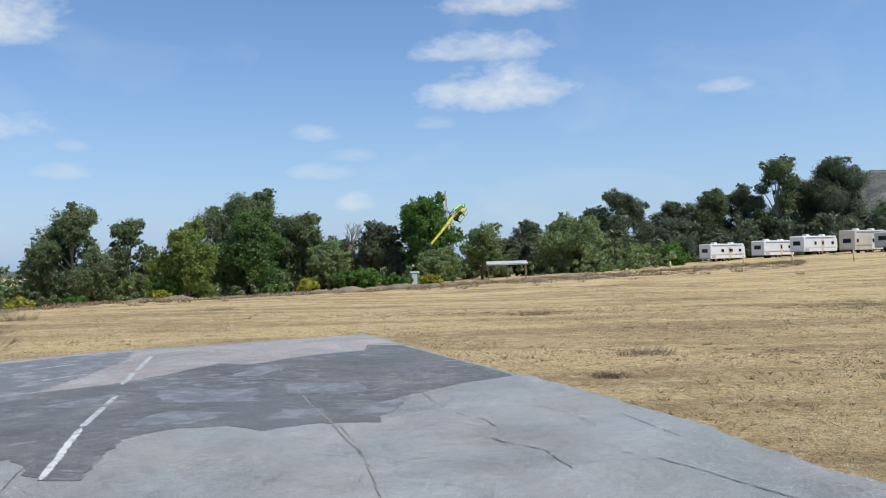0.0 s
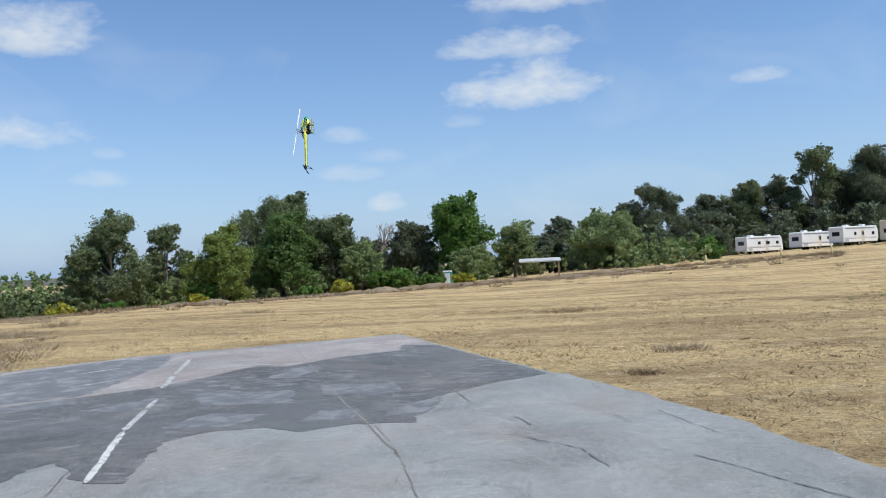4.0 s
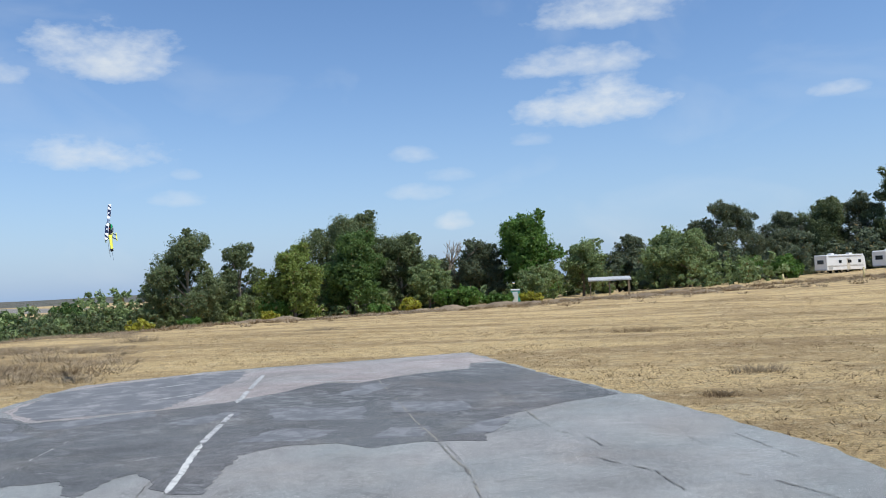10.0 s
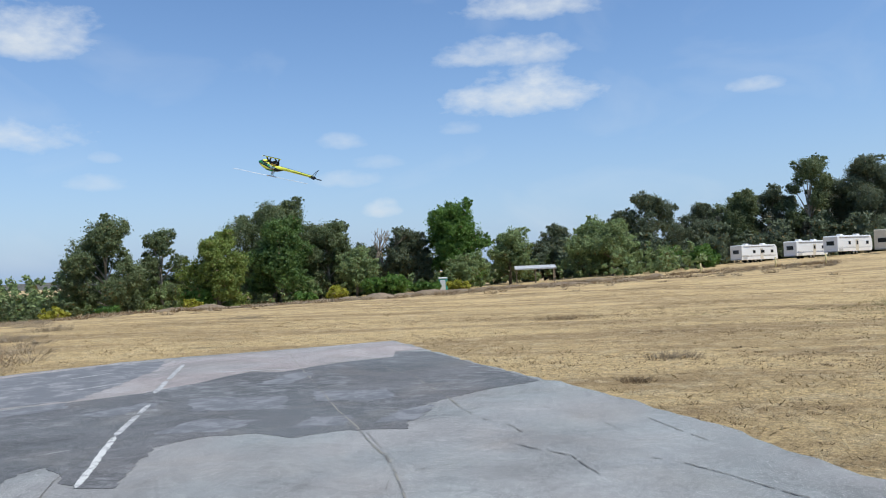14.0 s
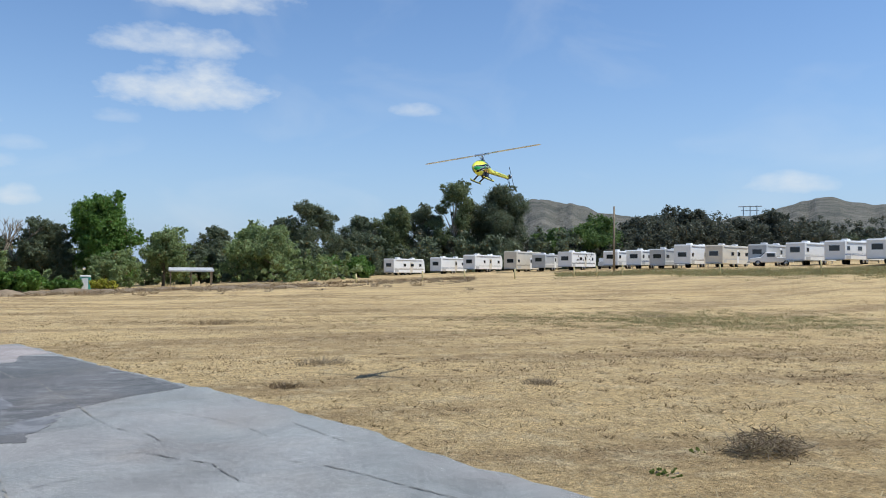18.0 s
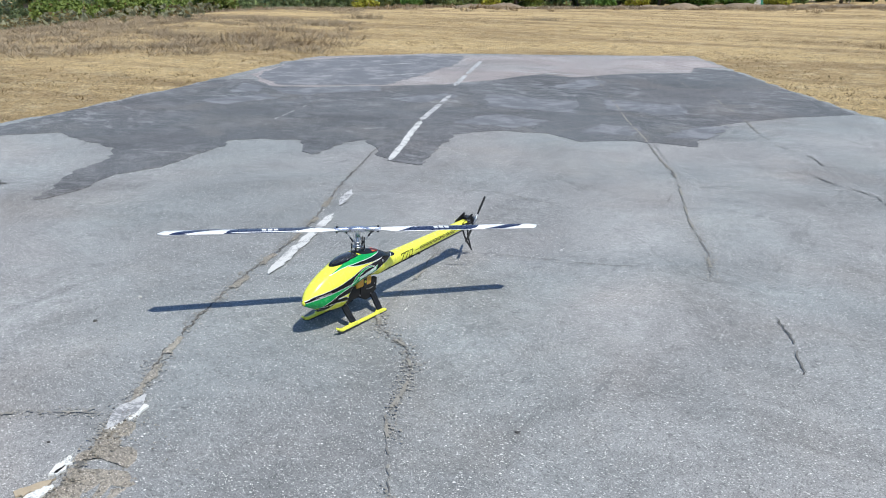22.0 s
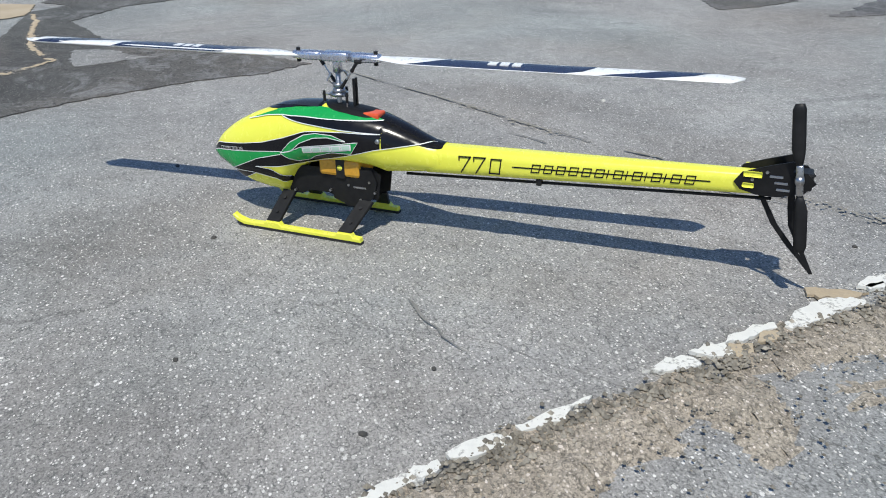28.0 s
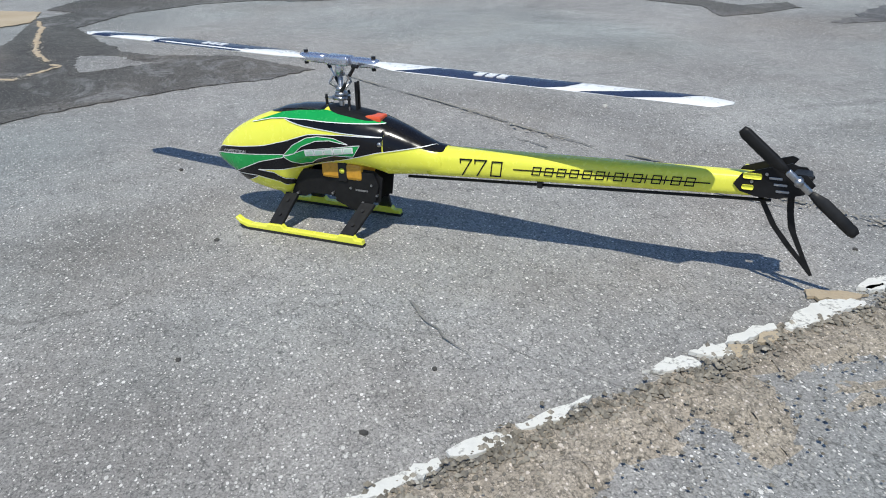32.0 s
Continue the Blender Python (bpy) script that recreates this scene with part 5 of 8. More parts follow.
woodland("valley_woods", [(-80.5, -33.4, 165, 4.4), (-80.5, -30.4, 250, 4.8)], EUC, "grey-green woods on the valley floor", 10, 0.42)

# ================= parked vehicles and small buildings =================
def wheel(parent, x, y, r, w):
    bm = bmesh.new()
    rod(bm, (x, y - w / 2, r), (x, y + w / 2, r), r, r, 18)
    t = part("wheel", bm, RUBBER, parent, "", True)
    bm = bmesh.new()
    s = 1 if y > 0 else -1
    rod(bm, (x, y + s * w * 0.5, r), (x, y + s * (w * 0.5 + 0.03), r), r * 0.55, r * 0.5, 14)
    part("rim", bm, STEEL, t, "", True)


def pane(parent, name, x0, x1, z0, z1, y, side, material=None):
    """A framed window or hatch on a long side."""
    bm = bmesh.new()
    box(bm, x0 - 0.05, x1 + 0.05, *sorted((y, y + side * 0.02)), z0 - 0.05, z1 + 0.05, 0.008, 1)
    f = part(name, bm, STEEL if material is None else material, parent)
    if material is None:
        bm = bmesh.new()
        box(bm, x0, x1, *sorted((y + side * 0.018, y + side * 0.028)), z0, z1)
        part("glass", bm, DARK_GLASS, f)


def end_pane(parent, name, y0, y1, z0, z1, x, side):
    bm = bmesh.new()
    box(bm, *sorted((x, x + side * 0.02)), y0 - 0.05, y1 + 0.05, z0 - 0.05, z1 + 0.05, 0.008, 1)
    f = part(name, bm, STEEL, parent)
    bm = bmesh.new()
    box(bm, *sorted((x + side * 0.018, x + side * 0.028)), y0, y1, z0, z1)
    part("glass", bm, DARK_GLASS, f)


def trailer(x, y, turn, length, height, kind, paint, stripe, label, seed):
    """kind: motorhome, travel, fifth (with a raised nose) or hauler; x runs along it, its nose at +x."""
    rnd = random.Random(seed)
    e = thing("motorhome" if kind == "motorhome" else "travel_trailer", pose(x, y, gz(x, y) + rough_at(x, y) - 0.02, 0, 0, turn), label, "motorhome" if kind == "motorhome" else "trailer", "parked trailers")
    L, w, h, z0 = length / 2, 1.22, height, 0.55
    prof = {"motorhome": [(-L, z0), (-L, h - 0.1), (-L + 0.1, h), (L - 0.5, h), (L - 0.15, h - 0.45), (L, 1.5), (L + 0.05, 1.1), (L + 0.05, z0 - 0.1), (-L, z0 - 0.1)],
            "travel": [(-L, z0), (-L, h - 0.15), (-L + 0.15, h), (L - 0.45, h), (L - 0.12, h - 0.5), (L, 1.6), (L - 0.05, 1.0), (L - 0.3, z0), (L - 0.3, z0 - 0.02), (-L, z0 - 0.02)],
            "fifth": [(-L, z0), (-L, h - 0.12), (-L + 0.12, h), (L - 0.9, h), (L - 0.25, h - 0.35), (L, 2.0), (L - 0.05, 1.55), (L - 1.7, 1.5), (L - 1.8, z0), (-L, z0)],
            "hauler": [(-L, z0), (-L, h - 0.06), (-L + 0.06, h), (L - 0.3, h), (L, h - 0.5), (L, 1.2), (L - 0.2, z0), (-L, z0)]}[kind]
    bm = bmesh.new()
    prism(bm, prof, "y", -w, w, 0.05)
    body = part("body", bm, paint, e)
    for side in (1, -1):
        for za, zb in ((1.04, 1.13), (1.22, 1.25)):
            bm = bmesh.new()
            box(bm, -L + 0.08, L - (1.9 if kind == "fifth" else 0.4), *sorted((side * w, side * (w + 0.008))), za, zb)
            part("stripe", bm, stripe, body)
        xs = [-L + 0.5 + (length - 2.2) * k / 3 for k in range(4)]
        for k, xx in enumerate(xs):
            if rnd.random() < 0.6:
                ww = rnd.choice((0.5, 0.6, 0.9))
                pane(e, "window", xx, xx + ww, 1.62, 2.05, side * w, side)
        if side < 0:
            pane(e, "door", 0.15, 0.8, 0.62, 2.35, side * w, side, RV_WHITE if paint is not RV_WHITE else RV_CREAM)
            pane(e, "door_window", 0.3, 0.65, 1.6, 2.1, side * (w + 0.02), side)
        pane(e, "hatch", -L + 0.4, -L + 1.3, 0.62, 0.95, side * w, side, RV_GREY)
        bm = bmesh.new()
        box(bm, -L + 0.5, L - 0.9, *sorted((side * (w - 0.02), side * (w + 0.09))), h - 0.28, h - 0.18, 0.02, 1)
        part("awning", bm, RV_GREY, e)
        for k in range(2):
            wheel(e, -0.55 + k * 0.85 - (0.6 if kind == "motorhome" and k == 0 else 0), side * (w - 0.16), 0.36, 0.24)
        if kind == "motorhome":
            wheel(e, L - 1.1, side * (w - 0.16), 0.38, 0.24)
    end_pane(e, "rear_window", -0.6, 0.6, 1.55, 2.15, -L, -1)
    if kind == "motorhome":
        bm = bmesh.new()
        prism(bm, [(L - 0.02, 1.25), (L + 0.055, 1.25), (L - 0.05, 2.1), (L - 0.16, 2.1)], "y", -1.08, 1.08)
        part("windscreen", bm, DARK_GLASS, e)
    for k in range(2):
        xx = -L * 0.45 + k * L * 0.95
        bm = bmesh.new()
        box(bm, xx - 0.45, xx + 0.35, -0.36, 0.36, h - 0.02, h + 0.26, 0.08, 2)
        part("air_conditioner", bm, RV_WHITE, e)
    bm = bmesh.new()
    box(bm, -L * 0.1 - 0.2, -L * 0.1 + 0.2, 0.3, 0.7, h - 0.02, h + 0.12, 0.04, 1)
    part("roof_vent", bm, RV_GREY, e)
    bm = bmesh.new()
    box(bm, -L - 0.14, -L, -1.1, 1.1, 0.48, 0.62, 0.02, 1)
    part("bumper", bm, STEEL, e)
    if kind in ("travel", "hauler"):
        bm = bmesh.new()
        rod(bm, (L - 0.3, 0.5, 0.5), (L + 0.9, 0, 0.5), 0.05)
        rod(bm, (L - 0.3, -0.5, 0.5), (L + 0.9, 0, 0.5), 0.05)
        rod(bm, (L + 0.8, 0, 0.0), (L + 0.8, 0, 0.6), 0.05)
        part("hitch", bm, RUBBER, e)
    if kind == "fifth":
        for s in (-0.8, 0.8):
            bm = bmesh.new()
            rod(bm, (L - 2.0, s, 0.0), (L - 2.0, s, 0.7), 0.06)
            part("landing_leg", bm, STEEL, e)
    return e


def pickup(x, y, turn, paint, label):
    e = thing("pickup_truck", pose(x, y, gz(x, y) + rough_at(x, y) - 0.02, 0, 0, turn), label, "pickup truck")
    bm = bmesh.new()
    prism(bm, [(-2.6, 0.5), (-2.6, 1.1), (-0.6, 1.12), (-0.45, 1.75), (0.75, 1.78), (1.35, 1.15), (2.5, 1.02), (2.65, 0.85), (2.65, 0.45)], "y", -0.92, 0.92, 0.06)
    part("body", bm, paint, e)
    bm = bmesh.new()
    box(bm, -2.5, -0.7, -0.78, 0.78, 1.0, 1.14)
    part("bed", bm, RUBBER, e)
    for s in (1, -1):
        pane(e, "side_window", -0.3, 0.6, 1.2, 1.62, s * 0.92, s)
        for xx in (-1.65, 1.7):
            wheel(e, xx, s * 0.82, 0.37, 0.24)
        bm = bmesh.new()
        box(bm, 2.62, 2.68, *sorted((s * 0.55, s * 0.85)), 0.78, 0.95, 0.01, 1)
        part("headlight", bm, STEEL, e)
    bm = bmesh.new()
    prism(bm, [(0.82, 1.72), (1.34, 1.2), (1.40, 1.2), (0.88, 1.74)], "y", -0.8, 0.8)
    part("windscreen", bm, DARK_GLASS, e)
    bm = bmesh.new()
    box(bm, 2.6, 2.78, -0.9, 0.9, 0.42, 0.6, 0.03, 1)
    part("bumper", bm, STEEL, e)
    return e


RV_ROWS = [(33.8, 145.0, 15, 7.2, 2.99, 'motorhome', 0), (40.6, 139.0, 15, 6.4, 2.94, 'travel', 1), (45.5, 134.2, 15, 7.1, 2.99, 'travel', 2), (50.8, 128.5, 15, 6.9, 3.43, 'motorhome', 3), (53.7, 124.9, 17, 5.0, 2.74, 'travel', 4), (57.1, 120.5, 17, 7.7, 2.9, 'hauler', 5), (61.5, 113.6, 0, 5.9, 2.73, 'fifth', 2), (63.5, 110.0, 2, 6.0, 2.77, 'travel', 1), (65.3, 106.4, 3, 6.0, 2.9, 'travel', 4), (67.2, 102.3, 4, 6.9, 3.26, 'fifth', 6), (69.1, 97.3, 5, 7.2, 2.99, 'motorhome', 7), (71.1, 91.0, 6, 6.2, 2.82, 'travel', 8), (72.5, 84.4, -11, 7.1, 2.73, 'fifth', 2), (73.2, 78.5, -10, 7.1, 2.73, 'travel', 1), (73.4, 72.4, -10, 6.7, 2.73, 'travel', 2)]
RV_LOOK = [(RV_WHITE, RV_STRIPE, "white motorhome parked at the edge of the field"), (RV_WHITE, RV_BLUE, "white travel trailer with dark windows and a thin stripe"), (RV_WHITE, RV_GREY, "long white trailer with grey stripes"),
           (RV_CREAM, RV_STRIPE, "cream motorhome with taupe stripes"), (RV_GREY, RV_WHITE, "low grey trailer with ribbed siding"), (RV_WHITE, RUBBER, "white toy hauler with black spots"),
           (RV_WHITE, RV_STRIPE, "tall white fifth-wheel trailer with a brown sweep"), (RV_CREAM, RV_GREY, "boxy cream motorhome with a dark rear window"), (RV_GREY, RV_STRIPE, "grey trailer with a rounded front")]
for k, (x, y, turn, length, height, kind, style) in enumerate(RV_ROWS):
    paint, stripe, label = RV_LOOK[style]
    bearing = math.degrees(math.atan2(x, y))
    facing = 46 + 20 * min(1.0, max(0.0, (x - 34) / 32)) + turn * 0.3
    ob = trailer(x, y, facing - bearing, min(length * (1.15 + 0.2 * min(1.0, x / 65)), 9.6), height, kind, paint, stripe, label, 900 + k)
    if style == 5:
        rnd = random.Random(4)
        for i in range(12):
            bm = bmesh.new()
            px, pz = rnd.uniform(-4.0, 3.6), rnd.uniform(1.5, 2.9)
            rod(bm, (px, -1.222, pz), (px, -1.236, pz), rnd.uniform(0.1, 0.2), None, 12)
            part("spot", bm, RUBBER, ob)
pickup(59.9, 116.3, 60, RV_WHITE, "white pickup truck among the trailers")
pickup(68.7, 87.8, 150, RV_WHITE, "white pickup truck parked before the trailers")
pickup(10.3, 127.0, 75, RV_WHITE, "small white pickup beside a shed")
pickup(8.6, 129.2, 90, CAR_DARK, "dark pickup half hidden by brush")


def carport():
    x, y = -2.9, 108.3
    e = thing("carport", pose(x, y, gz(x, y) - 0.1, 0, 0, 3), "open carport with a flat pale metal roof on posts", "carport")
    bm = bmesh.new()
    prism(bm, [(-1.9, 1.9), (1.7, 2.3), (1.7, 2.42), (-1.9, 2.06)], "x", -2.75, 2.75, 0.02)
    part("roof", bm, GALV, e)
    for i in range(11):
        bm = bmesh.new()
        px = -2.7 + i * 0.53
        prism(bm, [(-1.92, 2.055), (1.72, 2.415), (1.72, 2.455), (-1.92, 2.095)], "x", px, px + 0.06)
        part("roof_rib", bm, GALV, e)
    for px in (-2.5, 0.0, 2.5):
        for py in (-1.6, 1.5):
            bm = bmesh.new()
            box(bm, px - 0.06, px + 0.06, py - 0.06, py + 0.06, -0.2, 1.98 if py < 0 else 2.3, 0.01, 1)
            part("post", bm, OLD_WOOD, e)


carport()


def shed():
    x, y = 14.8, 130.5
    e = thing("shed", pose(x, y, gz(x, y), 0, 0, 12), "small pale corrugated metal shed", "shed")
    bm = bmesh.new()
    box(bm, -1.8, 1.8, -1.2, 1.2, 0.0, 1.7, 0.02, 1)
    part("wall", bm, GALV, e)
    for i in range(18):
        bm = bmesh.new()
        box(bm, -1.78 + i * 0.2, -1.70 + i * 0.2, -1.225, -1.2, 0.02, 1.68)
        part("rib", bm, GALV, e)
    bm = bmesh.new()
    prism(bm, [(-1.35, 1.7), (1.35, 1.86), (1.35, 1.92), (-1.35, 1.76)], "x", -1.95, 1.95)
    part("roof", bm, RV_GREY, e)


shed()


def tank():
    x, y = -14.3, 100.7
    e = thing("portable_toilet", pose(x, y, gz(x, y) - 0.05), "small teal and white plastic cabin by the trees", "cabin")
    bm = bmesh.new()
    box(bm, -0.55, 0.55, -0.5, 0.5, 0, 1.5, 0.05)
    part("body", bm, TEAL, e)
    bm = bmesh.new()
    box(bm, -0.58, 0.58, -0.53, 0.53, 1.5, 1.72, 0.1)
    part("roof", bm, RV_WHITE, e)
    bm = bmesh.new()
    box(bm, -0.35, 0.35, -0.52, -0.5, 0.1, 1.4)
    part("door", bm, RV_WHITE, e)


tank()


def utility_pole(x, y, h):
    e = thing("utility_pole", pose(x, y, gz(x, y) - 0.2), "tall weathered wooden utility pole", "pole")
    bm = bmesh.new()
    rod(bm, (0, 0, 0), (0, 0, h), 0.16, 0.11, 12)
    part("post", bm, OLD_WOOD, e, "", True)
    for z in (h - 0.5, h - 2.2):
        bm = bmesh.new()
        rod(bm, (0, -0.16, z), (0.0, -0.3, z + 0.05), 0.05, 0.03, 8)
        part("bracket", bm, STEEL, e)


utility_pole(50.2, 95.0, 8.7)


def post(x, y, h, k):
    e = thing("fence_post", pose(x, y, gz(x, y) + rough_at(x, y) - 0.1, 0, (k % 3 - 1) * 1.2, k * 23), "short faded yellow post at the edge of the field", "post", "yellow posts")
    bm = bmesh.new()
    rod(bm, (0, 0, 0), (0, 0, h + 0.1), 0.085, 0.08, 10)
    part("shaft", bm, YELLOW_POST, e, "", True)
    bm = bmesh.new()
    rod(bm, (0, 0, h + 0.1), (0, 0, h + 0.14), 0.09, 0.05, 10)
    part("cap", bm, YELLOW_POST, e)


for k, (x, y) in enumerate([(14.3, 83.67), (21.25, 82.85), (25.48, 81.48), (30.49, 79.7), (36.2, 77.32), (38.3, 76.32), (40.61, 75.13), (48.72, 70.06), (55.75, 64.18)]):
    post(x, y, 1.0, k)


def pylon(x, y, z):
    e = thing("power_pylon", pose(x, y, z, 0, 0, -38), "distant grey power-line frame on the ridge", "pylon")
    bm = bmesh.new()
    for s in (-9, 0, 9):
        rod(bm, (s, 0, -10), (s, 0, 24), 0.9, 0.6, 8)
    part("mast", bm, RV_GREY, e)
    bm = bmesh.new()
    rod(bm, (-16, 0, 23), (16, 0, 23), 0.7, 0.7, 8)
    rod(bm, (-12, 0, 17), (12, 0, 17), 0.5, 0.5, 8)
    part("crossarm", bm, RV_GREY, e)


pylon(1220 * math.sin(radians(36.9)), 1220 * math.cos(radians(36.9)), 72)

# ================= model helicopter =================
from mathutils import Quaternion

# its own space: x ahead, y to its left, z up, origin under the main shaft on the ground
CAN_TOP = [(-0.262, 0.231), (-0.234, 0.235), (-0.2, 0.249), (-0.172, 0.262), (-0.144, 0.273), (-0.116, 0.282), (-0.073, 0.292), (0.013, 0.301), (0.06, 0.3015), (0.1, 0.299),
           (0.144, 0.291), (0.184, 0.277), (0.225, 0.262), (0.257, 0.247), (0.291, 0.229), (0.325, 0.204), (0.345, 0.184), (0.356, 0.168), (0.362, 0.153)]
CAN_LOW = [(-0.262, 0.164), (-0.224, 0.164), (-0.159, 0.157), (-0.124, 0.153), (-0.112, 0.158), (-0.084, 0.164), (-0.03, 0.167), (0.028, 0.164), (0.075, 0.153), (0.101, 0.139),
           (0.115, 0.121), (0.126, 0.098), (0.137, 0.074), (0.145, 0.070), (0.197, 0.074), (0.249, 0.083), (0.273, 0.093), (0.302, 0.112), (0.345, 0.133), (0.356, 0.139), (0.362, 0.144)]
CAN_WIDE = [(-0.262, 0.033), (-0.20, 0.043), (-0.12, 0.058), (-0.03, 0.069), (0.06, 0.073), (0.14, 0.071), (0.21, 0.064), (0.27, 0.053), (0.32, 0.038), (0.345, 0.024), (0.357, 0.011), (0.362, 0.006)]
POWER = 2.25


def smooth_at(pts, x):
    """Polyline value softened by averaging over a short stretch."""
    return sum(lerp_at(pts, x + d) for d in (-0.008, -0.004, 0.0, 0.004, 0.008)) / 5


def can_section(x):
    top, low = smooth_at(CAN_TOP, x), lerp_at(CAN_LOW, x)
    return (top + low) / 2, (top - low) / 2, smooth_at(CAN_WIDE, x)


def can_side(x, z):
    """Half-width of the canopy at a height."""
    zc, hz, w = can_section(x)
    q = min(abs(z - zc) / hz, 0.995)
    return w * (1 - q ** POWER) ** (1 / POWER)


def can_roof(x, y):
    zc, hz, w = can_section(x)
    q = min(abs(y) / w, 0.99)
    return zc + hz * (1 - q ** POWER) ** (1 / POWER)


def canopy_mesh():
    xs = sorted([-0.262 + 0.624 * i / 64 for i in range(65)] + [0.121, 0.126, 0.1315, 0.137, 0.141, 0.358, 0.3605])
    n = 40
    bm = bmesh.new()
    rings = []
    for x in xs:
        zc, hz, w = can_section(x)
        ring = []
        for i in range(n):
            a = 2 * math.pi * i / n
            c, s = math.cos(a), math.sin(a)
            ring.append((x, w * math.copysign(abs(c) ** (2 / POWER), c), zc + hz * math.copysign(abs(s) ** (2 / POWER), s)))
        rings.append(ring)
    return loft(bm, rings)


def side_strip(upper, lower, side, n=48, rows=7, lift=0.0011):
    """A thin painted field on the canopy's side between two lines given as (x, z), sorted by x."""
    x0, x1 = max(upper[0][0], lower[0][0]), min(upper[-1][0], lower[-1][0])
    bm = bmesh.new()
    grid = []
    for i in range(n + 1):
        x = x0 + (x1 - x0) * i / n
        za, zb = lerp_at(lower, x), lerp_at(upper, x)
        zc, hz, _ = can_section(x)
        line = []
        for j in range(rows + 1):
            z = za + (zb - za) * j / rows
            z = min(max(z, zc - hz * 0.985), zc + hz * 0.985)
            q = (z - zc) / hz
            line.append(bm.verts.new((x, side * (can_side(x, z) + lift * math.sqrt(max(0.05, 1 - q * q))), z + lift * q * 1.2)))
        grid.append(line)
    for a, b in zip(grid, grid[1:]):
        for j in range(rows):
            bm.faces.new((a[j], b[j], b[j + 1], a[j + 1]))
    return bm


def pin_line(line, side, half=0.0013, lift=0.0018):
    return side_strip([(x, z + half) for x, z in line], [(x, z - half) for x, z in line], side, 40, 1, lift)


def roof_strip(x0, x1, half_at, lift=0.0012, n=24, rows=8):
    bm = bmesh.new()
    grid = []
    for i in range(n + 1):
        x = x0 + (x1 - x0) * i / n
        h = half_at(i / n)
        grid.append([bm.verts.new((x, y, can_roof(x, y) + lift)) for y in (h * (2 * j / rows - 1) for j in range(rows + 1))])
    for a, b in zip(grid, grid[1:]):
        for j in range(rows):
            bm.faces.new((a[j], b[j], b[j + 1], a[j + 1]))
    return bm


# lines of the paint scheme on the canopy's side: (ahead, height)
G_TOP_U = [(-0.124, 0.276), (-0.094, 0.285), (-0.039, 0.292), (0.029, 0.296), (0.094, 0.291), (0.141, 0.282), (0.181, 0.268), (0.231, 0.2495)]
G_TOP_L = [(-0.124, 0.275), (-0.052, 0.275), (0.003, 0.275), (0.064, 0.276), (0.125, 0.272), (0.17, 0.265), (0.231, 0.249)]
BAND_U = [(-0.126, 0.250), (-0.10, 0.250), (-0.035, 0.251), (0.035, 0.248), (0.059, 0.245), (0.124, 0.222), (0.181, 0.205), (0.248, 0.193), (0.33, 0.181), (0.36, 0.160)]
BAND_L = [(-0.126, 0.2185), (-0.111, 0.216), (-0.026, 0.192), (0.082, 0.163), (0.153, 0.150), (0.207, 0.143), (0.213, 0.126), (0.294, 0.122), (0.33, 0.160), (0.36, 0.150)]
REAR_U = [(-0.262, 0.2305), (-0.234, 0.2345), (-0.2, 0.2485), (-0.172, 0.2615), (-0.144, 0.2725), (-0.124, 0.275), (-0.052, 0.275), (0.003, 0.275), (0.064, 0.276), (0.125, 0.272)]
REAR_L = [(-0.262, 0.230), (-0.234, 0.234), (-0.175, 0.2265), (-0.1265, 0.2185), (-0.126, 0.250), (-0.035, 0.255), (0.029, 0.260), (0.08, 0.264), (0.125, 0.270)]
SKIRT = [(-0.25, 0.236), (-0.234, 0.234), (-0.175, 0.2265), (-0.111, 0.216), (-0.026, 0.192), (0.082, 0.163), (0.153, 0.150), (0.207, 0.143)]
NOSE_U = [(0.127, 0.191), (0.25, 0.175), (0.33, 0.165), (0.36, 0.154)]
NOSE_L = [(0.127, 0.184), (0.199, 0.164), (0.294, 0.122), (0.31, 0.112), (0.33, 0.116), (0.36, 0.140)]
SPIKE_U = [(0.12, 0.125), (0.161, 0.142), (0.207, 0.143), (0.214, 0.142)]
SPIKE_L = [(0.12, 0.107), (0.131, 0.110), (0.148, 0.119), (0.214, 0.126)]
WEDGE_U = [(0.213, 0.126), (0.294, 0.122)]
WEDGE_L = [(0.213, 0.124), (0.25, 0.106), (0.294, 0.086)]
SWOOSH_U = [(-0.046, 0.232), (-0.012, 0.243), (0.029, 0.244), (0.059, 0.238), (0.098, 0.217), (0.127, 0.188)]
SWOOSH_M = [(-0.046, 0.231), (-0.001, 0.237), (0.035, 0.233), (0.073, 0.217), (0.099, 0.195), (0.127, 0.187)]
LIMB_U = [(-0.075, 0.231), (-0.062, 0.2295), (0.069, 0.209), (0.099, 0.196), (0.127, 0.188)]
LIMB_L = [(-0.075, 0.2305), (-0.056, 0.203), (-0.007, 0.202), (0.04, 0.188), (0.057, 0.177), (0.088, 0.170), (0.107, 0.175), (0.127, 0.187)]


def strokes(name, lines, width, m, material, parent, label="", depth=0.0005):
    """Thin flat strokes with square ends along short polylines (u, v), laid on the plane m."""
    bm = bmesh.new()
    for line in lines:
        for (ua, va), (ub, vb) in zip(line, line[1:]):
            l = math.hypot(ub - ua, vb - va)
            du, dv = (ub - ua) / l * width / 2, (vb - va) / l * width / 2
            quad = [(ua - du - dv, va - dv + du), (ub + du - dv, vb + dv + du), (ub + du + dv, vb + dv - du), (ua - du + dv, va - dv - du)]
            prism(bm, quad, "z", -0.004, depth + 0.00004 * (len(bm.faces) % 7))
    ob = part(name, bm, material, parent, label)
    ob.matrix_basis = m
    return ob


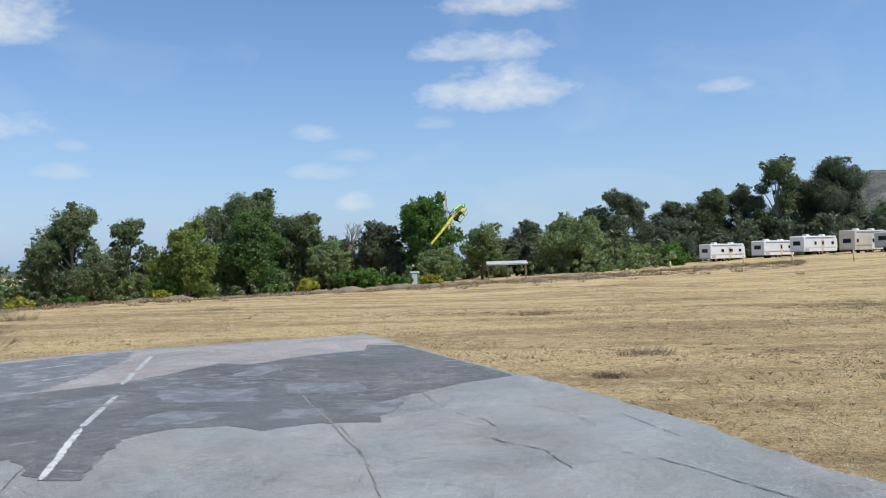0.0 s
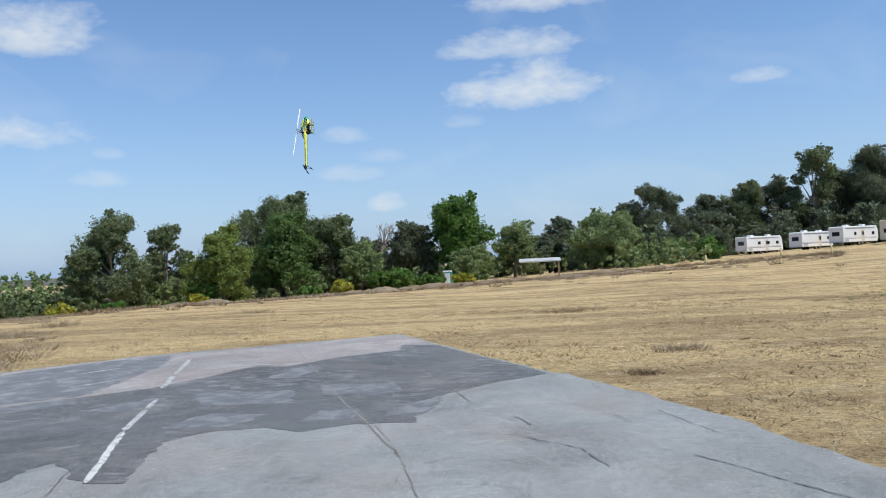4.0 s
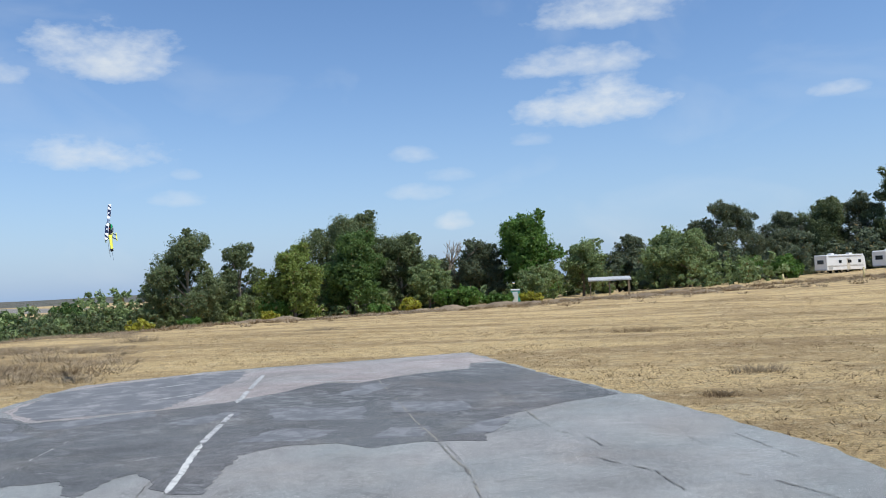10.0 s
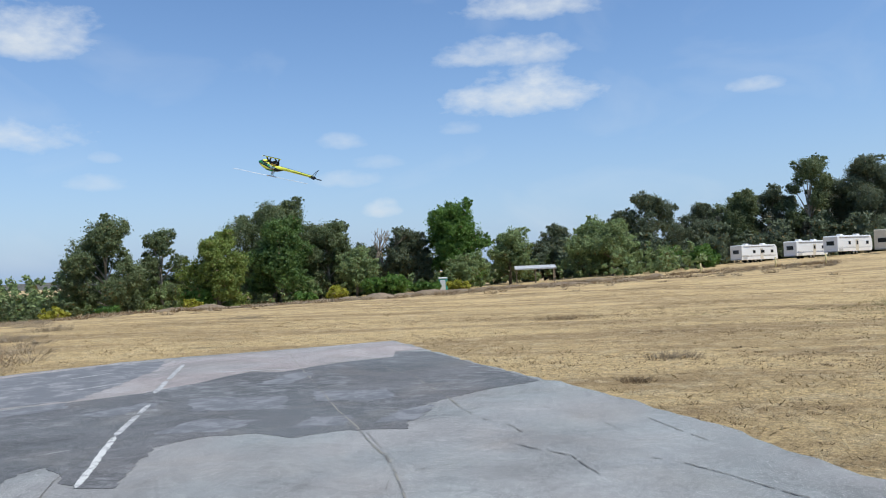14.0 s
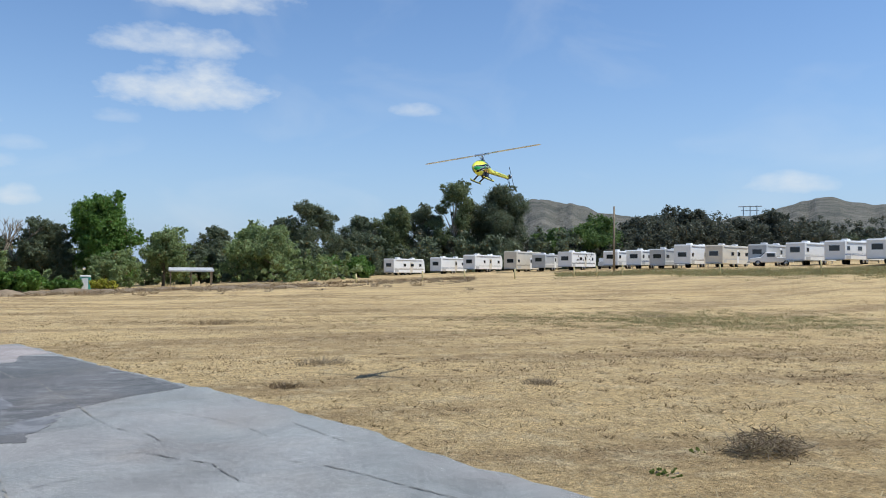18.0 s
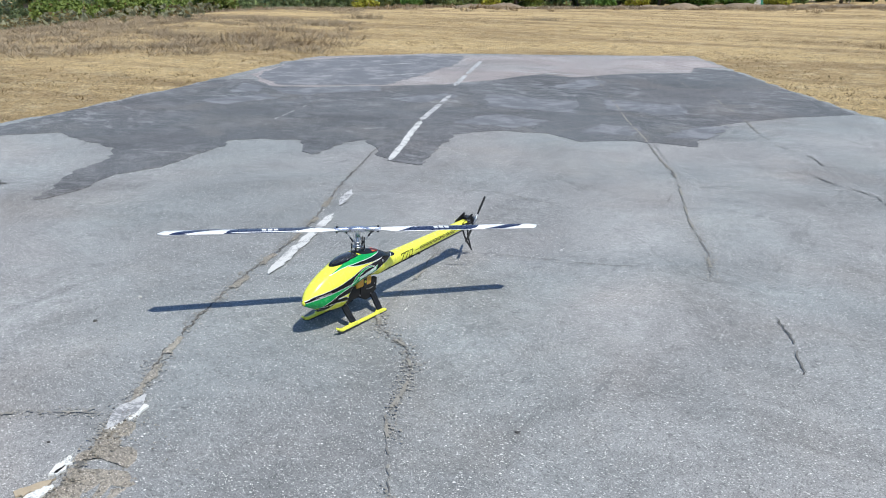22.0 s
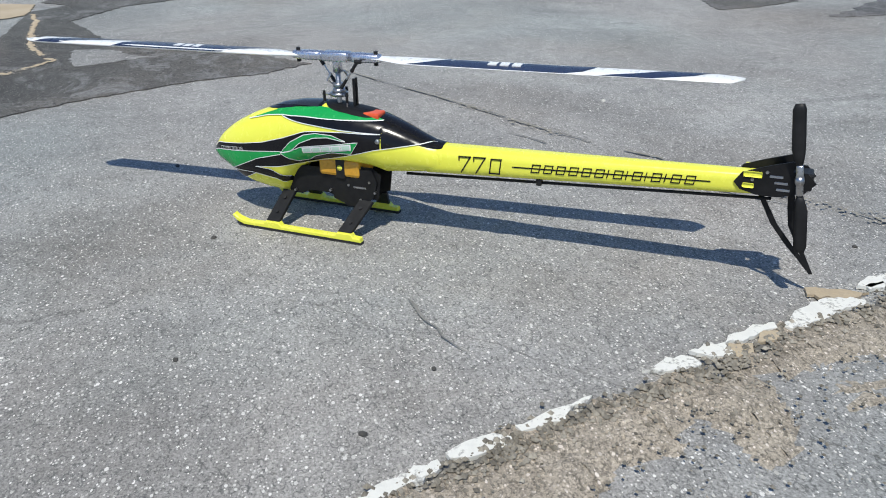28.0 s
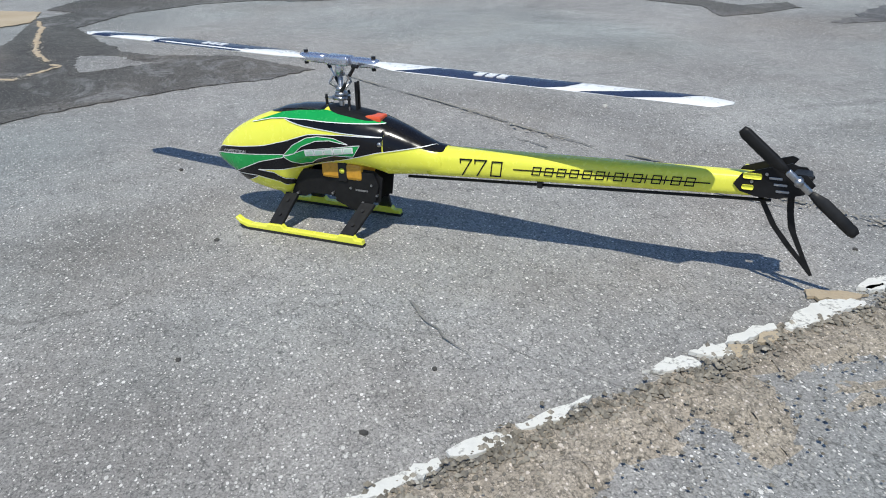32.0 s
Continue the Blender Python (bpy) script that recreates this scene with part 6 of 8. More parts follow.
def build_helicopter():
    e = thing("model_helicopter", pose(0, 0, 0), "large yellow, green and black radio-controlled helicopter with white blades", "model helicopter")
    can = part("canopy", canopy_mesh(), H_YELLOW, e, "glossy yellow canopy with green and black flashes", True)
    for side in (1, -1):
        for nm, up, low, m, lift in (("black_flash", BAND_U, BAND_L, H_BLACK, 0.0011), ("rear_black_flash", REAR_U, REAR_L, H_BLACK, 0.0011), ("green_top_flash", G_TOP_U, G_TOP_L, H_GREEN, 0.0013),
                                     ("green_nose", NOSE_U, NOSE_L, H_GREEN, 0.0015), ("lower_black_flash", WEDGE_U, WEDGE_L, H_BLACK, 0.0012), ("black_spike", SPIKE_U, SPIKE_L, H_BLACK, 0.0013)):
            part(nm, side_strip(up, low, side, 96, 7, lift), m, can, "", True)
        part("emblem_arc", side_strip(SWOOSH_U, SWOOSH_M, side, lift=0.002), H_GREEN, can, "green emblem", True)
        part("emblem_limb", side_strip(LIMB_U, LIMB_L, side, lift=0.002), H_GREEN, can, "", True)
        for line in (BAND_U, SKIRT, NOSE_U, NOSE_L[:3], REAR_L[4:], G_TOP_L, SWOOSH_U, SWOOSH_M, LIMB_L, LIMB_U, WEDGE_L, WEDGE_U, SPIKE_U[:3], SPIKE_L[1:]):
            part("pinstripe", pin_line(line, side, 0.0008, 0.0024), H_WHITE, can, "", True)
        for i in range(5):
            x = 0.066 - i * 0.0252
            z = 0.1955 + (0.066 - x) * 0.145
            part("emblem_outline", side_strip([(x - 0.0235, z + 0.0165), (x + 0.001, z + 0.0130)], [(x - 0.0235, z + 0.002), (x + 0.001, z - 0.0015)], side, 4, 2, 0.0028), H_WHITE, can)
            part("emblem_bar", side_strip([(x - 0.0205, z + 0.0135), (x - 0.002, z + 0.0108)], [(x - 0.0205, z + 0.0045), (x - 0.002, z + 0.0018)], side, 4, 2, 0.0036), MINT, can)
        if side > 0:
            # small letters wrapped round the nose
            tx = writing("lettering", "COMPETITION", 0.0118, Matrix(), H_WHITE, can, "small white lettering")
            for v in tx.data.vertices:
                x = 0.322 - v.co.x * 1.02
                z = 0.1665 + v.co.x * 0.135 + v.co.y
                v.co = (x, can_side(x, z) + 0.0016, z)
        # canopy fixing grommet
        bm = bmesh.new()
        y = can_side(-0.121, 0.236)
        rod(bm, (-0.121, side * (y - 0.002), 0.236), (-0.121, side * (y + 0.0045), 0.236), 0.0062, 0.005, 14)
        part("grommet", bm, STEEL, can, "", True)
    # rear top in gloss black, hatch glass, opening round the mast
    part("rear_top", roof_strip(-0.262, -0.095, lambda t: 0.024 + 0.034 * t), H_BLACK, can, "", True)
    part("hatch", roof_strip(0.030, 0.190, lambda t: 0.047 * math.sqrt(max(0.02, 1 - t * t))), H_BLACK, can, "dark hatch along the canopy's ridge", True)
    part("hatch_pane", roof_strip(0.038, 0.172, lambda t: 0.036 * math.sqrt(max(0.02, 1 - t * t)), 0.002), DARK_GLASS, can, "", True)
    part("mast_opening", roof_strip(-0.110, 0.028, lambda t: 0.040 * math.sqrt(max(0.1, 1 - (2 * t - 1) ** 4)), 0.0022), CARBON, can, "black opening round the mast")
    bm = bmesh.new()
    box(bm, -0.112, -0.072, -0.010, 0.030, 0.262, 0.2905, 0.004)
    part("receiver_pack", bm, RED_P, e, "red wrapped pack behind the mast")
    # boom
    bm = bmesh.new()
    rings = []
    for i in range(25):
        t = i / 24
        x = -0.225 - 0.715 * t
        top, low = 0.2275 + 0.021 * t, 0.1640 + 0.039 * t
        zc, hz, w = (top + low) / 2, (top - low) / 2, 0.034 - 0.013 * t
        rings.append([(x, w * math.copysign(abs(math.cos(a)) ** 0.62, math.cos(a)), zc + hz * math.copysign(abs(math.sin(a)) ** 0.62, math.sin(a))) for a in (2 * math.pi * (j + 0.5) / 24 for j in range(24))])
    loft(bm, rings)
    boom = part("tail_boom", bm, H_YELLOW, e, "tapered fluorescent yellow tail boom", True)
    bm = bmesh.new()
    rod(bm, (-0.17, 0.012, 0.1535), (-0.945, 0.010, 0.1965), 0.0034, 0.0034, 8)
    part("control_rod", bm, CARBON, boom, "", True)
    for x in (-0.483,):
        bm = bmesh.new()
        box(bm, x - 0.006, x + 0.006, 0.004, 0.020, 0.165, 0.183, 0.002)
        part("rod_guide", bm, BLACK_PLASTIC, boom)
    bm = bmesh.new()
    loft(bm, [[(x, y * 1.02, 0.1958 + (z - 0.1958) * 1.015) for x, y, z in rings[0]], [(x - 0.0015, y * 1.02, z) for x, y, z in rings[0]]])
    for side in (1, -1):
        def boom_y(x):
            t = (-0.225 - x) / 0.715
            return side * (0.0345 - 0.013 * t)
        rot = Matrix(((-side, 0, 0, 0), (0, 0, side, 0), (0, 1, 0, 0), (0, 0, 0, 1)))
        # model number in thin upright strokes, slanting a little
        lean = Matrix.Rotation(radians(2.35), 4, "Y") @ Matrix.Rotation(radians(side * 1.04), 4, "Z")
        x0 = -0.306 if side > 0 else -0.406
        seven = [(0.0, 0.0), (0.0, 0.008)], [(0.0, 0.008), (0.026, 0.008), (0.004, -0.027)]
        nought = [(0.004, -0.0255), (0.026, -0.0255), (0.031, 0.0065), (0.009, 0.0065), (0.004, -0.0255)]
        number = [[(u + k, v) for u, v in line] for k in (0.0, 0.034) for line in seven] + [[(u + 0.065, v) for u, v in nought]]
        strokes("number", number, 0.0026, Matrix.Translation((x0, boom_y(x0), 0.2075 if side > 0 else 0.2115)) @ lean @ rot, H_BLACK, boom, "thin black model number")
        # maker's name as a row of plain slanted shapes struck through by a line
        start = -0.466 if side > 0 else -0.826
        base = Matrix.Translation((start, boom_y(start), 0.2065 if side > 0 else 0.2215)) @ Matrix.Rotation(radians(2.35), 4, "Y") @ Matrix.Rotation(radians(side * 1.04), 4, "Z") @ rot
        u = 0.0
        shapes = []
        for k in range(15):
            w = 0.0045 if k in (6, 8, 10, 12) else 0.0205
            if w > 0.01:
                h = 0.0082
                shapes.append([(u + 0.002, -h), (u + w - 0.002, -h), (u + w + 0.002, h), (u + 0.006, h), (u + 0.002, -h)])
            else:
                shapes.append([(u, -0.0082), (u + 0.004, 0.0082)])
            u += w + 0.0065
        strokes("name_shape", shapes, 0.0021, base, H_BLACK, boom, "row of plain thin black shapes")["kind"] = "stuff"
        strokes("strike_line", [[(-0.038, 0.0), (u + 0.022, 0.0)]], 0.0026, base, H_BLACK, boom)
    # mechanics in the open belly
    for side in (1, -1):
        bm = bmesh.new()
        prism(bm, [(0.136, 0.076), (0.132, 0.130), (0.112, 0.144), (0.09, 0.148), (0.03, 0.150), (-0.03, 0.162), (-0.09, 0.162), (-0.112, 0.148), (-0.104, 0.086), (-0.02, 0.076), (0.03, 0.088), (0.08, 0.088), (0.10, 0.076)],
              "y", side * 0.030, side * 0.0325)
        part("side_plate", bm, CARBON, e, "black carbon side frame")
        bm = bmesh.new()
        prism(bm, [(0.012, 0.078), (0.016, 0.150), (-0.006, 0.156), (-0.092, 0.158), (-0.104, 0.128), (-0.094, 0.092), (-0.072, 0.066), (-0.03, 0.062)], "y", side * 0.0345, side * 0.037)
        part("rear_plate", bm, CARBON, e, "black carbon rear plate")
        for x, z in ((0.118, 0.084), (-0.06, 0.082), (-0.085, 0.128), (0.02, 0.096), (-0.03, 0.115), (-0.098, 0.104), (-0.05, 0.14)):
            bm = bmesh.new()
            rod(bm, (x, side * 0.0325, z), (x, side * 0.0395, z), 0.0035, 0.003, 8)
            part("bolt", bm, STEEL, e)
        bm = bmesh.new()
        box(bm, -0.075, -0.043, *sorted((side * 0.0365, side * 0.0385)), 0.110, 0.114)
        part("lever", bm, STEEL, e)
    bm = bmesh.new()
    box(bm, -0.062, 0.046, -0.041, 0.041, 0.134, 0.176, 0.008)
    part("battery", bm, BATTERY, e, "orange-yellow wrapped battery in the frame")
    bm = bmesh.new()
    box(bm, -0.06, 0.12, -0.024, 0.024, 0.09, 0.129, 0.004)
    part("gearbox", bm, BLACK_PLASTIC, e)
    bm = bmesh.new()
    box(bm, -0.024, 0.000, -0.0425, 0.0425, 0.130, 0.178, 0.003)
    part("battery_strap", bm, BLACK_PLASTIC, e, "black battery strap")
    bm = bmesh.new()
    rod(bm, (-0.012, -0.044, 0.157), (-0.012, 0.044, 0.157), 0.0065, 0.0065, 14)
    part("strap_badge", bm, H_YELLOW, e, "yellow round badge", True)
    bm = bmesh.new()
    rod(bm, (-0.03, -0.034, 0.08), (-0.03, 0.034, 0.08), 0.02, 0.02, 16)
    part("motor", bm, BLACK_PLASTIC, e, "", True)
    # landing gear
    for side in (1, -1):
        bm = bmesh.new()
        prof = [(-0.092, 0.006), (-0.090, 0.016), (-0.072, 0.017), (-0.067, 0.024), (-0.031, 0.024), (-0.023, 0.016), (0.120, 0.016), (0.128, 0.024), (0.164, 0.024), (0.170, 0.017), (0.218, 0.016),
                (0.240, 0.022), (0.254, 0.031), (0.259, 0.026), (0.246, 0.013), (0.226, 0.006)]
        prism(bm, prof, "y", side * 0.093, side * 0.111, 0.002)
        sk = part("skid", bm, H_YELLOW, e, "yellow skid rail")
        bm = bmesh.new()
        prism(bm, [(-0.093, 0.0), (-0.092, 0.0065), (0.227, 0.0065), (0.247, 0.0125), (0.243, 0.007), (0.222, 0.0)], "y", side * 0.094, side * 0.110)
        part("rubber_strip", bm, RUBBER, sk)
        for x in (-0.048, 0.146):
            bm = bmesh.new()
            lo, hi = (x, side * 0.102, 0.022), (x + (-0.027 if x < 0 else -0.012), side * 0.036, 0.080)
            for dx in (0,):
                vs = [(lo[0] - 0.017, lo[1], lo[2]), (lo[0] + 0.017, lo[1], lo[2]), (hi[0] + 0.017, hi[1], hi[2]), (hi[0] - 0.017, hi[1], hi[2])]
                a = [bm.verts.new((v[0], v[1] - 0.003 * side, v[2] - 0.003)) for v in vs]
                b = [bm.verts.new((v[0], v[1] + 0.003 * side, v[2] + 0.003)) for v in vs]
                bm.faces.new(a), bm.faces.new(b[::-1])
                for i in range(4):
                    j = (i + 1) % 4
                    bm.faces.new((a[i], b[i], b[j], a[j]))
            st = part("skid_strut", bm, CARBON, e, "black carbon skid strut")
            for k in (0.3, 0.75):
                bm = bmesh.new()
                p = Vector(lo).lerp(Vector(hi), k)
                rod(bm, p, p + Vector((0, 0.0055 * side, 0.0055)), 0.0042, 0.0042, 8)
                part("bolt", bm, BLACK_PLASTIC, st)
    # tail gear case and fin
    for side in (1, -1):
        bm = bmesh.new()
        loop = [(-0.872, 0.228), (-0.885, 0.249), (-0.925, 0.264), (-0.972, 0.279), (-0.984, 0.274), (-0.974, 0.259), (-1.0, 0.259), (-1.018, 0.240), (-1.0, 0.219), (-0.955, 0.206), (-0.915, 0.206), (-0.885, 0.214)]
        prism(bm, loop, "y", side * 0.0235, side * 0.026)
        tp = part("tail_plate", bm, CARBON, e, "black carbon tail side plate")
        for xa, xb, za, zb in ((-0.888, -0.922, 0.2415, 0.2525), (-0.888, -0.91, 0.2195, 0.2285)):
            bm = bmesh.new()
            box(bm, xb, xa, *sorted((side * 0.0262, side * 0.0268)), za, zb, 0.003)
            part("cutout", bm, H_YELLOW, tp)
        for xa, za in ((-0.935, 0.244), (-0.945, 0.232), (-0.95, 0.219)):
            bm = bmesh.new()
            box(bm, xa - 0.024, xa, *sorted((side * 0.0262, side * 0.0268)), za, za + 0.0045, 0.001)
            part("slot", bm, STEEL, tp)
        for x, z in ((-0.99, 0.249), (-0.93, 0.2535), (-0.905, 0.236)):
            bm = bmesh.new()
            rod(bm, (x, side * 0.026, z), (x, side * 0.0285, z), 0.0036, 0.003, 8)
            part("bolt", bm, STEEL, tp)
    bm = bmesh.new()
    box(bm, -1.012, -0.96, -0.022, 0.022, 0.222, 0.256, 0.004)
    part("tail_gearbox", bm, BLACK_PLASTIC, e)
    bm = bmesh.new()
    prism(bm, [(-0.915, 0.208), (-0.925, 0.208), (-0.963, 0.142), (-0.998, 0.100), (-1.016, 0.080), (-1.008, 0.094), (-0.983, 0.142), (-0.976, 0.180), (-0.973, 0.209), (-0.986, 0.209),
               (-0.990, 0.170), (-1.000, 0.132), (-1.024, 0.082), (-1.043, 0.046), (-1.037, 0.044), (-1.008, 0.076), (-0.982, 0.103), (-0.950, 0.143)], "y", -0.0017, 0.0017)
    part("tail_fin", bm, CARBON, e, "slim black carbon fin with a skid foot")
    # mast, swashplate and servo links
    bm = bmesh.new()
    rod(bm, (0, 0, 0.17), (0, 0, 0.414), 0.006, 0.006, 14)
    part("main_shaft", bm, STEEL, e, "", True)
    bm = bmesh.new()
    rod(bm, (0, 0, 0.318), (0, 0, 0.325), 0.021, 0.021, 20)
    rod(bm, (0, 0, 0.325), (0, 0, 0.334), 0.016, 0.014, 18)
    rod(bm, (0, 0, 0.338), (0, 0, 0.346), 0.013, 0.012, 16)
    sw = part("swashplate", bm, STEEL, e, "", True)
    for k in range(3):
        a = k * 2.094 + 0.5
        c, s = math.cos(a), math.sin(a)
        bm = bmesh.new()
        rod(bm, (0.020 * c, 0.020 * s, 0.3215), (0.034 * c, 0.034 * s, 0.3215), 0.003, 0.0026, 8)
        part("swashplate_arm", bm, STEEL, sw)
        bm = bmesh.new()
        rod(bm, (0.034 * c, 0.034 * s, 0.270), (0.034 * c, 0.034 * s, 0.318), 0.0018, 0.0018, 8)
        part("servo_link", bm, STEEL, sw)
        bm = bmesh.new()
        rod(bm, (0.034 * c, 0.034 * s, 0.306), (0.034 * c, 0.034 * s, 0.330), 0.0036, 0.0030, 8)
        bmesh.ops.create_icosphere(bm, subdivisions=1, radius=0.0048, matrix=Matrix.Translation((0.034 * c, 0.034 * s, 0.3225)))
        part("link_end", bm, BLACK_PLASTIC, sw)
    bm = bmesh.new()
    box(bm, -0.052, -0.030, -0.010, 0.010, 0.262, 0.288, 0.002)
    rod(bm, (-0.042, 0.006, 0.285), (-0.042, 0.006, 0.360), 0.0032, 0.0032, 10)
    rod(bm, (-0.042, -0.006, 0.285), (-0.042, -0.006, 0.360), 0.0032, 0.0032, 10)
    part("guide_post", bm, BLACK_PLASTIC, e)
    bm = bmesh.new()
    box(bm, -0.060, 0.030, -0.030, 0.030, 0.262, 0.268, 0.002)
    rod(bm, (0, 0, 0.262), (0, 0, 0.292), 0.012, 0.011, 16)
    part("bearing_block", bm, ALU, e, "silver bearing block round the shaft")
    for side in (1, -1):
        bm = bmesh.new()
        box(bm, 0.002, 0.026, *sorted((side * 0.016, side * 0.030)), 0.268, 0.288, 0.002)
        part("servo", bm, BLACK_PLASTIC, e)
    # main rotor head and blades, in its own space round the shaft
    bm = bmesh.new()
    box(bm, -0.032, 0.032, -0.016, 0.016, -0.010, 0.011, 0.004)
    rod(bm, (0, 0, -0.035), (0, 0, 0.006), 0.011, 0.011, 16)
    rod(bm, (-0.06, 0, 0), (0.06, 0, 0), 0.006, 0.006, 12)
    head = part("rotor_head", bm, ALU, e, "silver anodised rotor head", True)
    head.location = (0, 0, 0.406)
    for s in (1, -1):
        bm = bmesh.new()
        rings = []
        for r, wy, wz in ((0.032, 0.010, 0.010), (0.05, 0.0125, 0.011), (0.07, 0.014, 0.011), (0.098, 0.012, 0.010), (0.106, 0.010, 0.009)):
            rings.append([(s * r, wy * math.copysign(abs(math.cos(a)) ** 0.7, math.cos(a)), wz * math.copysign(abs(math.sin(a)) ** 0.7, math.sin(a))) for a in (2 * math.pi * j / 16 for j in range(16))])
        loft(bm, rings)
        part("blade_grip", bm, ALU, head, "", True)
        bm = bmesh.new()
        rod(bm, (s * 0.095, 0, -0.016), (s * 0.095, 0, 0.016), 0.005, 0.005, 10)
        part("blade_bolt", bm, BLACK_PLASTIC, head)
        bm = bmesh.new()
        rod(bm, (s * 0.055, -s * 0.026, -0.004), (s * 0.07, -s * 0.026, -0.004), 0.0045, 0.0045, 8)
        part("ball_joint", bm, BLACK_PLASTIC, head)
        bm = bmesh.new()
        rod(bm, (s * 0.016, -s * 0.020, -0.066), (s * 0.060, -s * 0.026, -0.006), 0.0018, 0.0018, 8)
        part("pitch_link", bm, STEEL, head)
        for za, ra in ((0.0, 0.0), (0.66, 0.0)):
            bm = bmesh.new()
            pa = Vector((s * 0.016, -s * 0.020, -0.066)).lerp(Vector((s * 0.060, -s * 0.026, -0.006)), za)
            pb = Vector((s * 0.016, -s * 0.020, -0.066)).lerp(Vector((s * 0.060, -s * 0.026, -0.006)), za + 0.34)
            rod(bm, pa, pb, 0.0044, 0.0036, 8)
            part("link_end", bm, BLACK_PLASTIC, head)
        bm = bmesh.new()
        rod(bm, (s * 0.010, 0.0, -0.064), (s * 0.018, s * 0.018, -0.050), 0.0028, 0.0028, 8)
        rod(bm, (s * 0.018, s * 0.018, -0.050), (s * 0.010, s * 0.012, -0.034), 0.0026, 0.0026, 8)
        part("follower_arm", bm, STEEL, head)
        lead = [(0.088, 0.013), (0.12, 0.018), (0.16, 0.026), (0.83, 0.026), (0.855, 0.020), (0.866, 0.004)]
        trail = [(0.088, -0.013), (0.11, -0.016), (0.165, -0.040), (0.21, -0.044), (0.845, -0.040), (0.860, -0.030), (0.866, -0.004)]
        bm = bmesh.new()
        rings = []
        for i in range(31):
            r = 0.088 + 0.778 * i / 30
            ya, yb = lerp_at(trail, r), lerp_at(lead, r)
            tk = 0.0045 if r < 0.83 else 0.003
            rings.append([(s * r, s * (yb + (ya - yb) * u), tk * h) for u, h in ((0, 0), (0.12, 0.8), (0.3, 1.0), (0.65, 0.6), (1.0, 0.08), (1.0, -0.08), (0.65, -0.6), (0.3, -1.0), (0.12, -0.8))])
        loft(bm, rings)
        blade = part("main_blade", bm, H_WHITE, head, "white rotor blade with navy swooping stripes", True)

        def blade_strip(ra, rb, up_at, low_at, h):
            b2 = bmesh.new()
            g = []
            for i in range(25):
                r = ra + (rb - ra) * i / 24
                row = []
                for j in range(5):
                    y = low_at(i / 24) + (up_at(i / 24) - low_at(i / 24)) * j / 4
                    u = (0.026 - y) / 0.068
                    prof = lerp_at([(0, 0.1), (0.12, 0.82), (0.3, 1.02), (0.65, 0.64), (1.0, 0.12)], u)
                    row.append(b2.verts.new((s * r, s * y, h * (0.0045 * prof + 0.0007))))
                g.append(row)
            for a, b in zip(g, g[1:]):
                for j in range(4):
                    b2.faces.new((a[j], b[j], b[j + 1], a[j + 1]))
            return b2
        for h in (1,):
            part("navy_stripe", blade_strip(0.18, 0.59, lambda t: lerp_at([(0.18, -0.0405), (0.21, -0.026), (0.285, 0.0262)], 0.18 + 0.41 * t), lambda t: lerp_at([(0.52, -0.0412), (0.56, -0.022), (0.59, 0.0258)], 0.18 + 0.41 * t), h), H_NAVY, blade, "", True)
            part("navy_sweep", blade_strip(0.59, 0.82, lambda t: lerp_at([(0.59, -0.0405), (0.66, -0.016), (0.75, 0.0262)], 0.59 + 0.23 * t), lambda t: lerp_at([(0.69, -0.0412), (0.77, -0.012), (0.82, 0.0258)], 0.59 + 0.23 * t), h), H_NAVY, blade, "", True)
            bars = bmesh.new()
            for i in range(3):
                box(bars, *sorted((s * (0.355 + i * 0.026), s * (0.374 + i * 0.026))), *sorted((s * -0.018, s * 0.006)), *sorted((h * 0.003, h * 0.0058)))
            part("mark_bar", bars, H_WHITE, blade)["kind"] = "stuff"
    # tail rotor, round an axle across the boom
    bm = bmesh.new()
    rod(bm, (0, -0.006, 0), (0, 0.014, 0), 0.0085, 0.0085, 14)
    box(bm, -0.0065, 0.0065, 0.001, 0.011, -0.03, 0.03, 0.003)
    tail = part("tail_rotor", bm, STEEL, e, "steel tail rotor hub", True)
    tail.location = (-0.987, 0.038, 0.250)
    for s in (1, -1):
        bm = bmesh.new()
        rings = []
        for r, c0, c1 in ((0.028, -0.005, 0.006), (0.045, -0.008, 0.011), (0.06, -0.0095, 0.015), (0.135, -0.009, 0.0145), (0.145, -0.006, 0.010)):
            rings.append([(s * (c0 + (c1 - c0) * u), 0.006 + 0.0026 * h, s * r) for u, h in ((0, 0), (0.3, 1), (1, 0.1), (1, -0.1), (0.3, -1))])
        loft(bm, rings)
        part("tail_blade", bm, BLACK_PLASTIC, tail, "black tail rotor blade", True)
    return e, head, tail


HELI, ROTOR, TAIL_ROTOR = build_helicopter()

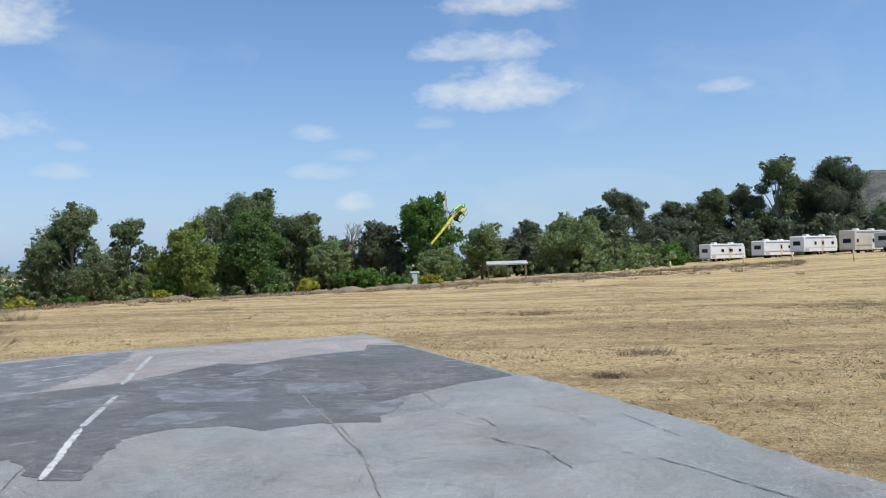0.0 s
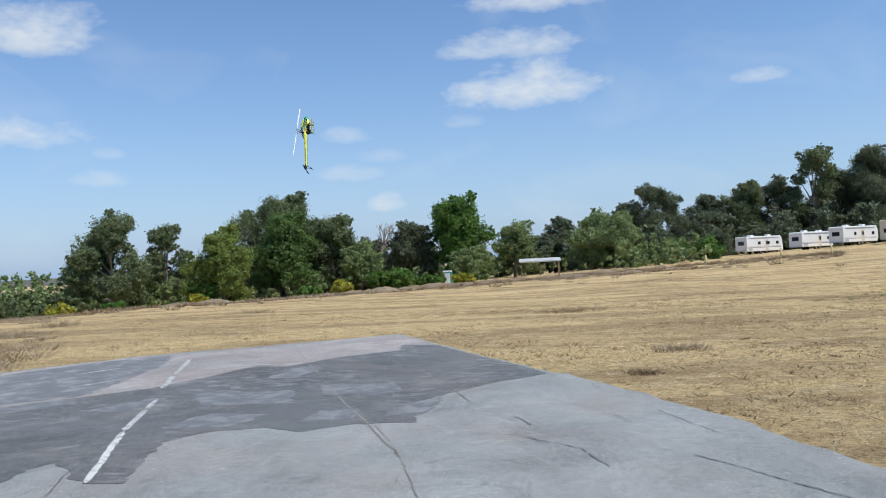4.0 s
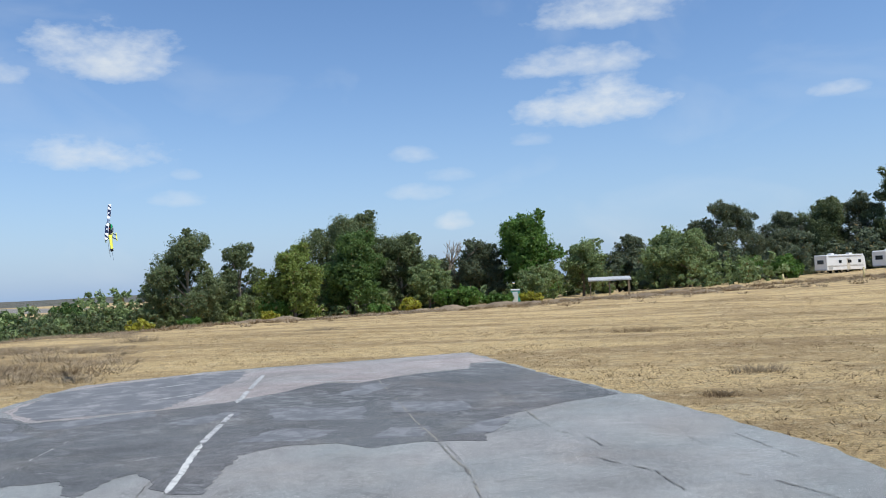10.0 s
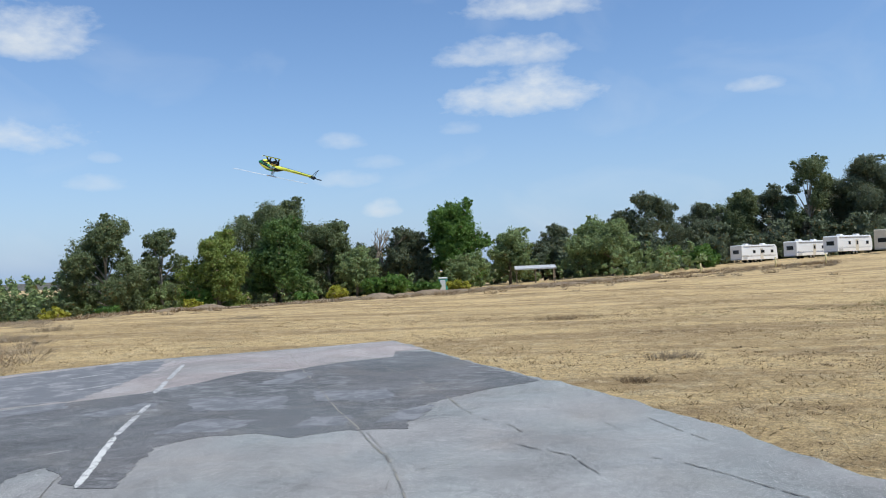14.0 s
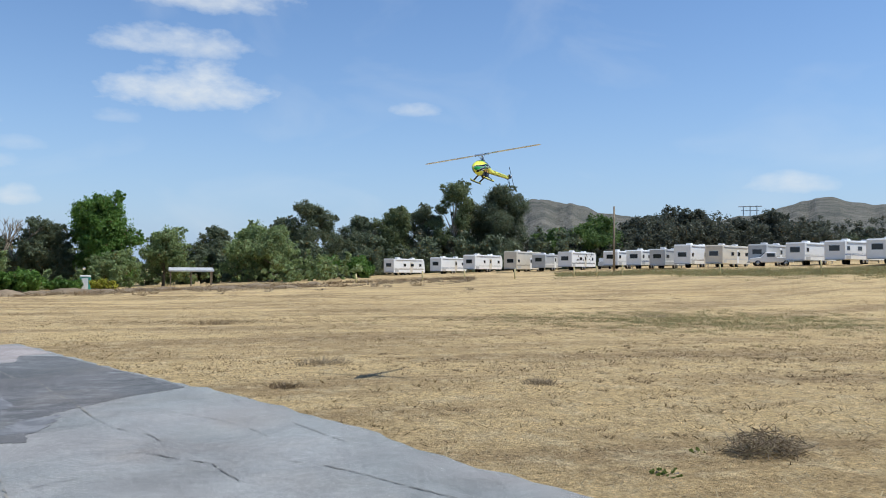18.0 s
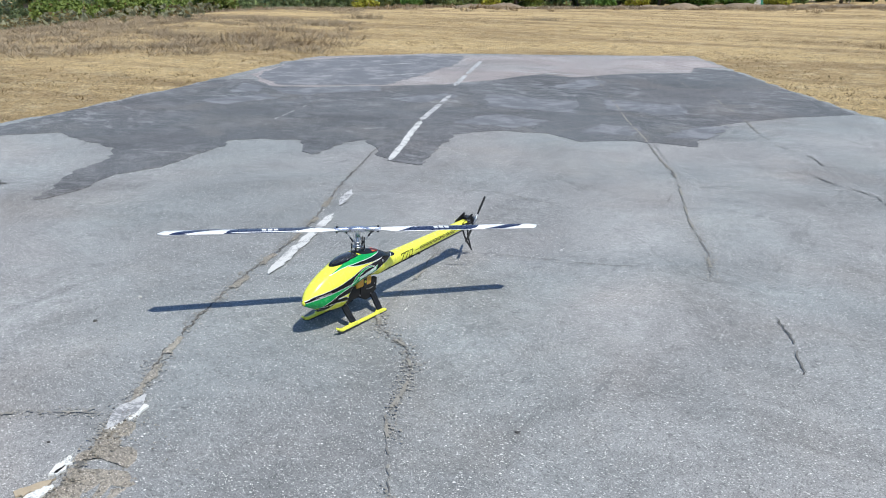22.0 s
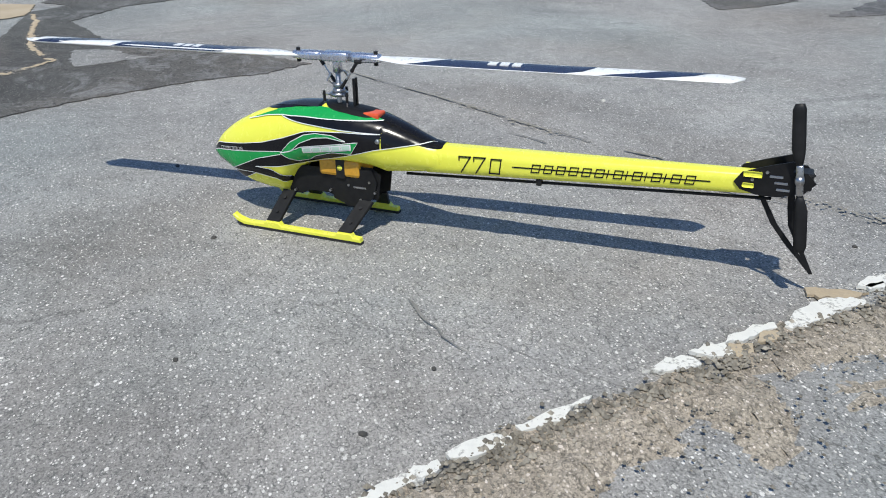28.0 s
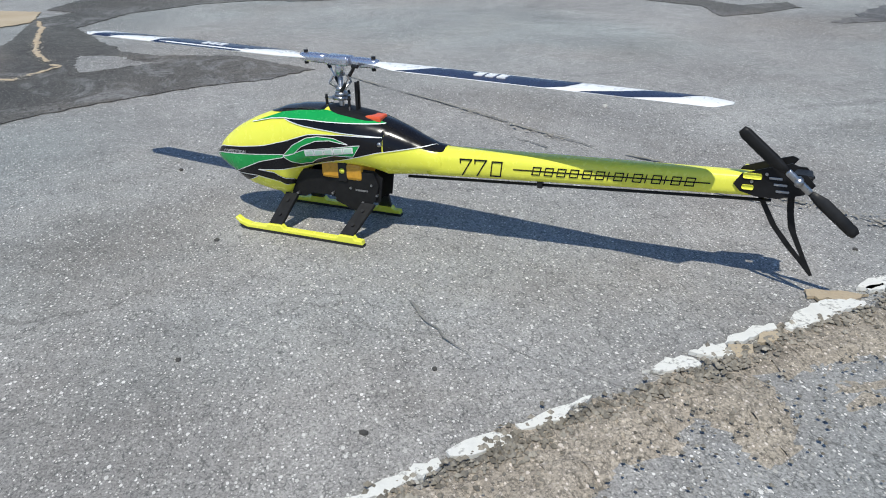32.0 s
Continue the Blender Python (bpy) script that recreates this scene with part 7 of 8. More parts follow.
FLIGHT = [
    (0, (-1.49, 19.03, 2.526), (0.8655, -0.1845, -0.4565, 0.0917)),
    (0.25, (-2.13, 18.90, 2.412), (0.9787, 0.0332, -0.0745, 0.1886)),
    (0.5, (-2.78, 18.76, 2.298), (0.8809, 0.2442, 0.3231, 0.2447)),
    (0.75, (-3.41, 18.95, 2.806), (0.7220, 0.0191, 0.5993, 0.3451)),
    (1, (-4.05, 19.13, 3.315), (0.4462, -0.2083, 0.7789, 0.3885)),
    (1.25, (-4.92, 19.37, 3.444), (0.0405, -0.1188, 0.9865, 0.1048)),
    (1.5, (-5.79, 19.60, 3.574), (0.3771, -0.0048, -0.9017, 0.2115)),
    (1.75, (-5.33, 19.28, 3.723), (0.6570, -0.0438, -0.7262, 0.1977)),
    (2, (-4.87, 18.96, 3.873), (0.8636, -0.0781, -0.4707, 0.1631)),
    (2.25, (-5.51, 18.84, 4.097), (0.6603, -0.0708, -0.7215, 0.1961)),
    (2.5, (-6.14, 18.74, 4.324), (0.3866, -0.0547, -0.8967, 0.2085)),
    (3, (-4.85, 18.29, 4.362), (0.7359, -0.1179, -0.6155, 0.2563)),
    (3.5, (-5.81, 18.77, 4.970), (0.6259, -0.1789, -0.7538, 0.0897)),
    (4.5, (-5.82, 20.34, 4.937), (0.7325, 0.1697, -0.6540, 0.0832)),
    (5.5, (-5.81, 21.91, 4.904), (0.7345, 0.4942, -0.4606, 0.0650)),
    (6, (-7.19, 20.65, 4.876), (0.4566, 0.3909, -0.7902, -0.1193)),
    (6.25, (-6.90, 20.29, 4.627), (0.6749, 0.2920, -0.6571, 0.1659)),
    (6.5, (-6.60, 19.95, 4.376), (0.7877, 0.1479, -0.4203, 0.4255)),
    (7, (-8.24, 19.58, 4.716), (0.4910, 0.0181, -0.8089, 0.3230)),
    (7.25, (-8.55, 20.24, 4.527), (0.7304, 0.0421, -0.6757, 0.0904)),
    (7.5, (-8.87, 20.90, 4.339), (0.8747, 0.0609, -0.4555, -0.1540)),
    (8, (-10.21, 21.30, 4.327), (0.6658, 0.0032, -0.6925, -0.2776)),
    (8.5, (-10.88, 20.76, 4.081), (0.6829, -0.2548, -0.6793, 0.0849)),
    (9, (-12.61, 21.53, 4.292), (0.7026, -0.2008, -0.6505, -0.2069)),
    (9.5, (-13.80, 20.97, 4.421), (0.7035, -0.1704, -0.6782, 0.1269)),
    (9.75, (-11.81, 17.64, 3.561), (0.6605, 0.0097, -0.4878, 0.5707)),
    (10, (-9.82, 14.29, 2.702), (0.4398, 0.1878, -0.1675, 0.8621)),
    (10.5, (-13.96, 18.37, 3.609), (0.5904, -0.1170, 0.2336, 0.7636)),
    (10.75, (-14.17, 18.09, 4.150), (0.4663, -0.4701, 0.4536, 0.5965)),
    (11, (-14.39, 17.82, 4.691), (0.2415, -0.7215, 0.5754, 0.3002)),
    (11.25, (-14.72, 17.42, 4.756), (0.1576, 0.6268, -0.7478, 0.1520)),
    (11.5, (-15.04, 17.02, 4.821), (0.4925, 0.2812, -0.6201, 0.5421)),
    (11.75, (-15.25, 16.03, 4.299), (0.3977, 0.4352, -0.2498, 0.7682)),
    (12, (-15.45, 15.03, 3.777), (0.2151, 0.4926, 0.1747, 0.8249)),
    (12.5, (-14.47, 14.73, 2.642), (0.0941, -0.1150, -0.0071, -0.9889)),
    (12.75, (-12.98, 14.82, 3.266), (0.1061, -0.0007, -0.5594, -0.8221)),
    (13, (-11.50, 14.91, 3.892), (0.0809, 0.1122, -0.9187, -0.3700)),
    (13.5, (-8.65, 15.73, 3.890), (0.0508, 0.1668, -0.9723, 0.1558)),
    (14, (-5.88, 17.23, 4.111), (0.1395, -0.0385, -0.9892, -0.0236)),
    (14.25, (-4.57, 18.69, 4.096), (0.3056, -0.2815, -0.8270, -0.3787)),
    (14.5, (-3.25, 20.15, 4.081), (0.3978, -0.4575, -0.4680, -0.6430)),
    (15, (-0.26, 21.07, 2.497), (0.4418, -0.0648, -0.0925, -0.8900)),
    (15.5, (2.21, 19.82, 2.299), (0.8834, 0.0218, -0.0881, -0.4598)),
    (16.5, (4.44, 18.06, 2.909), (0.6253, -0.0078, -0.1196, -0.7712)),
    (17.5, (6.66, 16.29, 3.519), (0.2640, -0.0369, -0.1291, -0.9551)),
    (18, (3.78, 11.40, 2.772), (0.4030, 0.0002, -0.0753, -0.9121)),
    (18.5, (2.38, 10.57, 1.787), (0.5067, -0.0539, -0.0190, -0.8602)),
    (19, (0.97, 8.86, 1.125), (0.6075, -0.0449, 0.0016, -0.7930)),
    (19.5, (0.01, 8.38, 0.666), (0.6954, -0.0219, 0.0155, -0.7181)),
    (20, (-0.69, 7.52, 0.350), (0.7059, -0.0623, 0.0447, -0.7042)),
    (21, (-1.47, 5.48, 0.082), (0.6904, -0.0668, -0.0402, -0.7192)),
    (21.5, (-1.73, 4.42, 0.040), (0.6848, -0.0249, -0.0054, -0.7283)),
    (22, (-1.99, 3.39, 0.004), (0.6780, -0.0185, 0.0005, -0.7348)),
    (22.5, (-2.232, 2.342, 0.020), (0.6633, -0.0297, -0.0007, -0.7478)),
    (23, (-2.40, 1.485, 0.006), (0.6394, -0.0101, -0.0084, -0.7688)),
    (23.3, (-2.59, 1.16, 0.002), (0.5664, 0.0000, 0.0000, -0.8241)),
    (23.5, (-2.67, 0.97, 0.000), (0.5247, 0.0000, 0.0000, -0.8513)),
    (23.75, (-2.67, 0.89, 0.000), (0.5262, 0.0000, 0.0000, -0.8504)),
    (24, (-2.67, 0.86, 0.000), (0.5410, 0.0000, 0.0000, -0.8410)),
    (24.5, (-2.68, 0.86, 0.000), (0.5038, 0.0000, 0.0000, -0.8638)),
    (25, (-2.68, 0.87, 0.000), (0.4579, 0.0000, 0.0000, -0.8890)),
    (25.5, (-2.68, 0.87, 0.000), (0.4524, 0.0000, 0.0000, -0.8918)),
    (27.5, (-2.66, 0.85, 0.000), (0.4695, 0.0000, 0.0000, -0.8829)),
    (32, (-2.66, 0.85, 0.000), (0.4695, 0.0000, 0.0000, -0.8829)),
]
BLADE_ANGLE = [(0, 96), (1, 104), (2, 91), (3, 101), (6, 59), (7, 81), (8, 1), (9, 133), (10, 176), (11, 56), (12, 44), (13, 96), (14, 136), (15, 54), (18, 98), (19, 65), (20, 18), (21, 16), (22, 137), (22.5, 112), (23, 67), (23.5, 60), (24, 148), (24.5, 57), (25, 141), (25.5, 90), (27.5, 15), (28, 4), (28.5, 20), (29, 70), (29.5, 142), (30, 40.5), (30.5, 143), (31, 79.5), (31.5, 27.5), (32, 172)]


def spin_rows(anchors, rate_at, m_of):
    """Rows thirty times a second that turn one way and pass the given angles (a half turn looks alike)."""
    rows = []
    (t0, a0) = anchors[0]
    rows.append((t0, m_of(a0)))
    for t1, target in anchors[1:]:
        n = round((t1 - t0) * FPS)
        want = -rate_at((t0 + t1) / 2) * (t1 - t0)
        turn = want + ((target - a0) - want + 90) % 180 - 90
        for i in range(1, n + 1):
            rows.append((t0 + (t1 - t0) * i / n, m_of(a0 + turn * i / n)))
        t0, a0 = t1, a0 + turn
    return rows


def motions():
    walk(HELI, [(t, Matrix.LocRotScale(p, Quaternion(q), None)) for t, p, q in FLIGHT])
    walk(ROTOR, spin_rows(BLADE_ANGLE, lambda t: 1900 if t < 23.5 else max(420, 1900 - 230 * (t - 23.5)), lambda a: pose(0, 0, 0.406, 0, 0, a)))
    walk(TAIL_ROTOR, spin_rows([(0, 20.0), (8, 40.0), (15, 70.0), (23, 10.0), (24, 105.0), (25, 150.0), (27.5, 175.0), (28, 172.0), (28.5, 175.0), (29, 15.0), (29.5, 90.0), (30, 92.0), (31, 175.0), (31.5, 90.0), (32, 130.0)],
                               lambda t: 2000 if t < 24 else max(700, 2000 - 200 * (t - 24)), lambda a: pose(-0.987, 0.038, 0.250, 0, -a, 0)))

# ================= dry growth =================
def inside(poly, x, y):
    hit = False
    for (xa, ya), (xb, yb) in zip(poly, poly[1:] + poly[:1]):
        if (ya > y) != (yb > y) and x < (xb - xa) * (y - ya) / (yb - ya) + xa:
            hit = not hit
    return hit


def blades(base, per, height, spread, width, rng, lie=0.5):
    """Thin stalks: base (n, 3) roots, per stalks at each."""
    n = len(base)
    c = np.repeat(base, per, 0)
    k = len(c)
    h = np.repeat(np.broadcast_to(height, n), per)
    sp = np.repeat(np.broadcast_to(spread, n), per)
    a = rng.random(k) * 2 * math.pi
    r = sp * rng.random(k) ** 0.6
    root = c + np.stack([np.cos(a) * r * 0.5, np.sin(a) * r * 0.5, np.zeros(k)], 1)
    b = a + rng.normal(size=k) * 0.6
    out = (0.25 + rng.random(k)) * lie
    tip = root + np.stack([np.cos(b) * out * h, np.sin(b) * out * h, h * (0.45 + 0.6 * rng.random(k)) * (1 - 0.35 * lie)], 1)
    s = rng.random(k) * 2 * math.pi
    w = (width * (0.5 + rng.random(k)))[:, None]
    side = np.stack([np.cos(s), np.sin(s), np.zeros(k)], 1) * w
    return np.stack([root - side, root + side, tip + side * 0.25, tip - side * 0.25], 1)


def scatter(count, sample, seed, keep=None):
    rng = np.random.default_rng(seed)
    pts = []
    while len(pts) < count:
        x, y = sample(rng)
        if inside(LOT, x, y):
            continue
        if keep is not None and not keep(x, y, rng):
            continue
        pts.append((x, y, gz(x, y) + rough_at(x, y) - 0.004))
    return np.array(pts), rng


def fan(a0, a1, r0, r1, power=1.0):
    def f(rng):
        a = radians(rng.uniform(a0, a1))
        r = r0 + (r1 - r0) * rng.random() ** power
        return r * math.sin(a), r * math.cos(a)
    return f


def patchy(scale, cut, off):
    return lambda x, y, rng: noise.noise(Vector((x * scale, y * scale, off))) + rng.uniform(-0.25, 0.25) > cut


# straw lying over the mown field
p, rng = scatter(26000, fan(-75, 62, 4.5, 34, 0.8), 21)
tagged(new("straw_litter", quads_mesh("straw_litter", blades(p, 5, 0.075, 0.16, 0.0048, rng, 1.7), PALE_STRAW)), "pale cut straw lying on the field", "straw", kind="stuff")
p, rng = scatter(9000, fan(-80, 62, 8, 75, 0.9), 22, patchy(0.25, 0.0, 2.0))
tagged(new("dry_grass", quads_mesh("dry_grass", blades(p, 6, 0.08, 0.24, 0.008, rng, 1.1), STRAW)), "short dry yellow grass tufts", "grass", kind="stuff")
p, rng = scatter(5200, fan(-60, 62, 6.5, 62, 0.8), 23, patchy(0.2, 0.10, 5.0))
tagged(new("brown_weeds", quads_mesh("brown_weeds", blades(p, 11, rng.uniform(0.02, 0.075, len(p)), 0.30, 0.0045, rng, 1.2), BROWN_WEED)), "small dead brown weeds dotted over the field", "weeds", kind="stuff")
# rows of darker stubble
p, rng = scatter(5200, fan(-20, 55, 12, 60, 0.8), 24, lambda x, y, rng: noise.noise(Vector((x * 0.07, y * 0.33, 9.0))) + rng.uniform(-0.15, 0.15) > 0.16)
tagged(new("stubble", quads_mesh("stubble", blades(p, 7, 0.05, 0.34, 0.009, rng, 1.1), BROWN_WEED)), "brown stubble in faint rows", "stubble", kind="stuff")
# scrub on the drop to the wash and along the far edge of the field
p, rng = scatter(1500, fan(-80, -34, 17, 62, 0.9), 25, lambda x, y, rng: -x - 0.55 * y > 2.0 and noise.noise(Vector((x * 0.12, y * 0.12, 4.0))) + rng.uniform(-0.1, 0.1) > 0.02)
tagged(new("sage_scrub", quads_mesh("sage_scrub", blades(p, 85, rng.uniform(0.1, 0.28, len(p)), 0.8, 0.0055, rng, 1.0), TAN_BRUSH)), "tan dry scrub on the slope", "scrub", kind="stuff")
p, rng = scatter(900, fan(-80, -44, 30, 70, 0.9), 27)
tagged(new("green_scrub", quads_mesh("green_scrub", leaf_points([(x, y, z + 0.25, 0.5, 0.5, 0.3) for x, y, z in p], 16000, 0.11, rng, 0.4, 0.3), SAGE)), "dull green low scrub in the wash", "scrub", kind="stuff")


def edge_band(rng):
    a = -44 + 62 * rng.random() ** 1.3
    r = 68 + 0.28 * (a + 44) + rng.normal() * 6.5
    return r * math.sin(radians(a)), r * math.cos(radians(a))


p, rng = scatter(1300, edge_band, 26, patchy(0.12, -0.02, 3.0))
tagged(new("dead_brush", quads_mesh("dead_brush", blades(p, 30, rng.uniform(0.15, 0.5, len(p)), 0.7, 0.02, rng, 0.9), TAN_BRUSH)), "dead grey brush along the edge of the field", "brush", kind="stuff")
p, rng = scatter(600, edge_band, 28, patchy(0.1, 0.0, 8.0))
tagged(new("rusty_brush", quads_mesh("rusty_brush", blades(p, 24, rng.uniform(0.25, 0.55, len(p)), 0.6, 0.025, rng, 0.8), BROWN_WEED)), "rusty brown brush along the edge of the field", "brush", kind="stuff")


def green_edge(rng):
    a = rng.uniform(24, 60)
    r = 96 - 0.75 * (a - 24) + rng.normal() * 5
    return r * math.sin(radians(a)), r * math.cos(radians(a))


p, rng = scatter(2600, green_edge, 29)
tagged(new("green_weeds", quads_mesh("green_weeds", blades(p, 22, rng.uniform(0.12, 0.5, len(p)), 1.3, 0.02, rng, 0.9), FIELD_GREEN)), "grey-green weeds before the parked trailers", "weeds", kind="stuff")

p, rng = scatter(900, lambda r: (16.0 + r.normal() * 3.4 + r.normal() * 1.5, 24.5 + r.normal() * 3.2), 33)
tagged(new("green_patch", quads_mesh("green_patch", blades(p, 26, rng.uniform(0.05, 0.16, len(p)), 0.5, 0.006, rng, 0.9), FIELD_GREEN)), "dull green growth in a patch of the dry field", "weeds", kind="stuff")
p, rng = scatter(260, fan(8, 58, 7, 24, 0.7), 34, patchy(0.5, 0.05, 12.0))
tagged(new("dead_stalks", quads_mesh("dead_stalks", blades(p, 26, rng.uniform(0.03, 0.09, len(p)), 0.10, 0.0035, rng, 1.0), BROWN_WEED)), "upright dead brown stalks over the field", "weeds", kind="stuff")


def mound(x, y, w, h, seed):
    bm = bmesh.new()
    rings = []
    for k in range(6):
        t = k / 5
        rings.append([(w * (1 - t * 0.92) * (1 + 0.25 * noise.noise(Vector((math.cos(a) * 2, math.sin(a) * 2, seed + t)))) * math.cos(a), w * 0.7 * (1 - t * 0.92) * math.sin(a),
                       -0.1 + (h + 0.1) * ease(t) * (1 + 0.3 * noise.noise(Vector((a, t * 3, seed))))) for a in (2 * math.pi * i / 20 for i in range(20))])
    loft(bm, rings)
    ob = part("earth_mound", bm, MOUND, None, "", True)
    ob.matrix_basis = pose(x, y, gz(x, y) + rough_at(x, y), 0, 0, seed * 31)
    tagged(ob, "low weedy heap of bare earth", "mound", "mounds at the field's edge")


rnd = random.Random(12)
for k in range(26):
    a = -42 + k * 1.95
    r = 72 + 0.25 * (a + 42) + rnd.uniform(-5, 6)
    mound(r * math.sin(radians(a)), r * math.cos(radians(a)), rnd.uniform(1.6, 4.6), rnd.uniform(0.15, 0.5), k)


def weed_clump(name, x, y, h, w, material, label, seed, per=160):
    rng2 = np.random.default_rng(seed)
    e = thing(name, pose(x, y, gz(x, y) + rough_at(x, y) - 0.01), label, "weed", "dry clumps in the field")
    base = np.stack([rng2.normal(size=9) * w * 0.22, rng2.normal(size=9) * w * 0.16, np.zeros(9)], 1)
    part("dry_growth", quads_mesh("dry_growth", blades(base, per // 9 * 2, h * 0.7, w * 0.8, 0.004 + 0.003 * h, rng2, 0.6), material), material, e)["kind"] = "stuff"
    bm = bmesh.new()
    for i in range(9):
        a = rng2.random() * 6.28
        bm = bmesh.new()
        limb(bm, [(0.02 * math.cos(a), 0.02 * math.sin(a), -0.02), (w * 0.2 * math.cos(a), w * 0.2 * math.sin(a), h * 0.25), (w * 0.36 * math.cos(a), w * 0.36 * math.sin(a), h * 0.45)], 0.005, 0.002, 4)
        part("stem", bm, GREY_BRUSH, e)
    return e


for k, (x, y, h, w) in enumerate([(0.26, 24.11, 0.32, 1.2), (1.8, 13.6, 0.22, 0.7), (-13.0, 14.87, 0.55, 1.3), (-11.81, 15.48, 0.4, 1.1), (-18.11, 27.12, 0.5, 1.6), (-15.24, 18.75, 0.45, 1.5), (-14.21, 16.26, 0.4, 1.2), (4.33, 10.7, 0.16, 0.45), (-12.15, 31.27, 0.3, 1.4), (1.02, 11.15, 0.14, 0.4), (15.86, 27.05, 0.25, 1.3)]):
    weed_clump("dry_weed", x, y, h, w, TAN_BRUSH if k % 3 else BROWN_WEED, "clump of dead brown weeds in the dry field", 400 + k)


def brush_pile(x, y):
    """A tangle of long dry stalks, each thick one a part of its own, over a mat of thin twigs."""
    rng2 = np.random.default_rng(77)
    e = thing("brush_pile", pose(x, y, gz(x, y) - 0.01), "heap of dry brown cut branches and tumbleweed", "brush pile")
    for i in range(210):
        a, b = rng2.random() * 6.28, rng2.random() * 6.28
        r = 0.30 * rng2.random() ** 0.6
        z = 0.015 + 0.20 * (1 - (r / 0.36) ** 2) * rng2.random()
        c = Vector((r * math.cos(a) * 1.15, r * math.sin(a) * 0.8, z))
        d = Vector((math.cos(b), math.sin(b), rng2.normal() * 0.35)) * rng2.uniform(0.05, 0.15)
        w = Vector(rng2.normal(size=3) * 0.03)
        pts = [c - d, c - d * 0.35 + w, c + d * 0.3 + w * 1.2, c + d * 0.75, c + d + Vector((0, 0, -0.03 * rng2.random()))]
        bm = bmesh.new()
        limb(bm, [(p.x, p.y, max(p.z, 0.008)) for p in pts], rng2.uniform(0.0025, 0.0055), 0.0015, 4)
        part("branch", bm, (BROWN_WEED, TAN_BRUSH, PALE_STRAW)[i % 3], e)
    base = np.stack([rng2.normal(size=90) * 0.15, rng2.normal(size=90) * 0.11, rng2.random(90) * 0.10], 1)
    part("twig_mat", quads_mesh("twig_mat", blades(base, 12, 0.08, 0.16, 0.0026, rng2, 1.3), TAN_BRUSH), TAN_BRUSH, e)["kind"] = "stuff"


brush_pile(4.62, 6.4)
shrub("green_weed", 3.40, 6.03, 0.07, 0.30, LIME, "low green weed in the straw", 611, 0.012, "weed", density=0.3)
shrub("green_weed", 4.05, 6.62, 0.06, 0.26, LIME, "low green weed in the straw", 612, 0.012, "weed", density=0.3)


def stone(x, y, r, material, label, seed, name="stone"):
    rnd2 = random.Random(seed)
    bm = bmesh.new()
    bmesh.ops.create_icosphere(bm, subdivisions=1, radius=r)
    for v in bm.verts:
        v.co = Vector((v.co.x * rnd2.uniform(0.8, 1.4), v.co.y * rnd2.uniform(0.7, 1.1), max(v.co.z * rnd2.uniform(0.5, 0.8), -r * 0.3)))
    ob = part(name, bm, material)
    ob.matrix_basis = pose(x, y, r * 0.28, 0, 0, seed * 40)
    tagged(ob, label, "stone", "loose stones")


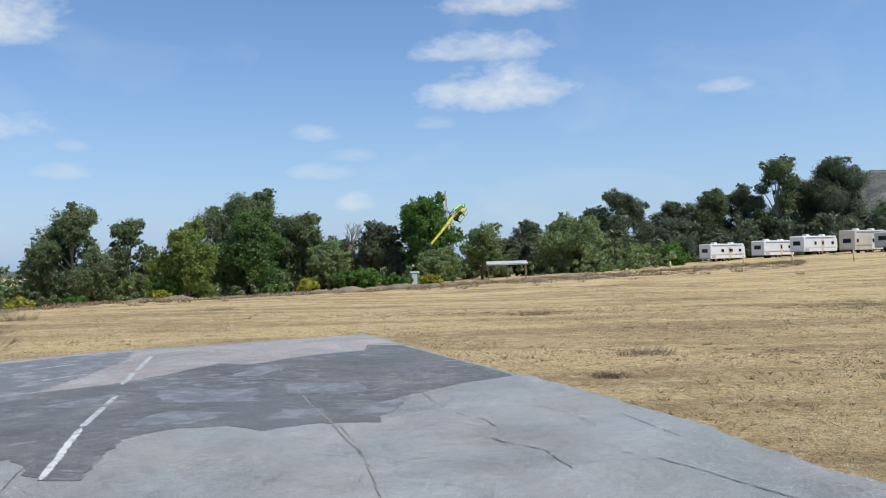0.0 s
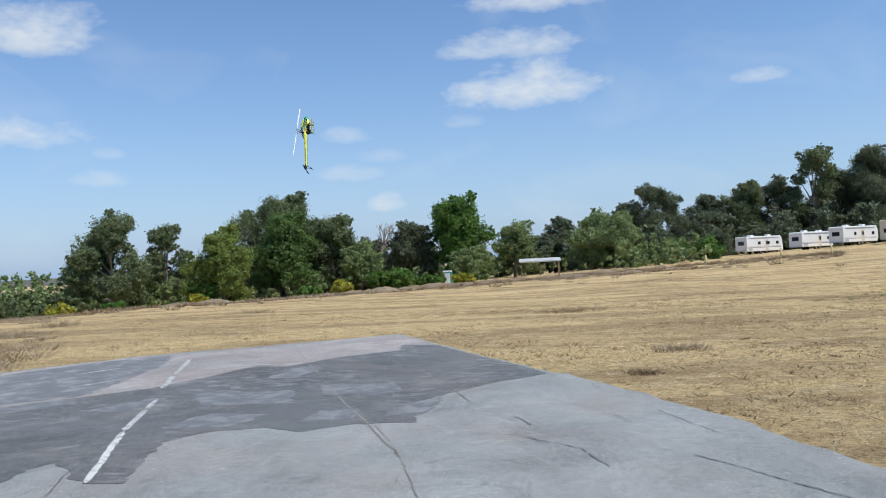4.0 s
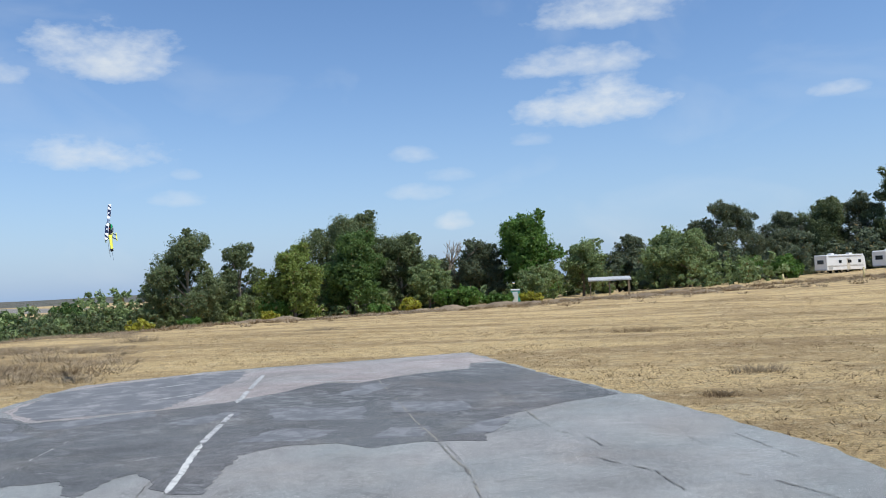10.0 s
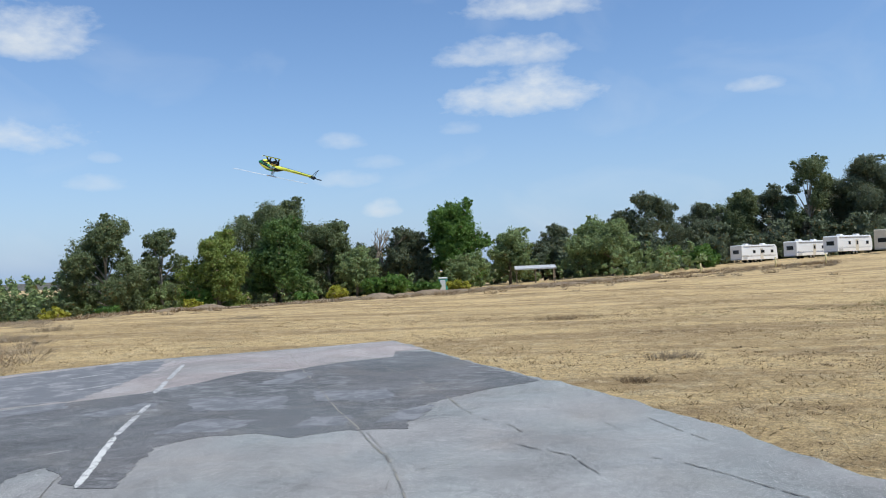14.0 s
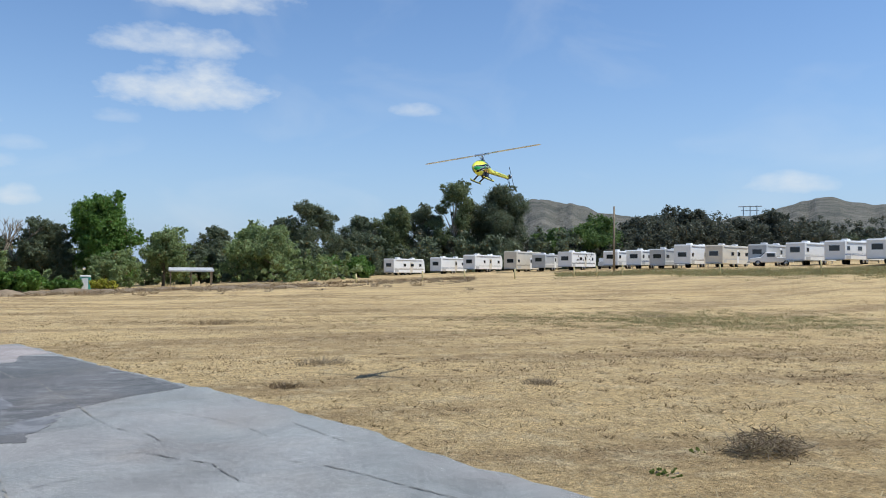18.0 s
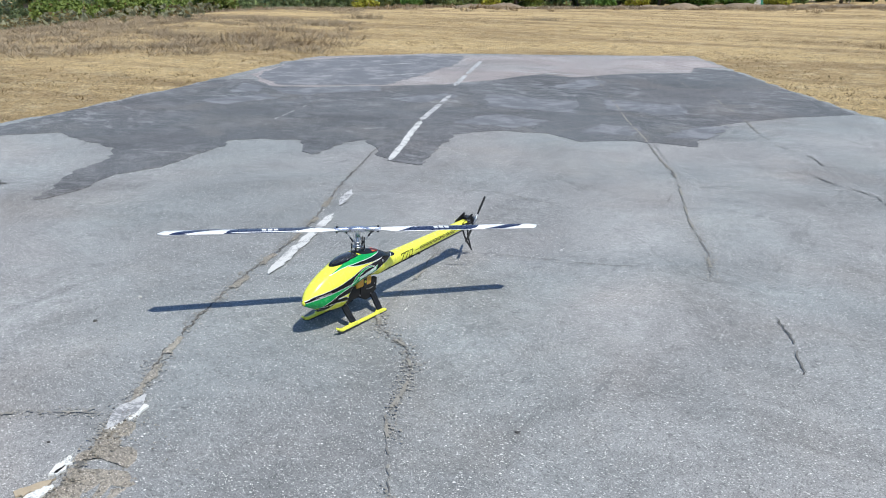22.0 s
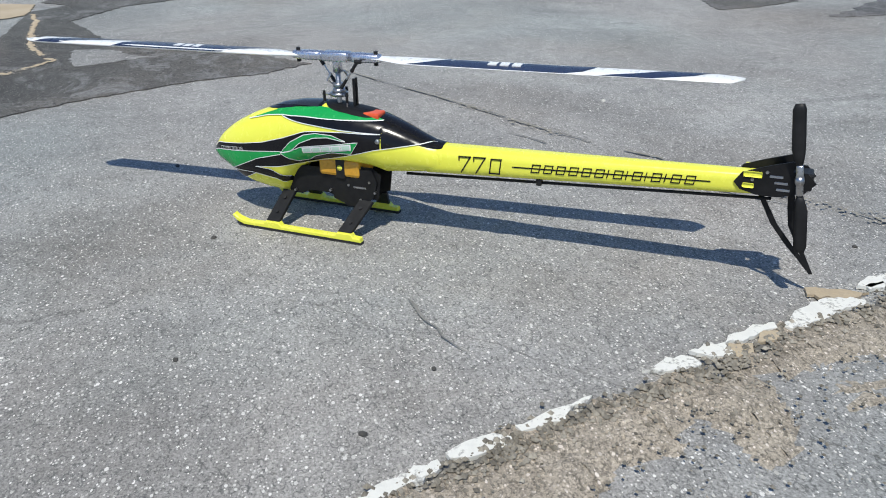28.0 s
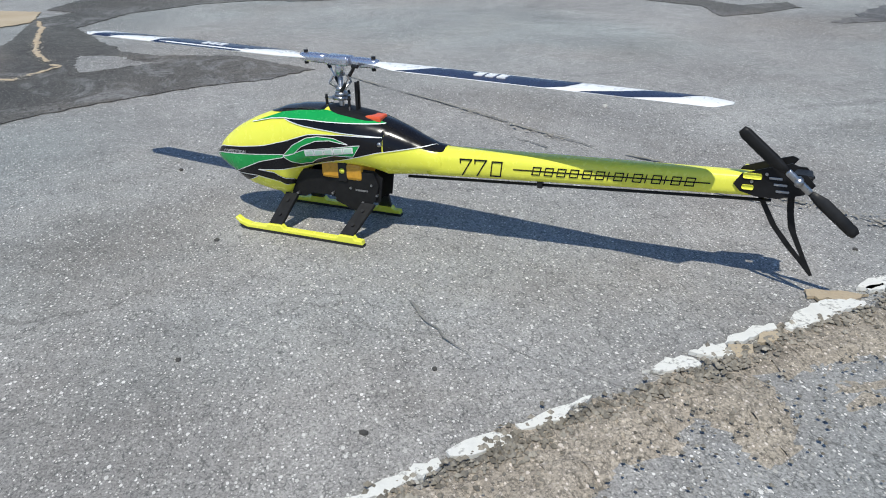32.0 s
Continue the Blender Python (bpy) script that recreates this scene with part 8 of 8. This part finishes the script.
DARK_STONE = surface("dark_stone", (0.05, 0.047, 0.043), (0.1, 0.095, 0.088), 30.0, 200.0, 0.9, bumped=0.3)
PALE_STONE = surface("pale_stone", (0.5, 0.48, 0.44), (0.62, 0.6, 0.55), 30.0, 200.0, 0.9, bumped=0.3)
for k, (x, y, r) in enumerate([(-2.47, -0.08, 0.014), (-1.73, 0.42, 0.016), (-2.64, 0.53, 0.007), (-1.98, 0.93, 0.006), (-2.11, 0.49, 0.006), (-1.83, 0.79, 0.007), (-2.25, 1.95, 0.007), (-1.35, 1.2, 0.008), (-3.2, 0.4, 0.008), (-0.9, 2.8, 0.01), (-2.95, 2.7, 0.011)]):
    stone(x, y, r, DARK_STONE, "small dark stone on the asphalt", k + 1)
stone(-3.58, 1.89, 0.011, PALE_STONE, "small pale stone on the asphalt", 31)
stone(-3.0, 3.0, 0.012, PALE_STONE, "small pale stone on the asphalt", 32)


def stick():
    bm = bmesh.new()
    prism(bm, [(-0.09, -0.012), (-0.085, 0.011), (0.0, 0.014), (0.085, 0.009), (0.09, -0.009), (0.0, -0.013)], "z", 0.002, 0.011, 0.002)
    ob = part("wood_splinter", bm, YELLOW_POST)
    ob.matrix_basis = pose(-3.0, 1.44, 0.002, 0, 0, 57)
    tagged(ob, "short splinter of pale yellow wood on the asphalt", "stick")


stick()


# loose crumbs along the broken seam: small uneven eight-sided grains
rng = np.random.default_rng(5)
verts, faces = [], []
for i in range(2600):
    k = rng.integers(0, 19)
    t = rng.random()
    (xa, ya), (xb, yb) = SEAM[k], SEAM[k + 1]
    near = rng.random() < 0.62
    off = rng.normal() * 0.016 + 0.006 if near else abs(rng.normal()) * 0.14
    x, y = xa + (xb - xa) * t + off * 0.93, ya + (yb - ya) * t + off * 0.33
    s = rng.uniform(0.0012, 0.0048) if near else rng.uniform(0.001, 0.0034)
    h = rng.random() * 6.28
    c, d = math.cos(h), math.sin(h)
    s *= 1.6
    w, z = s * rng.uniform(0.6, 1.0), 0.0065 + s * 0.45
    o = len(verts)
    verts += [(x + c * s, y + d * s, z), (x - d * w, y + c * w, z + s * 0.1), (x - c * s, y - d * s, z), (x + d * w, y - c * w, z - s * 0.1), (x + rng.normal() * s * 0.2, y, z + s * 0.75), (x, y, z - s * 0.75)]
    for q in range(4):
        faces += [(o + q, o + (q + 1) % 4, o + 4), (o + (q + 1) % 4, o + q, o + 5)]
CRUMB = surface("asphalt_crumbs", (0.20, 0.175, 0.135), (0.46, 0.42, 0.35), 25.0, 300.0, 0.95, bumped=0.2, world=True, island=0.5)
tagged(new("gravel_chips", mesh_of("gravel_chips", verts, faces, CRUMB)), "loose grey and tan crumbs along the broken seam", "gravel", kind="stuff")


motions()
